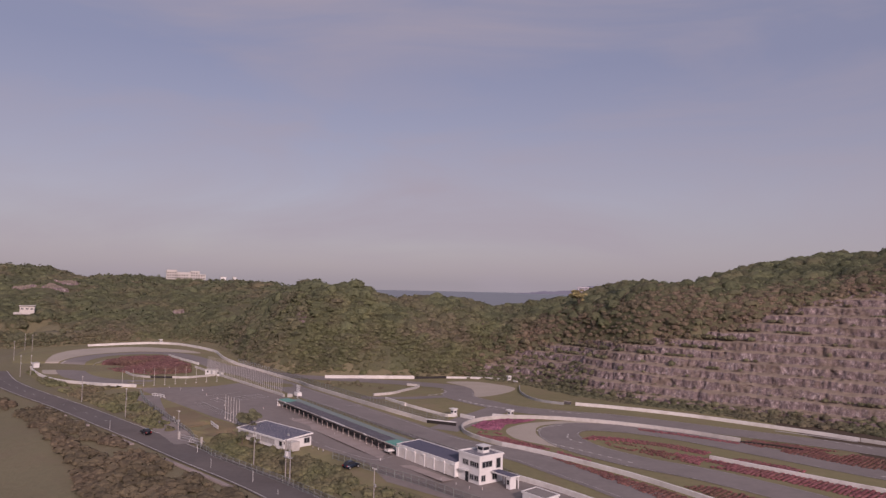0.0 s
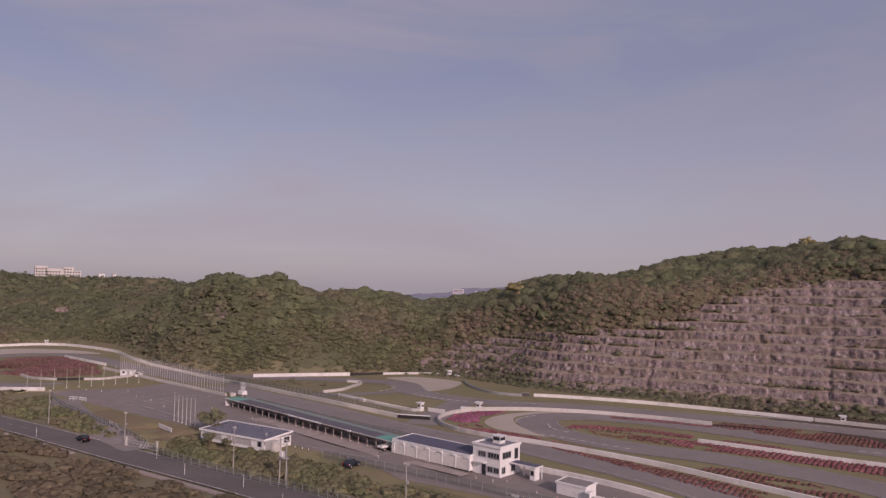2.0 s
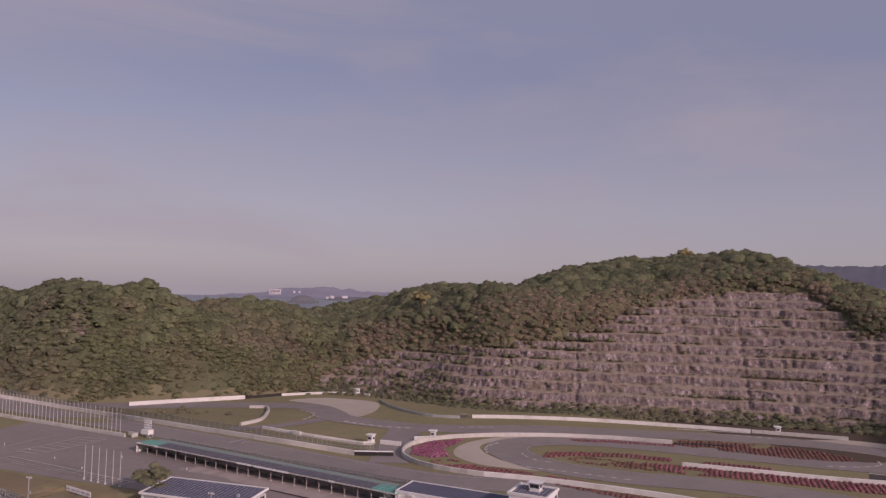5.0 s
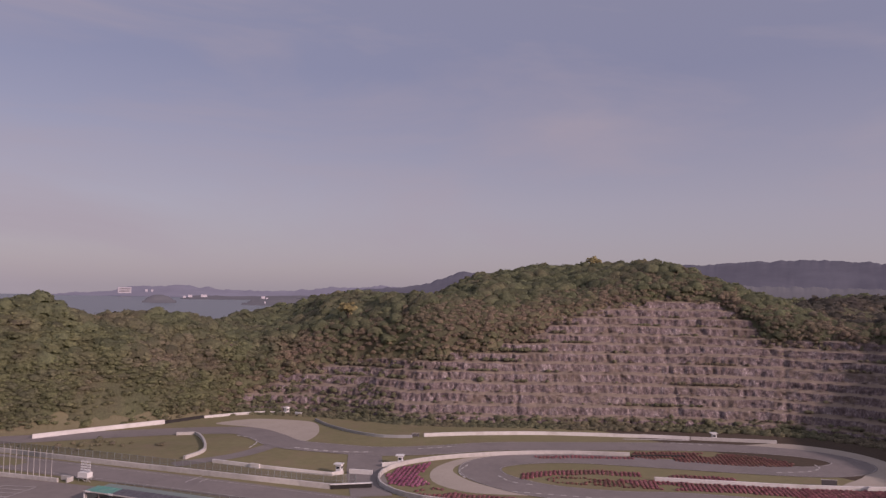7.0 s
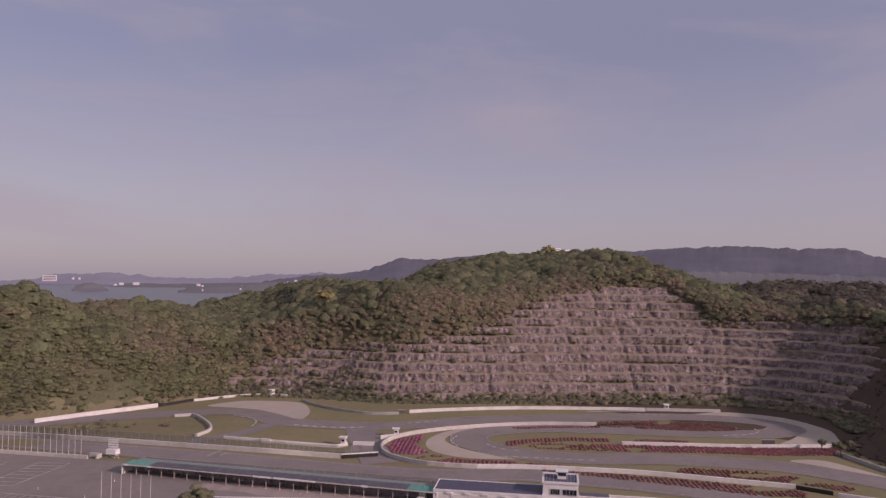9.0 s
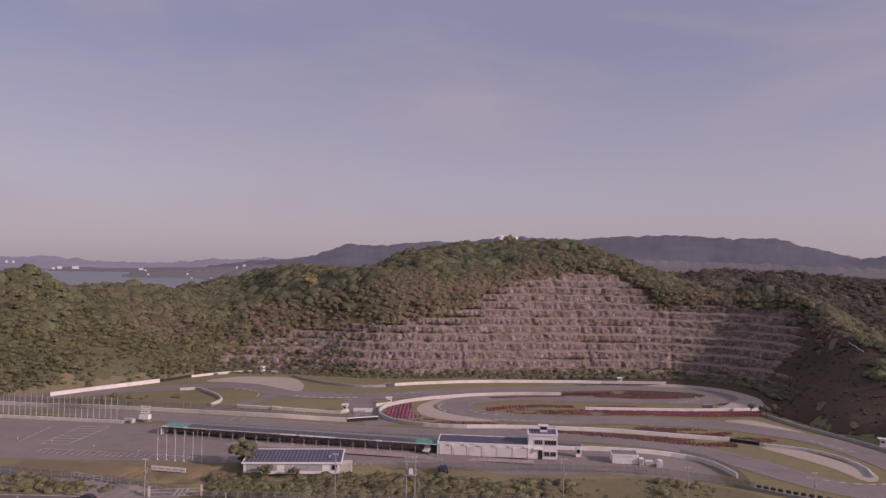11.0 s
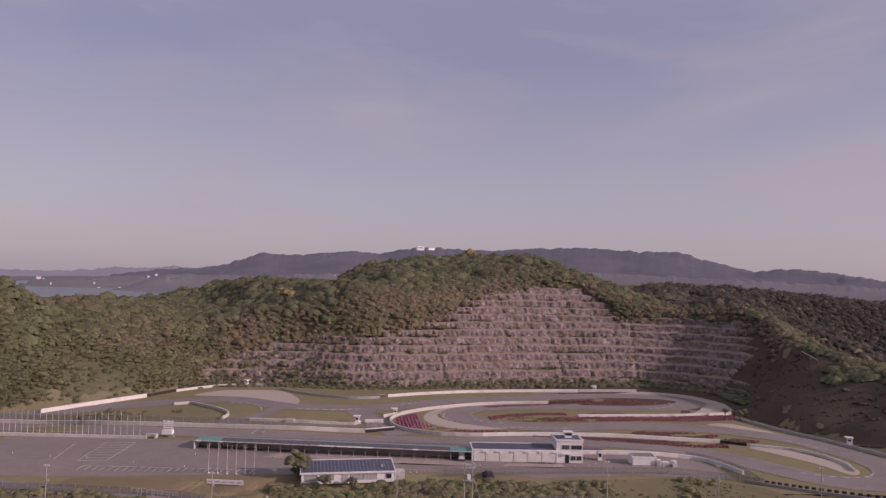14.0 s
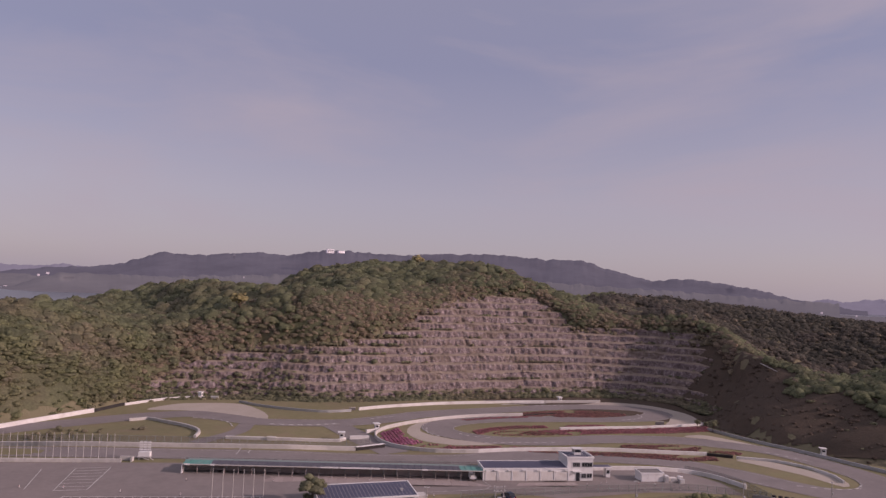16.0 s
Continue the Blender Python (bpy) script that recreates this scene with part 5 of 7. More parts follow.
def sheet_roof(parent, w, d, z, mat, rise=0.0, ribs=0, rib_mat=None, over=0.25, name="roof"):
    """A low roof slab of sheet metal with a pale edge and standing ribs. It rises to the back."""
    bm = bmesh.new()
    v = [bm.verts.new(c) for c in ((-w / 2, -d / 2, z), (w / 2, -d / 2, z), (w / 2, d / 2, z + rise), (-w / 2, d / 2, z + rise))]
    u = [bm.verts.new((p.co.x, p.co.y, p.co.z + 0.12)) for p in v]
    bm.faces.new(v[::-1]), bm.faces.new(u)
    for k in range(4):
        bm.faces.new((v[k], v[(k + 1) % 4], u[(k + 1) % 4], u[k]))
    ob = part(name, bm, mat, parent)
    for sx, sy, lx, ly, zz in ((0, -d / 2, w + 0.3, 0.2, z - 0.12), (0, d / 2, w + 0.3, 0.2, z + rise - 0.12)):
        bx("fascia", sx, sy, zz, lx, ly, 0.36, M_WHITE, ob)
    for s in (-1, 1):
        bm = bmesh.new()
        a, b = Vector((s * w / 2, -d / 2, z + 0.06)), Vector((s * w / 2, d / 2, z + rise + 0.06))
        m = Matrix.Translation((a + b) / 2) @ Matrix.Rotation(math.atan2(rise, d), 4, "X") @ Matrix.Diagonal((0.2, d, 0.36, 1))
        bmesh.ops.create_cube(bm, size=1, matrix=m)
        part("fascia", bm, M_WHITE, ob)
    rib = None
    for k in range(ribs):
        x = -w / 2 + w * (k + 0.5) / ribs
        if rib is None:
            bm = bmesh.new()
            m = Matrix.Translation((0, 0, z + rise / 2 + 0.135)) @ Matrix.Rotation(math.atan2(rise, d), 4, "X") @ Matrix.Diagonal((0.07, d - 0.3, 0.05, 1))
            bmesh.ops.create_cube(bm, size=1, matrix=m)
            rib = part("rib", bm, rib_mat or mat, ob)
            rib.location.x = x
        else:
            c = rib.copy()
            scene.collection.objects.link(c)
            c.location.x = x
    return ob


# control tower: front on the pit lane's paddock side looks to -y in its own frame
def control_tower():
    W, D, H = 6.6, 6.4, 5.5
    e = thing("control_tower", *plan(8.6, 148.4), 0.05, -51.5, "white two-storey control tower with a small glazed lookout on its roof", "control tower")
    bx("body", 0, 0, 0, W, D, H, M_WHITE, e, bevel=0.04)
    roof = bx("roof", 0, 0, H + 0.02, W - 0.5, D - 0.5, 0.06, M_BLUE_ROOF, e, "blue-grey flat roof")
    for x, y, sx, sy in ((0, -D / 2 - 0.05, W + 0.4, 0.3), (0, D / 2 + 0.05, W + 0.4, 0.3), (-W / 2 - 0.05, 0, 0.3, D - 0.2), (W / 2 + 0.05, 0, 0.3, D - 0.2)):
        bx("parapet", x, y, H - 0.12, sx, sy, 0.42, M_WHITE, e)
    for k in range(9):
        bx("rib", -2.7 + 0.675 * k, 0, H + 0.08, 0.07, D - 0.7, 0.06, M_STEEL, roof)
    for x, w in ((-1.0, 1.7), (1.75, 2.6)):
        window(e, x, -D / 2 - 0.03, 3.4, w, 0.95, panes=4)
    for x, w in ((0.95, 1.1), (2.4, 1.2)):
        window(e, x, -D / 2 - 0.03, 0.75, w, 0.95, panes=2)
    window(e, W / 2 + 0.03, -1.2, 3.4, 2.6, 1.1, "side", 3)
    window(e, W / 2 + 0.03, 1.9, 2.9, 1.1, 1.9, "side", 1)
    window(e, W / 2 + 0.03, -2.2, 0.7, 1.0, 1.1, "side", 2)
    window(e, W / 2 + 0.03, 0.9, 0.7, 1.2, 1.1, "side", 2)
    door = bx("door", -0.55, -D / 2 - 0.03, 0, 0.95, 0.1, 2.0, M_GLASS, e, "dark glazed door")
    bx("door_handle", -0.2, -D / 2 - 0.1, 0.95, 0.04, 0.05, 0.3, M_STEEL, door)
    bx("door_canopy", -1.0, -D / 2 - 0.55, 2.35, 2.2, 1.1, 0.14, M_WHITE, e)
    look_out = bx("lookout", 0.3, 0.4, H + 0.08, 1.7, 1.7, 0.6, M_WHITE, e)
    bx("glazing", 0.3, 0.4, H + 0.68, 1.75, 1.75, 0.65, M_GLASS, look_out)
    for sx in (-1, 1):
        for sy in (-1, 1):
            bx("mullion", 0.3 + sx * 0.86, 0.4 + sy * 0.86, H + 0.68, 0.1, 0.1, 0.65, M_WHITE, look_out)
    bm = bmesh.new()
    bmesh.ops.create_cone(bm, cap_ends=True, segments=4, radius1=1.5, radius2=1.72, depth=0.22, matrix=pose(0.3, 0.4, H + 1.44, 0, 0, 45))
    part("lookout_roof", bm, M_WHITE, look_out)
    # porch and kiosk that reach towards the pit exit
    bx("porch_roof", W / 2 + 3.2, 0.8, 2.35, 6.0, 2.4, 0.22, M_WHITE, e)
    bx("porch_roof_sheet", W / 2 + 3.2, 0.8, 2.58, 5.7, 2.1, 0.04, M_BLUE_ROOF, e)
    kiosk = bx("kiosk", W / 2 + 5.2, 0.6, 0, 1.1, 1.6, 2.35, M_WHITE, e)
    window(kiosk, W / 2 + 5.2, -0.22, 0.95, 0.7, 0.8, panes=1)
    for x in (W / 2 + 2.0, W / 2 + 6.0):
        bx("porch_post", x, 1.8, 0, 0.16, 0.16, 2.35, M_WHITE, e)
    return e


def pit_garage():
    W, D, H = 21.0, 6.2, 2.75
    e = thing("pit_garage", *plan(-0.8, 158.6), 0.05, -51.5, "long white pit garage with six pale shutters and blue-grey roof", "garage")
    bx("body", 0, 0, 0, W, D, H, M_WHITE, e)
    sheet_roof(e, W, D, H + 0.05, M_BLUE_ROOF, 0.25, 30)
    for k in range(6):
        x = -W / 2 + W * (k + 0.5) / 6
        s = bx("shutter", x, -D / 2 - 0.03, 0, 3.0, 0.1, 2.25, M_CREAM, e, "off-white roller shutter")
        for j in range(7):
            bx("slat", x, -D / 2 - 0.1, 0.1 + 0.31 * j, 2.9, 0.05, 0.22, M_CREAM, s)
        bx("lamp_box", x + 1.2, -D / 2 - 0.22, 2.4, 0.9, 0.35, 0.2, M_WHITE, e)
    for k in range(7):
        bx("pilaster", -W / 2 + W * k / 6, -D / 2 - 0.08, 0, 0.28, 0.24, H - 0.1, M_WHITE, e)
    apron = thing("apron", *plan(-5.5, 154.9), 0.05, -51.5, "pale concrete strip along the garage fronts", "apron")
    tagged(apron, kind="structure")
    for k in range(9):
        bx("slab", -10.4 + 2.6 * k, 0, 0.02, 2.56, 2.6, 0.05, M_SLAB, apron)


M_CREAM = surface("pale_shutter_paint", (0.64, 0.61, 0.57), (0.74, 0.715, 0.68), 0.2, 1.2, 0.6, stain=(0.5, 0.44, 0.38), stain_amount=0.4)
M_SLAB = surface("pinkish_concrete_slab", (0.33, 0.275, 0.26), (0.43, 0.365, 0.34), 0.1, 0.9, 0.9, stain=(0.25, 0.215, 0.2), vary=0.2)
M_BOARD = surface("weathered_grey_board", (0.19, 0.175, 0.17), (0.27, 0.25, 0.24), 0.3, 1.5, 0.8)
M_DARK = surface("dark_panel", (0.07, 0.065, 0.068), (0.12, 0.11, 0.112), 0.3, 1.5, 0.6)


M_TEAL = surface("faded_green_grey_paint", (0.17, 0.225, 0.21), (0.24, 0.285, 0.27), 0.2, 1.5, 0.7, stain=(0.24, 0.24, 0.24))


def pit_canopy():
    """The open timing stands: a long low roof on posts, green at both ends, with dark boards behind."""
    L, D = 69.0, 5.2
    e = thing("pit_canopy", *plan(-28.2, 193.6), 0.05, -53.8, "long low open pit canopy on posts, dark roof with green ends", "pit canopy")
    e.rotation_euler.y = radians(0.85)
    n = 23
    for k in range(n):
        x = -L / 2 + 3 * k
        green = k in (0, 1, n - 2, n - 1)
        for q in (0.75, 2.25):
            bm = bmesh.new()
            m = Matrix.Translation((x + q, -0.7, 2.45)) @ Matrix.Rotation(radians(1), 4, "X") @ Matrix.Diagonal((1.42, 3.8, 0.1, 1))
            bmesh.ops.create_cube(bm, size=1, matrix=m)
            panel = part("roof_panel", bm, M_GREEN_ROOF if green else M_DARKROOF, e, "green roof sheet" if green else "")
            seam = bmesh.new()
            m = Matrix.Translation((x + q + 0.71, -0.7, 2.53)) @ Matrix.Rotation(radians(1), 4, "X") @ Matrix.Diagonal((0.16, 3.7, 0.1, 1))
            bmesh.ops.create_cube(seam, size=1, matrix=m)
            part("seam", seam, M_GREEN_ROOF if green else M_DARKROOF, panel)
        p = bx("post", x + 0.2, -D / 2 + 0.5, 0, 0.14, 0.14, 2.35, M_SLAB, e)
        bx("foot", x + 0.2, -D / 2 + 0.5, 0, 0.34, 0.34, 0.18, M_CONCRETE, p)
        bx("post", x + 0.2, 0.85, 0, 0.14, 0.14, 2.45, M_STEEL, e)
        bx("back_board", x + 1.5, 1.05, 0.0, 2.9, 0.12, 1.4, M_SLAB, e)
    bx("front_beam", 0, -D / 2 - 0.03, 2.34, L + 0.2, 0.14, 0.2, M_POLE, e)
    bx("floor", 0, -0.1, 0.02, L, D - 0.5, 0.06, M_SLAB, e, "pinkish concrete floor")
    bx("walkway", 0, 2.9, 0.0, L + 0.2, 3.4, 2.05, M_TEAL, e, "grey-green pit wall walkway behind the canopy")
    bx("end_wall", -L / 2 - 0.1, -0.6, 0, 0.2, D - 1.6, 2.2, M_WHITE, e, "white end wall")
    bx("end_wall", L / 2 + 0.1, -0.6, 0, 0.2, D - 1.8, 2.3, M_WHITE, e, "white end wall")
    for x, w in ((-33.5, 1.2), (-28, 1.0), (-2, 4.0), (5, 9), (20, 1.4)):
        bx("name_plate", x, -D / 2 - 0.1, 2.3, w, 0.1, 0.34, M_WHITE, e)
    f = thing("apron", *plan(-32.0, 190.8), 0.05, -53.8, "pinkish concrete strip in front of the pit canopy", "apron")
    f.rotation_euler.y = radians(0.85)
    tagged(f, kind="structure")
    slab = None
    for k in range(36):
        if slab is None:
            slab = bx("slab", 0, 0, 0.02, 1.96, 4.2, 0.05, M_SLAB, f)
        else:
            c = slab.copy()
            scene.collection.objects.link(c)
        (slab if k == 0 else c).location.x = -35 + 2 * k


M_DARKROOF = surface("dark_roof_sheet", (0.07, 0.068, 0.082), (0.12, 0.116, 0.135), 0.3, 1.5, 0.5, stain=(0.2, 0.19, 0.2))


def office():
    W, D, H = 19.9, 7.9, 2.2
    e = thing("office_hut", *plan(-41.2, 176.9), 0.05, -42.8, "low white office building with dark ribbed roof behind shrubs", "building")
    bx("body", 0, 0, 0, W, D, H, M_WHITE, e)
    sheet_roof(e, W + 0.4, D + 0.4, H + 0.05, M_NAVY_ROOF, 0.65, 26, M_RIB)
    for x, w in ((3.2, 2.6), (6.2, 2.6), (-3.0, 2.4), (-6.5, 2.4)):
        window(e, x - 1.4, -D / 2 - 0.03, 0.85, w, 1.0, panes=4, glass=M_CURTAIN)
    window(e, 8.7, -D / 2 - 0.03, 0.9, 1.1, 0.95, panes=1)
    window(e, W / 2 + 0.03, 2.6, 0.9, 1.5, 1.1, "side", 2)
    window(e, W / 2 + 0.03, -3.4, 1.4, 0.9, 0.5, "side", 1)
    d = bx("door", -0.7, -D / 2 - 0.03, 0, 1.4, 0.1, 2.0, M_CURTAIN, e, "glazed double door")
    bx("door_handle", -0.6, -D / 2 - 0.1, 0.9, 0.05, 0.05, 0.35, M_STEEL, d)
    bx("annex", W / 2 + 1.2, -2.4, 0, 2.2, 2.6, 2.1, M_CONCRETE, e, "small grey block annex")
    bx("aerial_box", 7.5, -1.0, H + 0.3, 0.5, 0.4, 0.6, M_STEEL, e)


M_NAVY_ROOF = surface("navy_roof_sheet", (0.075, 0.08, 0.12), (0.115, 0.12, 0.17), 0.2, 1.4, 0.75, spec=0.15, stain=(0.13, 0.13, 0.16))
M_CURTAIN = surface("curtained_glass", (0.36, 0.345, 0.34), (0.5, 0.48, 0.47), 0.6, 3.0, 0.15, spec=0.5)
M_RIB = surface("grey_roof_ribs", (0.24, 0.24, 0.27), (0.32, 0.32, 0.35), 0.5, 3.0, 0.6)


def shed():
    e = thing("storage_shed", *plan(18.9, 132.7), 0.05, -52, "low white store with three doors and grey sheet roof", "shed")
    bx("body", 0, 0, 0, 5.8, 3.6, 1.9, M_WHITE, e)
    sheet_roof(e, 5.9, 3.7, 1.95, M_BOARD, 0.2, 9)
    for k in range(3):
        d = bx("door", -1.9 + 1.9 * k, -1.82, 0.05, 1.8, 0.08, 1.7, M_WHITE, e)
        bx("door_handle", -1.3 + 1.9 * k, -1.9, 0.8, 0.06, 0.06, 0.2, M_STEEL, d)
    for k, (u, v, w, d, h, mat) in enumerate(((-94.2, 90.3, 1.0, 1.3, 1.5, M_WHITE), (-92.4, 90.4, 1.6, 1.2, 1.0, M_CREAM), (-90.4, 89.4, 1.4, 1.0, 0.9, M_STEEL), (-90.0, 91.0, 1.0, 1.2, 1.2, M_WHITE))):
        c = thing("equipment_cabinet", *P(u, v), 0.05, ALONG + 6 * k, "pale equipment cabinet standing beside the store", "cabinet", "cabinets beside the store")
        bx("body", 0, 0, 0.1, w, d, h, mat, c, bevel=0.04)
        bx("plinth", 0, 0, 0, w + 0.1, d + 0.1, 0.1, M_CONCRETE, c)
        bx("door", 0, -d / 2 - 0.02, 0.2, w * 0.8, 0.04, h * 0.8, M_STEEL, c)


control_tower()
pit_garage()
pit_canopy()
office()
shed()


# ---- marshal posts ----
def marshal_post():
    e = thing("marshal_post", 0, 0, 0, 0, "small white concrete marshal post with an overhanging slab roof", "marshal post", "marshal posts")
    bx("booth", 0, 0, 0, 1.3, 1.3, 2.1, M_WHITE, e, bevel=0.03)
    bx("roof", -0.15, 0, 2.1, 2.1, 1.8, 0.22, M_WHITE, e, bevel=0.03)
    bx("hatch", -0.1, -0.66, 1.15, 0.8, 0.06, 0.55, M_GLASS, e, "dark lookout opening")
    bx("hatch", 0.66, 0, 1.15, 0.06, 0.8, 0.55, M_GLASS, e, "dark lookout opening")
    bx("plinth", 0, 0, 0, 1.7, 1.7, 0.25, M_CONCRETE, e)
    return e


first = marshal_post()
for k, (x, y, a) in enumerate(((5.5, 219, -50), (23, 218.6, -40), (29.5, 302.5, 20), (121, 191.5, -38), (-176, 447, 30), (*plan(87.5, 94.8), -70))):
    if k == 0:
        first.matrix_basis = pose(x, y, 0.05, 0, 0, a)
    else:
        copy_thing(first, pose(x, y, 0.05, 0, 0, a))
for pts in (((7.5, 217.6), (11.5, 213.5)), ((17.5, 218.8), (22, 217.4)), ((31, 298.5), (32.2, 296)), ((-10, 205.8 + 30), (-8.6, 203.6 + 30))):
    (ax, ay), (bx_, by_) = pts
    line = np.linspace((ax, ay), (bx_, by_), 4)
    wall("guard_block", line, 1.15, 0.5, M_WALL_WHITE, "short white concrete guard wall beside a marshal post", smooth=False)


# ---- timing board on its cabin ----
def timing_board():
    e = thing("timing_board", *plan(-47.5, 236.2), 0.05, ALONG, "white steel timing board standing on a small cabin", "timing board")
    e.scale = (0.86, 0.86, 0.92)
    bx("cabin", 0, 0, 0.9, 3.0, 1.8, 1.1, M_WHITE, e)
    bx("sill", 0, 0, 0.75, 3.4, 2.1, 0.14, M_CONCRETE, e)
    for sx in (-1, 1):
        for sy in (-1, 1):
            part("leg", rod(bmesh.new(), (sx * 1.3, sy * 0.7, 0), (sx * 1.2, sy * 0.7, 0.76), 0.09), M_STEEL, e)
    part("brace", rod(bmesh.new(), (1.3, -0.8, 0.0), (-1.0, -0.8, 0.76), 0.05), M_WHITE, e)
    part("brace", rod(bmesh.new(), (2.6, -0.8, 0.0), (1.2, -0.8, 0.9), 0.06), M_WHITE, e)
    for x in (-1.2, 0.0, 1.2):
        part("mast", rod(bmesh.new(), (x, 0.2, 2.0), (x, 0.2, 4.7), 0.06), M_STEEL, e)
    for r in range(4):
        for c in range(3):
            bx("board", -1.1 + 1.1 * c, 0.05, 2.35 + 0.6 * r, 0.9, 0.12, 0.36, M_WHITE, e)
    w = thing("guard_wall", *plan(-50.6, 238.6), 0.05, ALONG, "low grey guard wall beside the timing board", "guard wall")
    bx("wall", 0, 0, 0, 3.0, 0.5, 0.95, M_CONCRETE, w)
    bx("wall", 1.5, -0.8, 0, 0.4, 1.6, 0.95, M_CONCRETE, w)


timing_board()


# ---- poles, fences ----
def pole_thing(name, h, r, label, category, group, cap=True):
    e = thing(name, 0, 0, 0, 0, label, category, group)
    part("shaft", rod(bmesh.new(), (0, 0, 0), (0, 0, h), r, r * 0.6), M_POLE, e)
    bx("footing", 0, 0, 0, r * 5, r * 5, 0.2, M_CONCRETE, e)
    if cap:
        bm = bmesh.new()
        bmesh.ops.create_icosphere(bm, subdivisions=1, radius=r * 1.3, matrix=Matrix.Translation((0, 0, h)))
        part("finial", bm, M_STEEL, e)
    return e


flag = pole_thing("flagpole", 6.5, 0.08, "tall bare white flagpole at the paddock's edge", "flagpole", "flagpoles at the paddock's edge")
for k in range(6):
    m = pose(*plan(-60.5 + 1.22 * k, 200.1 - 1.56 * k), 0.05)
    if k:
        copy_thing(flag, m)
    else:
        flag.matrix_basis = m
net = pole_thing("net_pole", 6.6, 0.07, "slender pale steel net pole along the straight", "pole", "net poles along the straight", False)
for k in range(46):
    m = pose(*P(-312 + 1.76 * k, 96.2 + 3.2 * min(1, k / 40)), 0.05)
    if k:
        copy_thing(net, m)
    else:
        net.matrix_basis = m
infield = pole_thing("infield_pole", 6.2, 0.075, "slender pale pole beside the looped track's infield", "pole", "poles beside the infield", False)
for k in range(10):
    m = pose(-117 + 3.55 * k, 262.5 + 1.9 * k, 0.05)
    if k:
        copy_thing(infield, m)
    else:
        infield.matrix_basis = m
wall("pit_lane_wall", [P(-330, 95.5), P(-300, 96.5), P(-265, 98), P(-231, 99.5)], 0.9, 0.5, M_CONCRETE, "row of pale concrete blocks along the pit lane entry")


def fence(name, pts, h, label, gap=2.5, mesh=True, post=0.05, mat=None):
    """A wire fence: posts, rails and thin crossing wires."""
    line = spline(pts, gap) if len(pts) > 2 else np.linspace(pts[0], pts[1], max(2, int(np.hypot(pts[1][0] - pts[0][0], pts[1][1] - pts[0][1]) / gap)))
    e = thing(name, line[0][0], line[0][1], 0.05, 0, label, "fence")
    mat = mat or M_FENCE
    o = line[0]
    base = None
    for x, y in line - o:
        if base is None:
            base = part("post", rod(bmesh.new(), (0, 0, 0), (0, 0, h), post, post, 6), mat, e)
        else:
            c = base.copy()
            scene.collection.objects.link(c)
            c.location = (x, y, 0)
    for z in (h - 0.05, h * 0.5, 0.12):
        bm = bmesh.new()
        sq = [[bm.verts.new((x + a * q[0], y + a * q[1], z + b)) for a, b in ((-0.02, -0.02), (0.02, -0.02), (0.02, 0.02), (-0.02, 0.02))] for (x, y), q in zip(line - o, normals_of(line))]
        for r, s in zip(sq, sq[1:]):
            for k in range(4):
                bm.faces.new((r[k], r[(k + 1) % 4], s[(k + 1) % 4], s[k]))
        part("rail", bm, mat, e)
    if mesh:
        v, f = [], []
        for (ax, ay), (cx, cy) in zip(line - o, line[1:] - o):
            n = len(v)
            v += [(ax, ay, 0.1), (cx, cy, 0.1), (cx, cy, h - 0.05), (ax, ay, h - 0.05)]
            f.append((n, n + 1, n + 2, n + 3))
        raw("wire_mesh", v, f, M_MESH, e)
    return e


def mesh_material():
    m, nodes, links, b = material("wire_mesh", 0.6, 0.3)
    b.inputs["Base Color"].default_value = (0.17, 0.165, 0.165, 1)
    tr, mx = nodes.new("ShaderNodeBsdfTransparent"), nodes.new("ShaderNodeMixShader")
    mx.inputs[0].default_value = 0.4
    links.new(tr.outputs[0], mx.inputs[1])
    links.new(b.outputs[0], mx.inputs[2])
    links.new(mx.outputs[0], nodes["Material Output"].inputs["Surface"])
    return m


M_MESH = mesh_material()
M_FENCE = surface("dull_fence_steel", (0.22, 0.25, 0.235), (0.32, 0.345, 0.325), 0.5, 3.0, 0.6, 0.2)
fence("catch_fence", [P(-332, 117.2), P(-250, 117.2), P(-180, 118.2), P(-168, 121.5)], 2.6, "tall grey catch fence behind the straight's wall", 2.0)
fence("roadside_fence", [(-62, 175.0), (-50, 161.5), (-36, 147.8), (-20, 131), (-4, 111), (8, 93), (20, 76)], 1.6, "green-grey wire fence along the coast road", 2.2)
fence("paddock_fence", [(-24, 164), (-12, 152), (-2, 142.5), (5, 134.5)], 1.7, "wire fence along the paddock above the bank", 2.2)
fence("paddock_fence", [(5, 134.5), (14, 124.5), (20, 112), (21.5, 104)], 1.7, "wire fence along the pit exit above the bank", 2.2)
fence("pit_exit_fence", [(34.5, 126), (34, 119), (29.5, 111), (22, 105)], 1.8, "wire fence along the pit exit wall", 2.0)
fence("pit_wall_fence", [P(-216, 101), P(-180, 101.4), P(-145, 102)], 1.1, "low fence along the pit wall", 2.4)
fence("pit_wall_fence", [P(-145, 102), P(-128, 102), P(-112, 100)], 1.1, "low fence behind the pit garage", 2.4)
fence("entry_fence", [(-64, 181), (-72, 196), (-84, 214), (-96, 232), (-106, 252)], 1.6, "pale wire fence beside the entrance lane", 2.4)

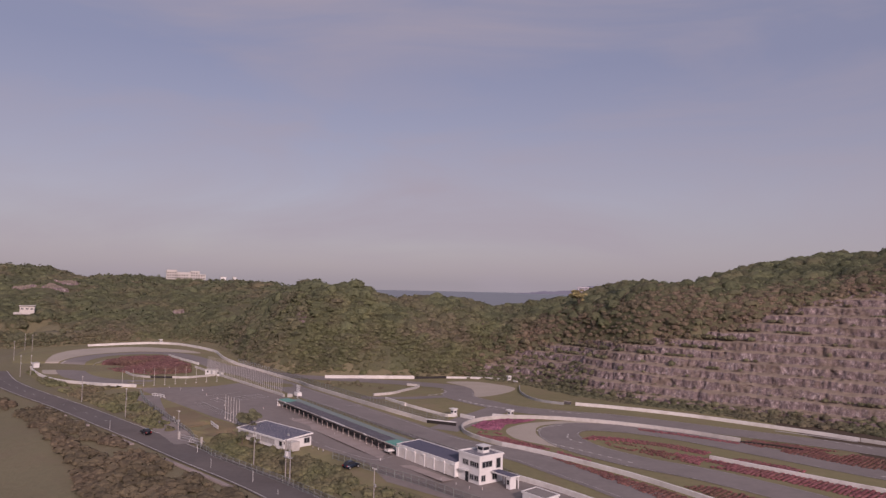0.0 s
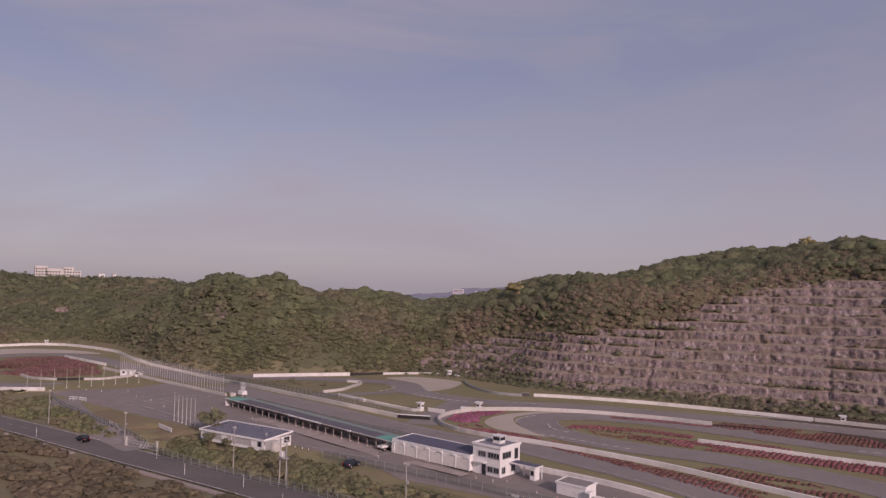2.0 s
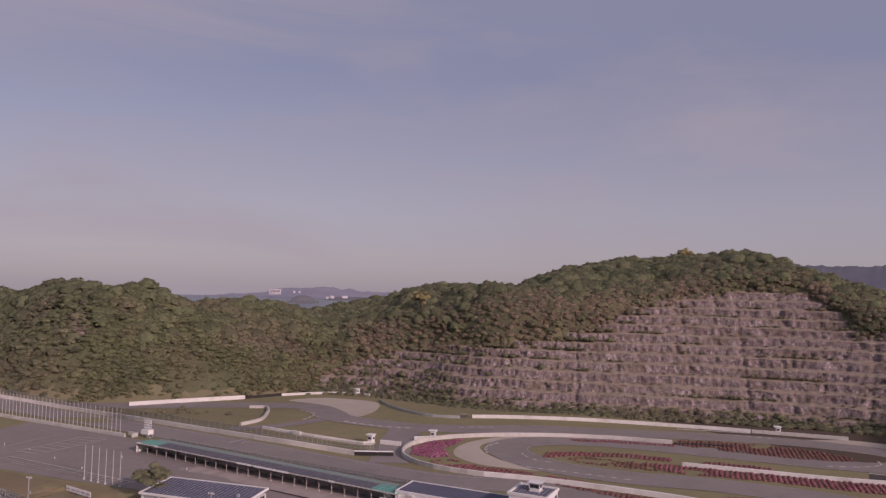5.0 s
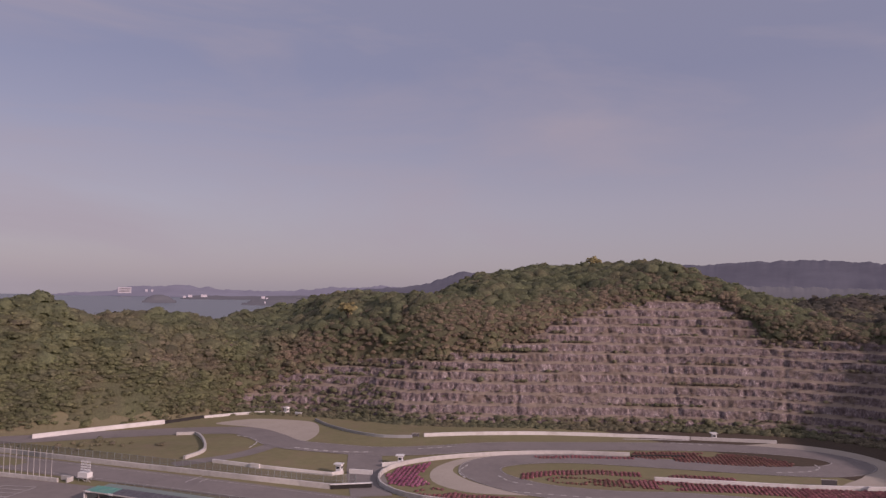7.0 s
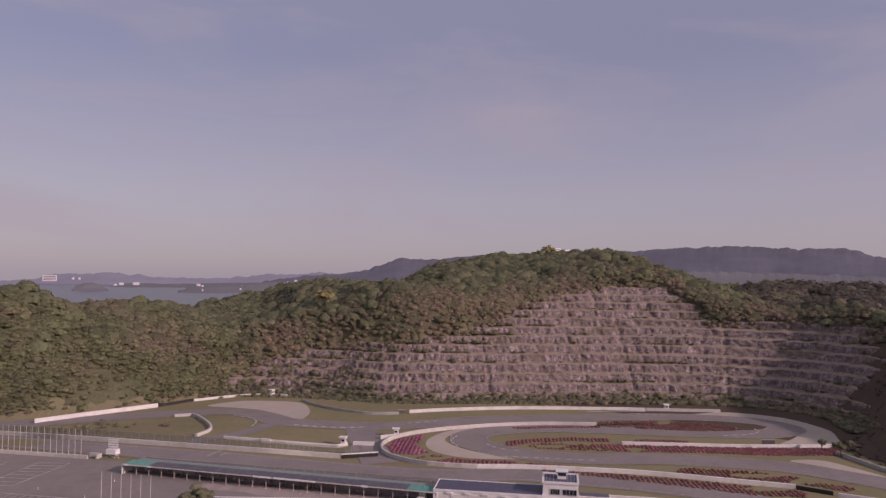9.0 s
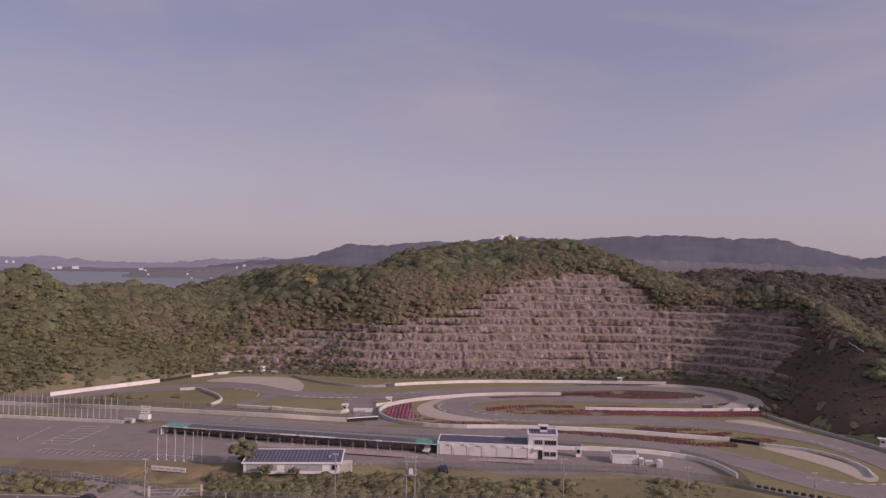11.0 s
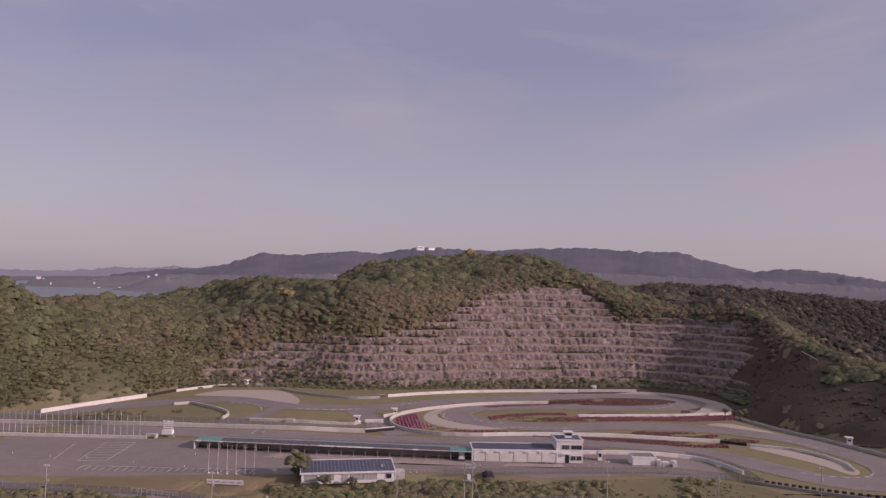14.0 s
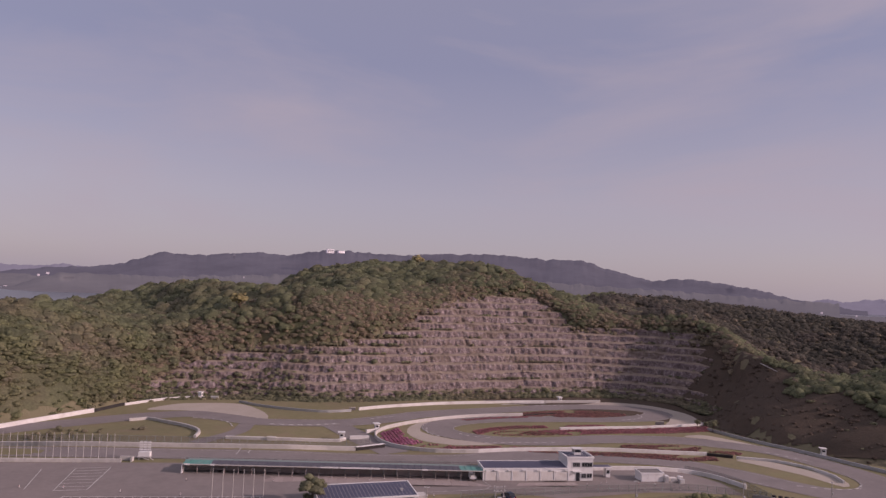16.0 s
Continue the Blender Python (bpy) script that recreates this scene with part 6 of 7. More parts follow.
# ---- poles along the road ----
def utility_pole(x, y, h=8.6, arms=True):
    e = thing("utility_pole", x, y, 0.0, -45, "tall concrete utility pole beside the coast road", "utility pole", "utility poles")
    part("shaft", rod(bmesh.new(), (0, 0, 0), (0, 0, h), 0.115, 0.075, 10), M_GREY_POLE, e)
    if arms:
        for z in (h - 0.35,):
            arm = bx("cross_arm", 0, 0, z, 1.2, 0.08, 0.08, M_STEEL, e)
            for s in (-0.5, -0.2, 0.2, 0.5):
                part("insulator", rod(bmesh.new(), (s, 0, z + 0.1), (s, 0, z + 0.3), 0.05), M_WHITE, arm)
    for k in range(4):
        bx("step", 0.16 * (1 if k % 2 else -1), 0, 2.2 + 0.9 * k, 0.26, 0.03, 0.03, M_STEEL, e)
    bx("cable_box", 0.25, 0, h * 0.62, 0.4, 0.3, 0.45, M_STEEL, e)
    return e


for x, y, h in ((*plan(-42.1, 161.9), 8.8), (-14, 126.6, 8.8), (-2, 107.5, 9.0), (17.4, 91.4, 7.6), (*plan(-68.8, 187.2), 7.6), (-91.6, 207, 8.5), (-117, 231, 8.5), (-169, 285, 8.5), (-168, 290.5, 8.0), (-221, 383, 8.5), (-228, 388, 8.5), (-205, 341, 8.5)):
    utility_pole(x, y, h)


def transformer_poles():
    e = thing("transformer_poles", *plan(-32.0, 150.9), 0.0, -45, "pair of utility poles carrying a grey transformer between them", "transformer")
    for x in (-0.85, 0.85):
        part("pole", rod(bmesh.new(), (x, 0, 0), (x, 0, 8.6), 0.125, 0.09, 10), M_GREY_POLE, e)
    bx("platform", 0, 0, 4.9, 2.3, 0.9, 0.14, M_STEEL, e)
    t = part("transformer", rod(bmesh.new(), (0, 0, 5.05), (0, 0, 6.2), 0.42, 0.42, 14), M_STEEL, e)
    for a in (0, 1.57, 3.14, 4.71):
        bx("cooling_fin", 0.46 * math.cos(a), 0.46 * math.sin(a), 5.2, 0.14, 0.14, 0.8, M_STEEL, t)
    bx("control_box", 0, -0.5, 5.3, 0.7, 0.3, 1.0, M_WHITE, e)
    for z in (8.2, 7.4):
        arm = bx("cross_arm", 0, 0, z, 2.6, 0.1, 0.1, M_STEEL, e)
        for s in (-1.1, -0.4, 0.4, 1.1):
            part("insulator", rod(bmesh.new(), (s, 0, z + 0.1), (s, 0, z + 0.32), 0.05), M_WHITE, arm)
    part("stay", rod(bmesh.new(), (0.85, 0, 7.0), (2.6, -1.2, 0), 0.03, 0.03, 5), M_STEEL, e)


transformer_poles()


# ---- entrance gate, signs ----
def gate():
    e = thing("sliding_gate", *plan(-64.3, 183.5), 0.05, -37, "white steel sliding gate at the circuit's entrance", "gate")
    fr = bmesh.new()
    for z in (0.15, 0.85, 1.5):
        rod(fr, (-4.6, 0, z), (4.6, 0, z), 0.06, 0.06, 6)
    part("gate_frame", fr, M_STEEL, e)
    for k in range(19):
        part("bar", rod(bmesh.new(), (-4.6 + 0.51 * k, 0, 0.15), (-4.6 + 0.51 * k, 0, 1.5), 0.025, 0.025, 5), M_STEEL, e)
    for k in range(3):
        part("brace", rod(bmesh.new(), (-0.4 + 1.0 * k, -0.05, 0.2), (0.5 + 1.0 * k, -0.05, 1.45), 0.05, 0.05, 5), M_WHITE, e)
    for x in (-4.9, 4.9):
        p = bx("gate_post", x, 0, 0, 0.4, 0.4, 2.0, M_CONCRETE, e)
        bx("cap", x, 0, 2.0, 0.5, 0.5, 0.12, M_CONCRETE, p)


def long_sign():
    e = thing("entrance_sign", *plan(-61.4, 192.5), 0.05, -58, "long low white sign of five panels on the grass bank", "sign")
    for k in range(5):
        p = bx("panel", -3.2 + 1.6 * k, 0, 0.35, 1.55, 0.1, 0.95, M_WHITE, e)
        bx("lettering_bar", -3.2 + 1.6 * k, -0.07, 0.7, 1.1, 0.03, 0.2, M_SLAB, p)
        part("leg", rod(bmesh.new(), (-3.2 + 1.6 * k, 0.1, 0), (-3.2 + 1.6 * k, 0.1, 0.5), 0.05), M_STEEL, e)


def road_sign(x, y, h):
    e = thing("road_sign", x, y, 0.05, -40, "small white road sign on a thin post", "road sign", "road signs")
    part("post", rod(bmesh.new(), (0, 0, 0), (0, 0, h), 0.04), M_WHITE, e)
    part("plate", rod(bmesh.new(), (0, -0.05, h - 0.1), (0, -0.08, h - 0.1), 0.2, 0.2, 14), M_STEEL, e)


gate()
long_sign()
for x, y, h in ((-40.5, 146.5, 2.4), (-33, 138, 1.0), (-89, 191, 2.4), (-52, 156, 2.2), (-60, 170, 2.0)):
    road_sign(x, y, h)


def lane_barrier(x, y, turn, mat=M_WHITE, r=0.06):
    e = thing("lane_barrier", x, y, 0.05, turn, "low tubular barrier standing on the asphalt", "barrier", "lane barriers")
    for z in (0.35, 0.95):
        part("rail", rod(bmesh.new(), (-1.6, 0, z), (1.6, 0, z), r, r, 6), mat, e)
    for k in range(4):
        part("upright", rod(bmesh.new(), (-1.6 + 1.067 * k, 0, 0), (-1.6 + 1.067 * k, 0, 1.0), r * 0.8, r * 0.8, 6), mat, e)
    part("stay", rod(bmesh.new(), (0, 0, 0.95), (0, -0.7, 0), r * 0.7, r * 0.7, 6), mat, e)


for x, y, turn in ((-96.2, 243.5, -20), (-93.0, 241.5, -45), (-75.5, 203.5, -62), (-73.6, 200.0, -62), (-71.8, 196.6, -58)):
    lane_barrier(x, y, turn)
for x, y in ((7.3, 130.7), (13.6, 124.6)):
    lane_barrier(*plan(x, y), -48, M_GREY_POLE, 0.035)


# ---- vehicles ----
M_CARBLACK = material("black_car_paint", 0.2, 0.3, 0.6)[0]
M_CARBLACK.node_tree.nodes["Principled BSDF"].inputs["Base Color"].default_value = (0.012, 0.012, 0.016, 1)
M_CARNAVY = material("dark_blue_car_paint", 0.25, 0.3, 0.6)[0]
M_CARNAVY.node_tree.nodes["Principled BSDF"].inputs["Base Color"].default_value = (0.02, 0.03, 0.05, 1)
M_LAMP = surface("clear_lamp_glass", (0.6, 0.6, 0.62), (0.75, 0.75, 0.76), 2.0, 8.0, 0.15)
M_REDLAMP = surface("red_lamp_glass", (0.25, 0.015, 0.015), (0.35, 0.02, 0.02), 2.0, 8.0, 0.2)


def car(x, y, turn, paint, label):
    """A small hatchback: shaped body, glasshouse, wheels, lamps, mirrors."""
    e = thing("car", x, y, 0.1, turn, label, "car")
    side = [(-1.95, 0.35), (-1.98, 0.75), (-1.85, 0.98), (-1.5, 1.02), (0.75, 0.98), (1.55, 0.82), (1.95, 0.7), (2.0, 0.4), (1.9, 0.26), (-1.85, 0.26)]
    glass = [(-1.72, 1.0), (-1.45, 1.42), (-1.1, 1.54), (0.0, 1.52), (0.35, 1.42), (0.95, 0.97)]

    def extrude(poly, w, inset=0.0):
        bm = bmesh.new()
        l = [bm.verts.new((a, -w, b)) for a, b in poly]
        r = [bm.verts.new((a, w, b)) for a, b in poly]
        bm.faces.new(l), bm.faces.new(r[::-1])
        for i in range(len(poly)):
            j = (i + 1) % len(poly)
            bm.faces.new((l[j], l[i], r[i], r[j]))
        for v in bm.verts:
            if inset and v.co.z > 1.2:
                v.co.y *= 1 - inset
        bmesh.ops.bevel(bm, geom=bm.edges[:], offset=0.05, segments=2, affect="EDGES")
        return bm

    part("body", extrude(side, 0.84), paint, e, smooth=True)
    part("glasshouse", extrude(glass, 0.74, 0.14), M_GLASS, e)
    part("roof", box(bmesh.new(), -0.55, 0, 1.5, 1.25, 1.18, 0.07, 0, 0.02), paint, e)
    for ax in (-1.25, 1.25):
        for sy in (-1, 1):
            t = part("wheel", rod(bmesh.new(), (ax, sy * 0.66, 0.31), (ax, sy * 0.86, 0.31), 0.31, 0.31, 16), M_BLACK, e)
            part("rim", rod(bmesh.new(), (ax, sy * 0.86, 0.31), (ax, sy * 0.885, 0.31), 0.19, 0.17, 10), M_STEEL, t)
    for sy in (-1, 1):
        bx("headlight", 1.93, sy * 0.6, 0.56, 0.14, 0.34, 0.16, M_LAMP, e)
        bx("tail_light", -1.95, sy * 0.66, 0.65, 0.1, 0.22, 0.3, M_REDLAMP, e)
        bx("mirror", 0.7, sy * 0.92, 0.95, 0.14, 0.16, 0.13, paint, e)
    bx("bumper", 1.96, 0, 0.3, 0.12, 1.5, 0.2, paint, e)
    bx("number_plate", 2.03, 0, 0.4, 0.02, 0.33, 0.16, M_WHITE, e)


car(-78.5, 187, 134, M_CARBLACK, "black hatchback on the coast road near the gate")
car(*plan(-19.0, 154.4), 52, M_CARNAVY, "dark blue hatchback parked at the paddock's edge")


def truck():
    e = thing("small_truck", *P(-144.2, 89.2), 0.1, ALONG + 90, "small white flatbed truck parked beside the pit canopy", "truck")
    part("cab", box(bmesh.new(), 1.1, 0, 0.35, 1.2, 1.45, 1.5, 0, 0.08), M_WHITE, e)
    bx("windscreen", 1.69, 0, 1.1, 0.06, 1.2, 0.55, M_GLASS, e)
    for sy in (-1, 1):
        bx("side_window", 1.2, sy * 0.72, 1.1, 0.7, 0.05, 0.5, M_GLASS, e)
        bx("headlight", 1.72, sy * 0.5, 0.6, 0.06, 0.22, 0.16, M_LAMP, e)
    bed = bx("bed", -0.7, 0, 0.55, 2.2, 1.5, 0.12, M_STEEL, e)
    for sy in (-1, 1):
        bx("side_board", -0.7, sy * 0.73, 0.67, 2.2, 0.05, 0.32, M_WHITE, bed)
    bx("tail_board", -1.78, 0, 0.67, 0.05, 1.4, 0.32, M_WHITE, bed)
    bx("load", -0.8, 0, 0.68, 1.2, 1.0, 0.4, M_CREAM, e)
    for ax in (-1.1, 1.1):
        for sy in (-1, 1):
            t = part("wheel", rod(bmesh.new(), (ax, sy * 0.58, 0.28), (ax, sy * 0.74, 0.28), 0.28, 0.28, 14), M_BLACK, e)
            part("rim", rod(bmesh.new(), (ax, sy * 0.74, 0.28), (ax, sy * 0.76, 0.28), 0.16, 0.15, 10), M_STEEL, t)


truck()


# ---- bollards, tyre stacks ----
def bollard():
    e = thing("bollard", 0, 0, 0, 0, "short white plastic bollard standing on the asphalt", "bollard", "bollards on the paddock")
    part("post", rod(bmesh.new(), (0, 0, 0.06), (0, 0, 0.55), 0.08, 0.06, 10), M_WHITE, e)
    part("base", rod(bmesh.new(), (0, 0, 0), (0, 0, 0.07), 0.17, 0.16, 12), M_BLACK, e)
    part("band", rod(bmesh.new(), (0, 0, 0.34), (0, 0, 0.42), 0.082, 0.08, 10), M_REDLAMP, e)
    return e


first = bollard()
first.matrix_basis = pose(4.2, 144.4, 0.055)
for x, y in ((6.8, 141.8), (9.3, 141.2), (1.2, 147), (-29, 172.5), (-27.6, 171.2), (-26.5, 170), (-12, 162), (-60, 214), (-66, 226), (-72, 238), (-78, 246), (-83, 256), (-92, 258), (-98, 262), (-52, 222), (-40, 206), (-26, 188), (12.5, 134), (15, 130.5)):
    copy_thing(first, pose(x, y, 0.055))


def tyre_stack(n=4):
    e = thing("tyre_stack", 0, 0, 0, 0, "square stack of old black tyres bolted together", "tyre stack", "tyre stacks along the guard wall")
    for k in range(n):
        bm = bmesh.new()
        bmesh.ops.create_cone(bm, cap_ends=True, segments=12, radius1=0.5, radius2=0.5, depth=0.2, matrix=Matrix.Translation((0, 0, 0.13 + 0.24 * k)))
        bmesh.ops.bevel(bm, geom=[q for q in bm.edges if abs(q.verts[0].co.z - q.verts[1].co.z) < 0.01], offset=0.05, segments=1, affect="EDGES")
        part("tyre", bm, M_BLACK, e)
    return e


first = tyre_stack()
guard = spline([(22.6, 103.5), (23.5, 98), (25.2, 91), (27.6, 82), (31, 72), (35, 62)], 1.35)
first.matrix_basis = pose(guard[0][0], guard[0][1], 0.06)
for x, y in guard[1:]:
    copy_thing(first, pose(x, y, 0.06))
wall("guard_wall_south", [(21.0, 108), (21.5, 103.5), (22.2, 98), (23.8, 91), (26, 82), (29.4, 72), (33, 62)], 0.8, 0.35, M_SLABGREY, "pale concrete guard wall below the track")


def hoarding(x, y, turn, w, h, label):
    e = thing("hoarding", x, y, 0.05, turn, label, "hoarding")
    bx("board", 0, 0, 0.15, w, 0.15, h, M_DARK, e)
    for s in (-1, 1):
        bx("leg", s * w * 0.4, 0.14, 0, 0.12, 0.12, h, M_STEEL, e)
    bx("frame", 0, -0.02, h + 0.15, w + 0.1, 0.2, 0.1, M_CONCRETE, e)


hoarding(95.5, 145.5, -46, 3.4, 1.5, "dark hoarding standing on the barrier line")
hoarding(45.5, 244.6, -25, 2.4, 0.9, "dark tyre bundle board by the quarry barrier")
cap_line = [P(-172, 116.9), P(-168, 119.2), P(-164, 121.6)]
wall("wall_cap", cap_line, 0.16, 0.7, M_WHITE, "white cap on the dark wall end", z=1.02, smooth=False)


def booth(x, y, turn, w, d, h, label):
    e = thing("booth", x, y, 0.05, turn, label, "booth", "booths")
    bx("body", 0, 0, 0, w, d, h, M_WHITE, e)
    bx("roof", 0, 0, h, w + 0.5, d + 0.5, 0.15, M_CONCRETE, e)
    bx("door", w * 0.2, -d / 2 - 0.03, 0, 0.8, 0.06, 1.9, M_STEEL, e)
    bx("pane", -w * 0.22, -d / 2 - 0.03, 1.0, 0.8, 0.06, 0.7, M_GLASS, e)


booth(-179, 313, -40, 3.0, 2.2, 2.3, "small white booth at the end of the loop barrier")
booth(-94, 300, -20, 4.5, 2.4, 2.1, "low white store beside the infield poles")
booth(-89, 296.5, -20, 2.0, 1.6, 1.5, "small white box store beside the infield poles")

# ---- azalea beds ----
def bed(outline, mat, label, turn=-46.0, row=1.08, gap=0.5, size=0.5, holes=0.0, forms=None):
    """Clipped bushes in slanting rows inside an outline."""
    p = np.array(outline, float)
    c = p.mean(0)
    r = np.abs(p - c).max() * 1.6
    a, b = np.meshgrid(np.arange(-r, r, row), np.arange(-r, r, gap))
    a, b = a.ravel() + RNG.normal(0, 0.07, a.size), b.ravel() + RNG.normal(0, 0.1, a.size)
    t = radians(turn)
    x, y = c[0] + a * math.cos(t) - b * math.sin(t), c[1] + a * math.sin(t) + b * math.cos(t)
    ok = inside(outline, x, y) & (RNG.random(len(x)) > holes)
    if holes:
        ok &= waves(x, y, 0.25, 0.1) > -0.72
    x, y = x[ok], y[ok]
    s = size * RNG.uniform(0.75, 1.2, len(x))
    scatter("azalea_bed", forms or BUSHES, np.stack([x, y, 0.05 + s * (0.12 if forms else 0.25)], -1), s, RNG.uniform(0.75, 1.0, len(x)), mat, label, "azalea bed")


bed([(10.5, 204), (14, 211), (21, 215.5), (31, 215.3), (26, 211.5), (20, 206), (18, 199), (14, 199)], M_PINK, "rows of bright pink azalea bushes inside the hairpin wall")
bed([(10.5, 196), (13.5, 187.5), (19, 181.5), (27, 174), (35, 164.5), (36, 167), (27, 180), (20, 187.5), (17, 196)], M_RED, "rows of dark pink azalea bushes along the hairpin wall", holes=0.1)
bed([(38, 190.5), (42, 194), (49, 193), (60, 187), (68, 178), (65, 176), (57, 184), (48, 189)], M_RED, "rows of dull red azalea bushes between two tracks", holes=0.05)
bed([(40, 187), (48, 187), (58, 178), (58, 168)], M_RUST, "patchy dull red azaleas in rough grass", holes=0.5)
bed([(58, 178), (65, 171), (74, 162), (88, 148), (104, 134.5), (107, 131), (98, 129.5), (86, 139), (72, 155), (58, 168)], M_RED, "broad band of dull red azalea rows below the middle wall", holes=0.04)
bed([(70, 172), (74, 172.5), (84, 162), (80, 161)], M_RED, "short rows of dull red azaleas above the middle wall")
bed([(80, 191), (86, 194), (99, 185.5), (110, 173), (112, 162), (107, 160.5), (98, 167), (88, 179)], M_RUST, "field of faded reddish azalea rows inside the loop", holes=0.1)
bed([(58, 205.5), (68, 200), (80, 190), (79, 188.5), (67, 198), (57, 203.5)], M_RED, "narrow azalea row under the loop wall")
bed([(27, 169.5), (36, 158.5), (44, 147), (52, 133.5), (58.5, 122.5), (55, 119.5), (48, 127), (40, 144), (33, 158)], M_RUST, "rusty brown azalea rows along the pit straight wall", holes=0.06)
bed([(50, 148), (56, 148), (66, 136), (69, 127), (63, 127), (56, 137)], M_RUST, "sparse rusty azalea rows on the grass island", holes=0.25)
bed([(64, 125), (68, 122), (70, 115), (66, 116)], M_RUST, "sparse rusty azalea rows on the grass island", holes=0.2)
bed([(-150, 315), (-163, 344), (-163, 364), (-154, 374), (-142, 371), (-118, 337), (-106, 306), (-120, 300), (-136, 306)], M_INFIELD, "low reddish azaleas filling the looped track's infield", row=1.5, gap=1.3, size=1.2, holes=0.03, forms=LOW)

# ---- roadside shrubs ----
def shrubbery(outline, spacing, lo, hi, mat, label, density=1.0, thresh=-0.6, forms=None):
    p = np.array(outline, float)
    x, y = jitter(*np.sort(p[:, 0])[[0, -1]], *np.sort(p[:, 1])[[0, -1]], spacing)
    ok = inside(outline, x, y) & (RNG.random(len(x)) < density) & (waves(x, y, 0.16, 0.07) + RNG.normal(0, 0.25, len(x)) > thresh)
    x, y = x[ok], y[ok]
    s = RNG.uniform(lo, hi, len(x))
    scatter("roadside_shrubs", forms or BUSHES + CROWNS[:2], np.stack([x, y, land(x, y, ROAD) + s * (0.22 if forms else 0.45)], -1), s, RNG.uniform(0.8, 1.2, len(x)), mat, label, "shrubs")


G1 = "dense olive shrubs on the bank above the coast road"
shrubbery([(-61, 176), (-46, 161.5), (-32, 147), (-20, 135), (-14, 142), (-22, 156), (-36, 168), (-48, 180), (-57, 186)], 1.25, 0.6, 1.7, M_BANK, G1, forms=LOW + BUSHES[:2])
BANK = [(-20, 135), (-4, 117), (6, 104), (14, 98), (19, 103), (14, 120), (2, 131), (-10, 143)]
tagged(patch("bank_grass", BANK, 0.075, M_BANKGRASS, step=3), "rough olive grass bank below the paddock", "grass bank", kind="structure")
shrubbery(BANK, 3.0, 0.8, 1.8, M_BANK, G1, 0.7, 0.15, LOW + BUSHES)
shrubbery(BANK, 1.1, 0.3, 0.6, M_BANK, "rough olive grass tufts on the bank above the road", 0.5, -0.3, LOW)
shrubbery([(-71, 187), (-86, 202), (-110, 226), (-150, 268), (-176, 302), (-160, 286), (-140, 266), (-112, 258), (-96, 230), (-84, 212), (-76, 198)], 1.6, 0.6, 1.7, M_BANK, G1, 0.9, -0.45, LOW + BUSHES[:2])
G2 = "brownish wind-bent scrub between the road and the beach"
shrubbery([(-124, 219), (-96, 192), (-62, 158), (-34, 130), (-6, 94), (14, 62), (-6, 50), (-34, 88), (-60, 120), (-80, 156), (-106, 190), (-128, 212)], 1.5, 0.7, 2.0, M_DRYSHRUB, G2, 0.95, -0.7, LOW + BUSHES[:2])
shrubbery([(-260, 350), (-205, 300), (-150, 240), (-128, 218), (-136, 212), (-166, 240), (-215, 290), (-270, 338)], 2.2, 0.7, 1.8, M_DRYSHRUB, G2, 0.9, -0.3, LOW + BUSHES[:1])
shrubbery([(-30, 262), (-14, 281), (-20, 289), (-40, 293), (-62, 300), (-52, 288), (-40, 270)], 2.6, 0.4, 1.1, M_SHRUB, "scattered low shrubs on the rough grass behind the straight", 0.8, 0.1)

# ---- beach and sea wall ----
def shore_band(name, offs, a, b, mat, label, lift=0.06):
    line = spline(ROAD, 5.0)
    n = normals_of(line)
    i, j = [int(np.argmin(np.abs(line[:, 1] - q))) for q in (a, b)]
    line, n = line[i:j], n[i:j]
    cols = np.stack([line - n * o for o in offs], 1)
    z = land(cols[..., 0], cols[..., 1], ROAD) + lift
    v = np.concatenate([cols, z[..., None]], -1)
    k = np.arange(v.shape[0] * v.shape[1]).reshape(v.shape[:2])
    f = np.stack([k[:-1, :-1], k[1:, :-1], k[1:, 1:], k[:-1, 1:]], -1).reshape(-1, 4)
    return tagged(quads(name, v.reshape(-1, 3), f, mat), label, "beach", kind="structure")


shore_band("beach", np.arange(15, 48, 2.0), 420, -250, M_SAND, "pale wet sand of the beach below the road")
for k, (a, b) in enumerate(((226, 207), (204, 196), (188, 178), (168, 142), (132, 108))):
    line = spline(ROAD, 3.0)
    i, j = [int(np.argmin(np.abs(line[:, 1] - q))) for q in (a, b)]
    n = normals_of(line)
    wall("sea_wall", (line - n * 6.2)[i:j], 0.4, 1.0, M_SLAB, "low pale concrete retaining strip beside the road", smooth=False)


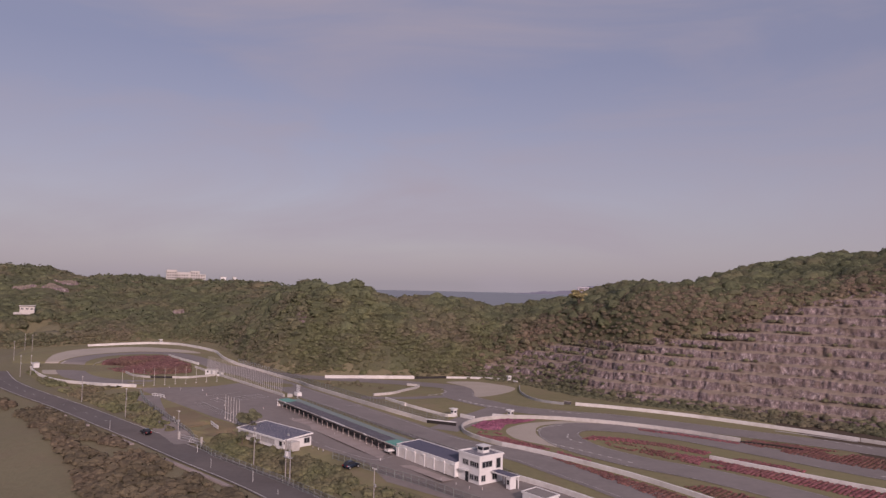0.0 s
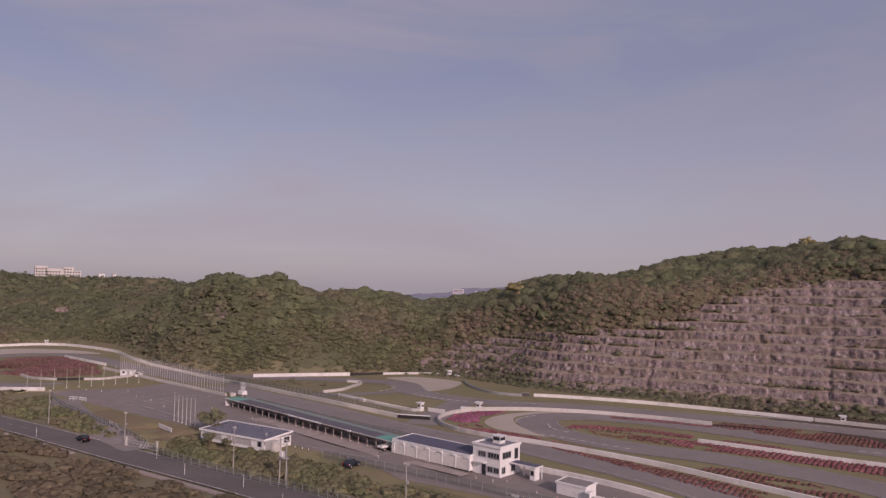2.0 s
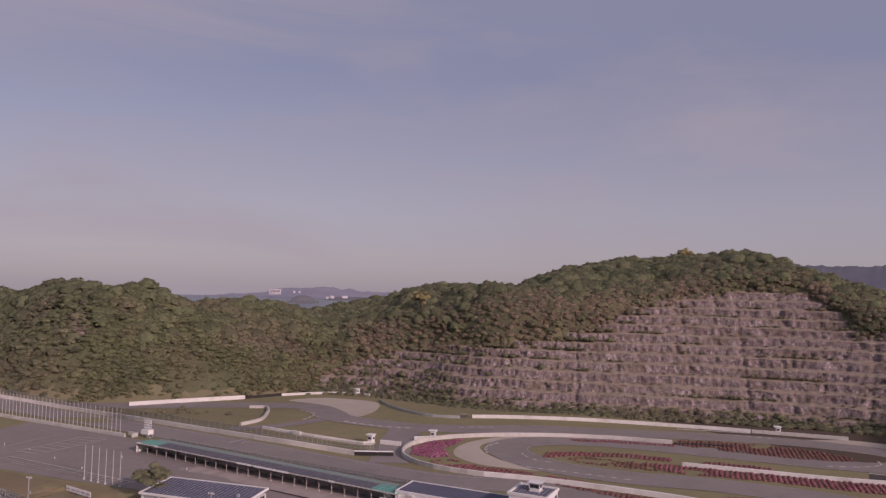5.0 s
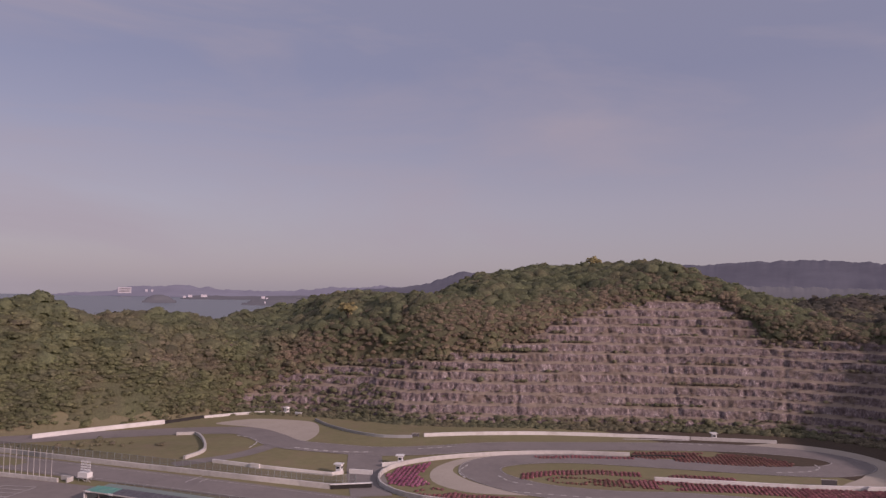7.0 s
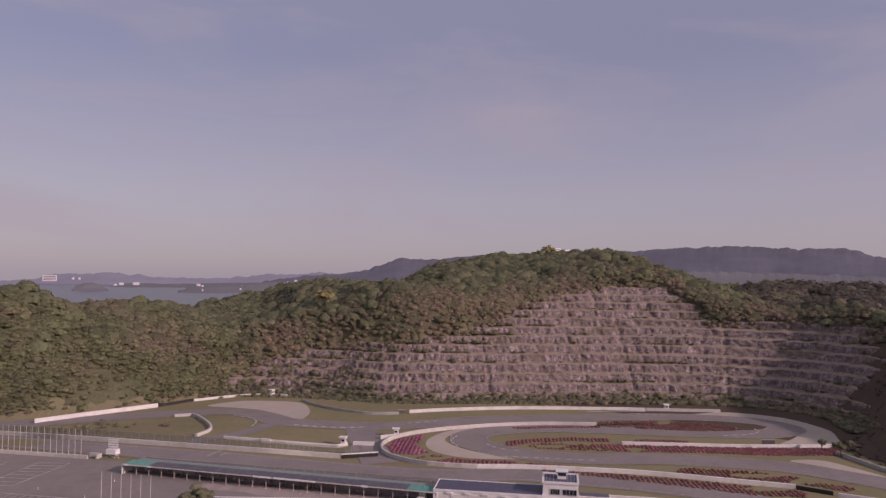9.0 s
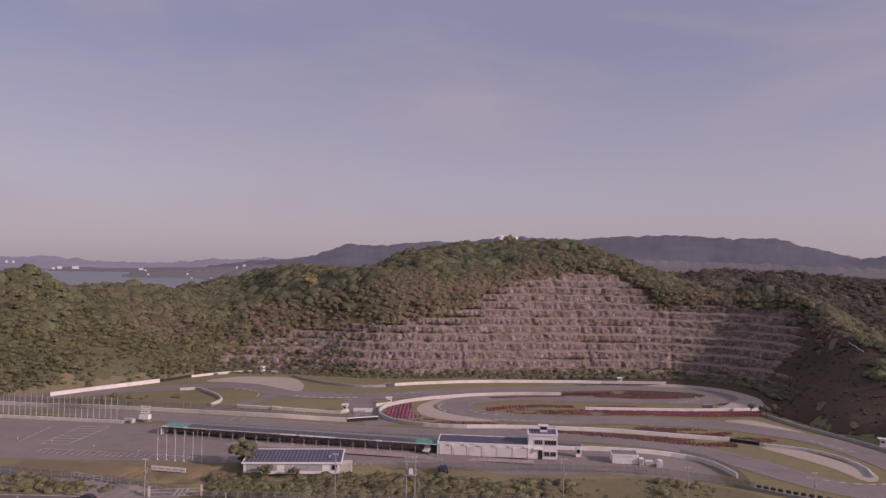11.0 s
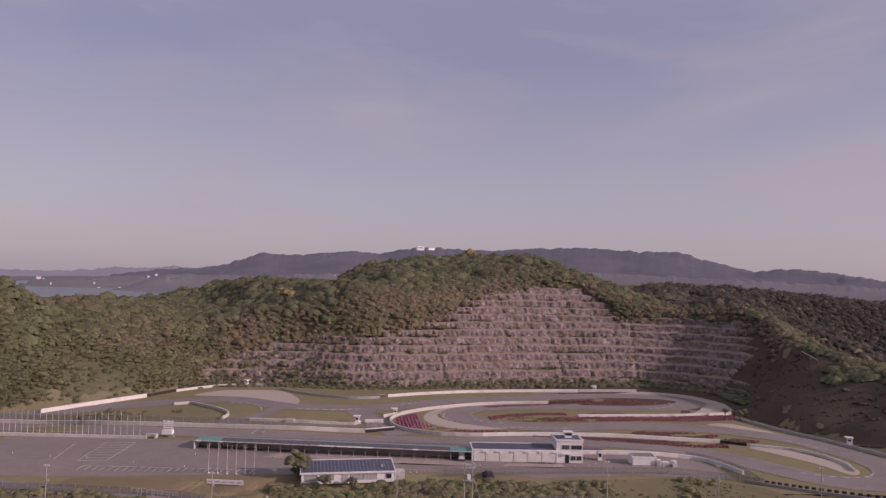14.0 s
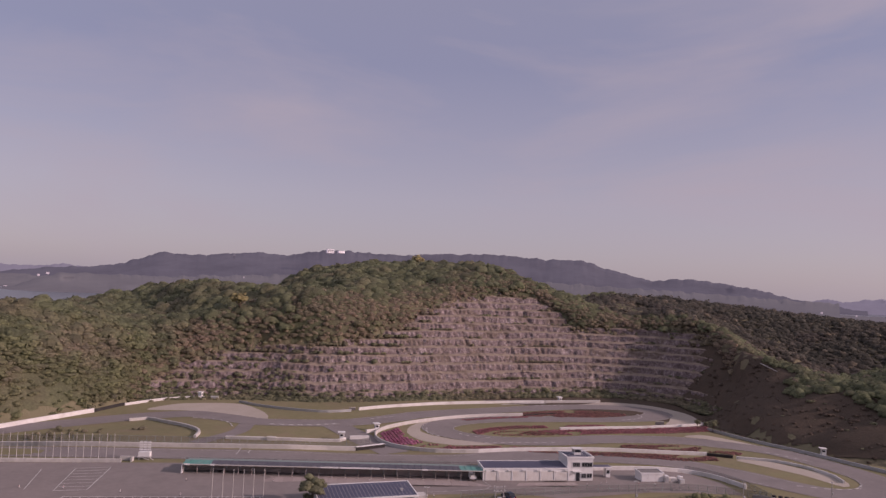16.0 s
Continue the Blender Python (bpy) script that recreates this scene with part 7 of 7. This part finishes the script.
# ---- single trees ----
def tree(x, y, z, h, r, mat, label, seed, name="tree", low=0.6):
    """A tapered trunk with limbs and a ragged crown of many leaf clumps."""
    g = np.random.default_rng(seed)
    e = thing(name, x, y, z, 0, label, "tree")
    bm = bmesh.new()
    rod(bm, (0, 0, 0), (0.1, 0.05, h * 0.55), 0.045 * h, 0.025 * h, 9)
    ends = []
    for k in range(7):
        a, q = k * 0.9 + g.uniform(-0.3, 0.3), g.uniform(0.45, 0.85) * r
        end = (q * math.cos(a), q * math.sin(a), h * g.uniform(0.55, 0.85))
        rod(bm, (0.08, 0.04, h * g.uniform(0.3, 0.5)), end, 0.018 * h, 0.008 * h, 6)
        ends.append(end)
    part("trunk", bm, M_BARK, e)
    v, f, ns, base = [], [], [], 0
    for k in range(30):
        src = ends[k % 7] if k < 14 else (g.normal(0, 0.35) * r, g.normal(0, 0.35) * r, h * g.uniform(low, 0.92))
        s = r * g.uniform(0.26, 0.46)
        cv, cf, fc = CROWNS[k % 8] if k % 2 else BUSHES[k % 4]
        v.append(cv * s + np.array(src) + g.normal(0, 0.12 * r, 3))
        f.append(cf + base)
        ns.append(fc)
        base += len(cv)
    quads("crown", np.concatenate(v), np.concatenate(f), mat, e, np.concatenate(ns))
    return e


tree(-48.3, 187.5, 0.0, 5.8, 3.0, M_SHRUB, "round dark-green tree beside the office", 3, low=0.25)
tree(-48.6, 176.5, 0.0, 3.0, 1.4, M_SHRUB, "small round tree in front of the office", 4, low=0.3)
tree(-44.5, 172.5, 0.0, 2.6, 1.1, M_SHRUB, "small round tree in front of the office", 5)
tree(206, 314, float(land(np.array(206.0), np.array(314.0))) - 2.3, 7.2, 3.8, M_YELLOW, "tree in yellow blossom on the hilltop", 6, "blossom_tree")
tree(60.8, 315.6, float(land(np.array(60.8), np.array(315.6))), 9.5, 3.6, M_YELLOW, "tree in yellow blossom among the woods", 7, "blossom_tree")
tree(-43, 352, float(land(np.array(-43.0), np.array(352.0))) - 2.4, 4.4, 3.0, M_WOODS, "tall round tree standing above the wooded ridge", 8)
for k, (x, y) in enumerate(((103, 131), (106, 128.5), (100.5, 133.5), (98, 128))):
    tree(x, y, 0.0, 2.6 + 0.4 * k, 1.2, M_SHRUB, "small light-green tree at the barrier's end", 20 + k)


# ---- lay the level plan on the slopes ----
def settle_mesh(me, shift=(0.0, 0.0, 0.0), origin=(0.0, 0.0, 0.0)):
    """Drapes a mesh; shift is where its own zero lies on the plan, origin where that will lie."""
    n = len(me.vertices)
    co = np.empty(3 * n, np.float32)
    me.vertices.foreach_get("co", co)
    co = co.reshape(-1, 3).astype(float) + shift
    if co[:, 2].max() < 0.13:
        co[:, 2] *= 1.8  # sheets of ground lie clear of one another
    x, y, h = settle(co[:, 0], co[:, 1])
    co = np.stack([x, y, co[:, 2] + h], -1) - origin
    me.vertices.foreach_set("co", co.astype(np.float32).ravel())
    me.update()


bpy.context.view_layer.update()
for ob in [q for q in scene.objects if q not in SETTING and q.parent is None and q.type in ("MESH", "EMPTY")]:
    if ob.type == "MESH":
        settle_mesh(ob.data)
        continue
    x0, y0, z0 = ob.location
    if z0 > 5:
        continue
    x, y, h = (float(q) for q in settle(x0, y0))
    base = (x, y, h + max(z0 + 0.03, 0.09))
    if ob.name.split(".")[0] in ("catch_fence", "roadside_fence", "paddock_fence", "pit_exit_fence", "pit_wall_fence", "entry_fence", "kerb"):
        for part_ in ob.children:
            if part_.name.split(".")[0] in ("post", "kerb_stone"):
                a, b, g = (float(q) for q in settle(x0 + part_.location.x, y0 + part_.location.y))
                part_.location = (a - x, b - y, g - h)
            else:
                settle_mesh(part_.data, (x0, y0, z0), (x, y, base[2] - z0))
    ob.location = base
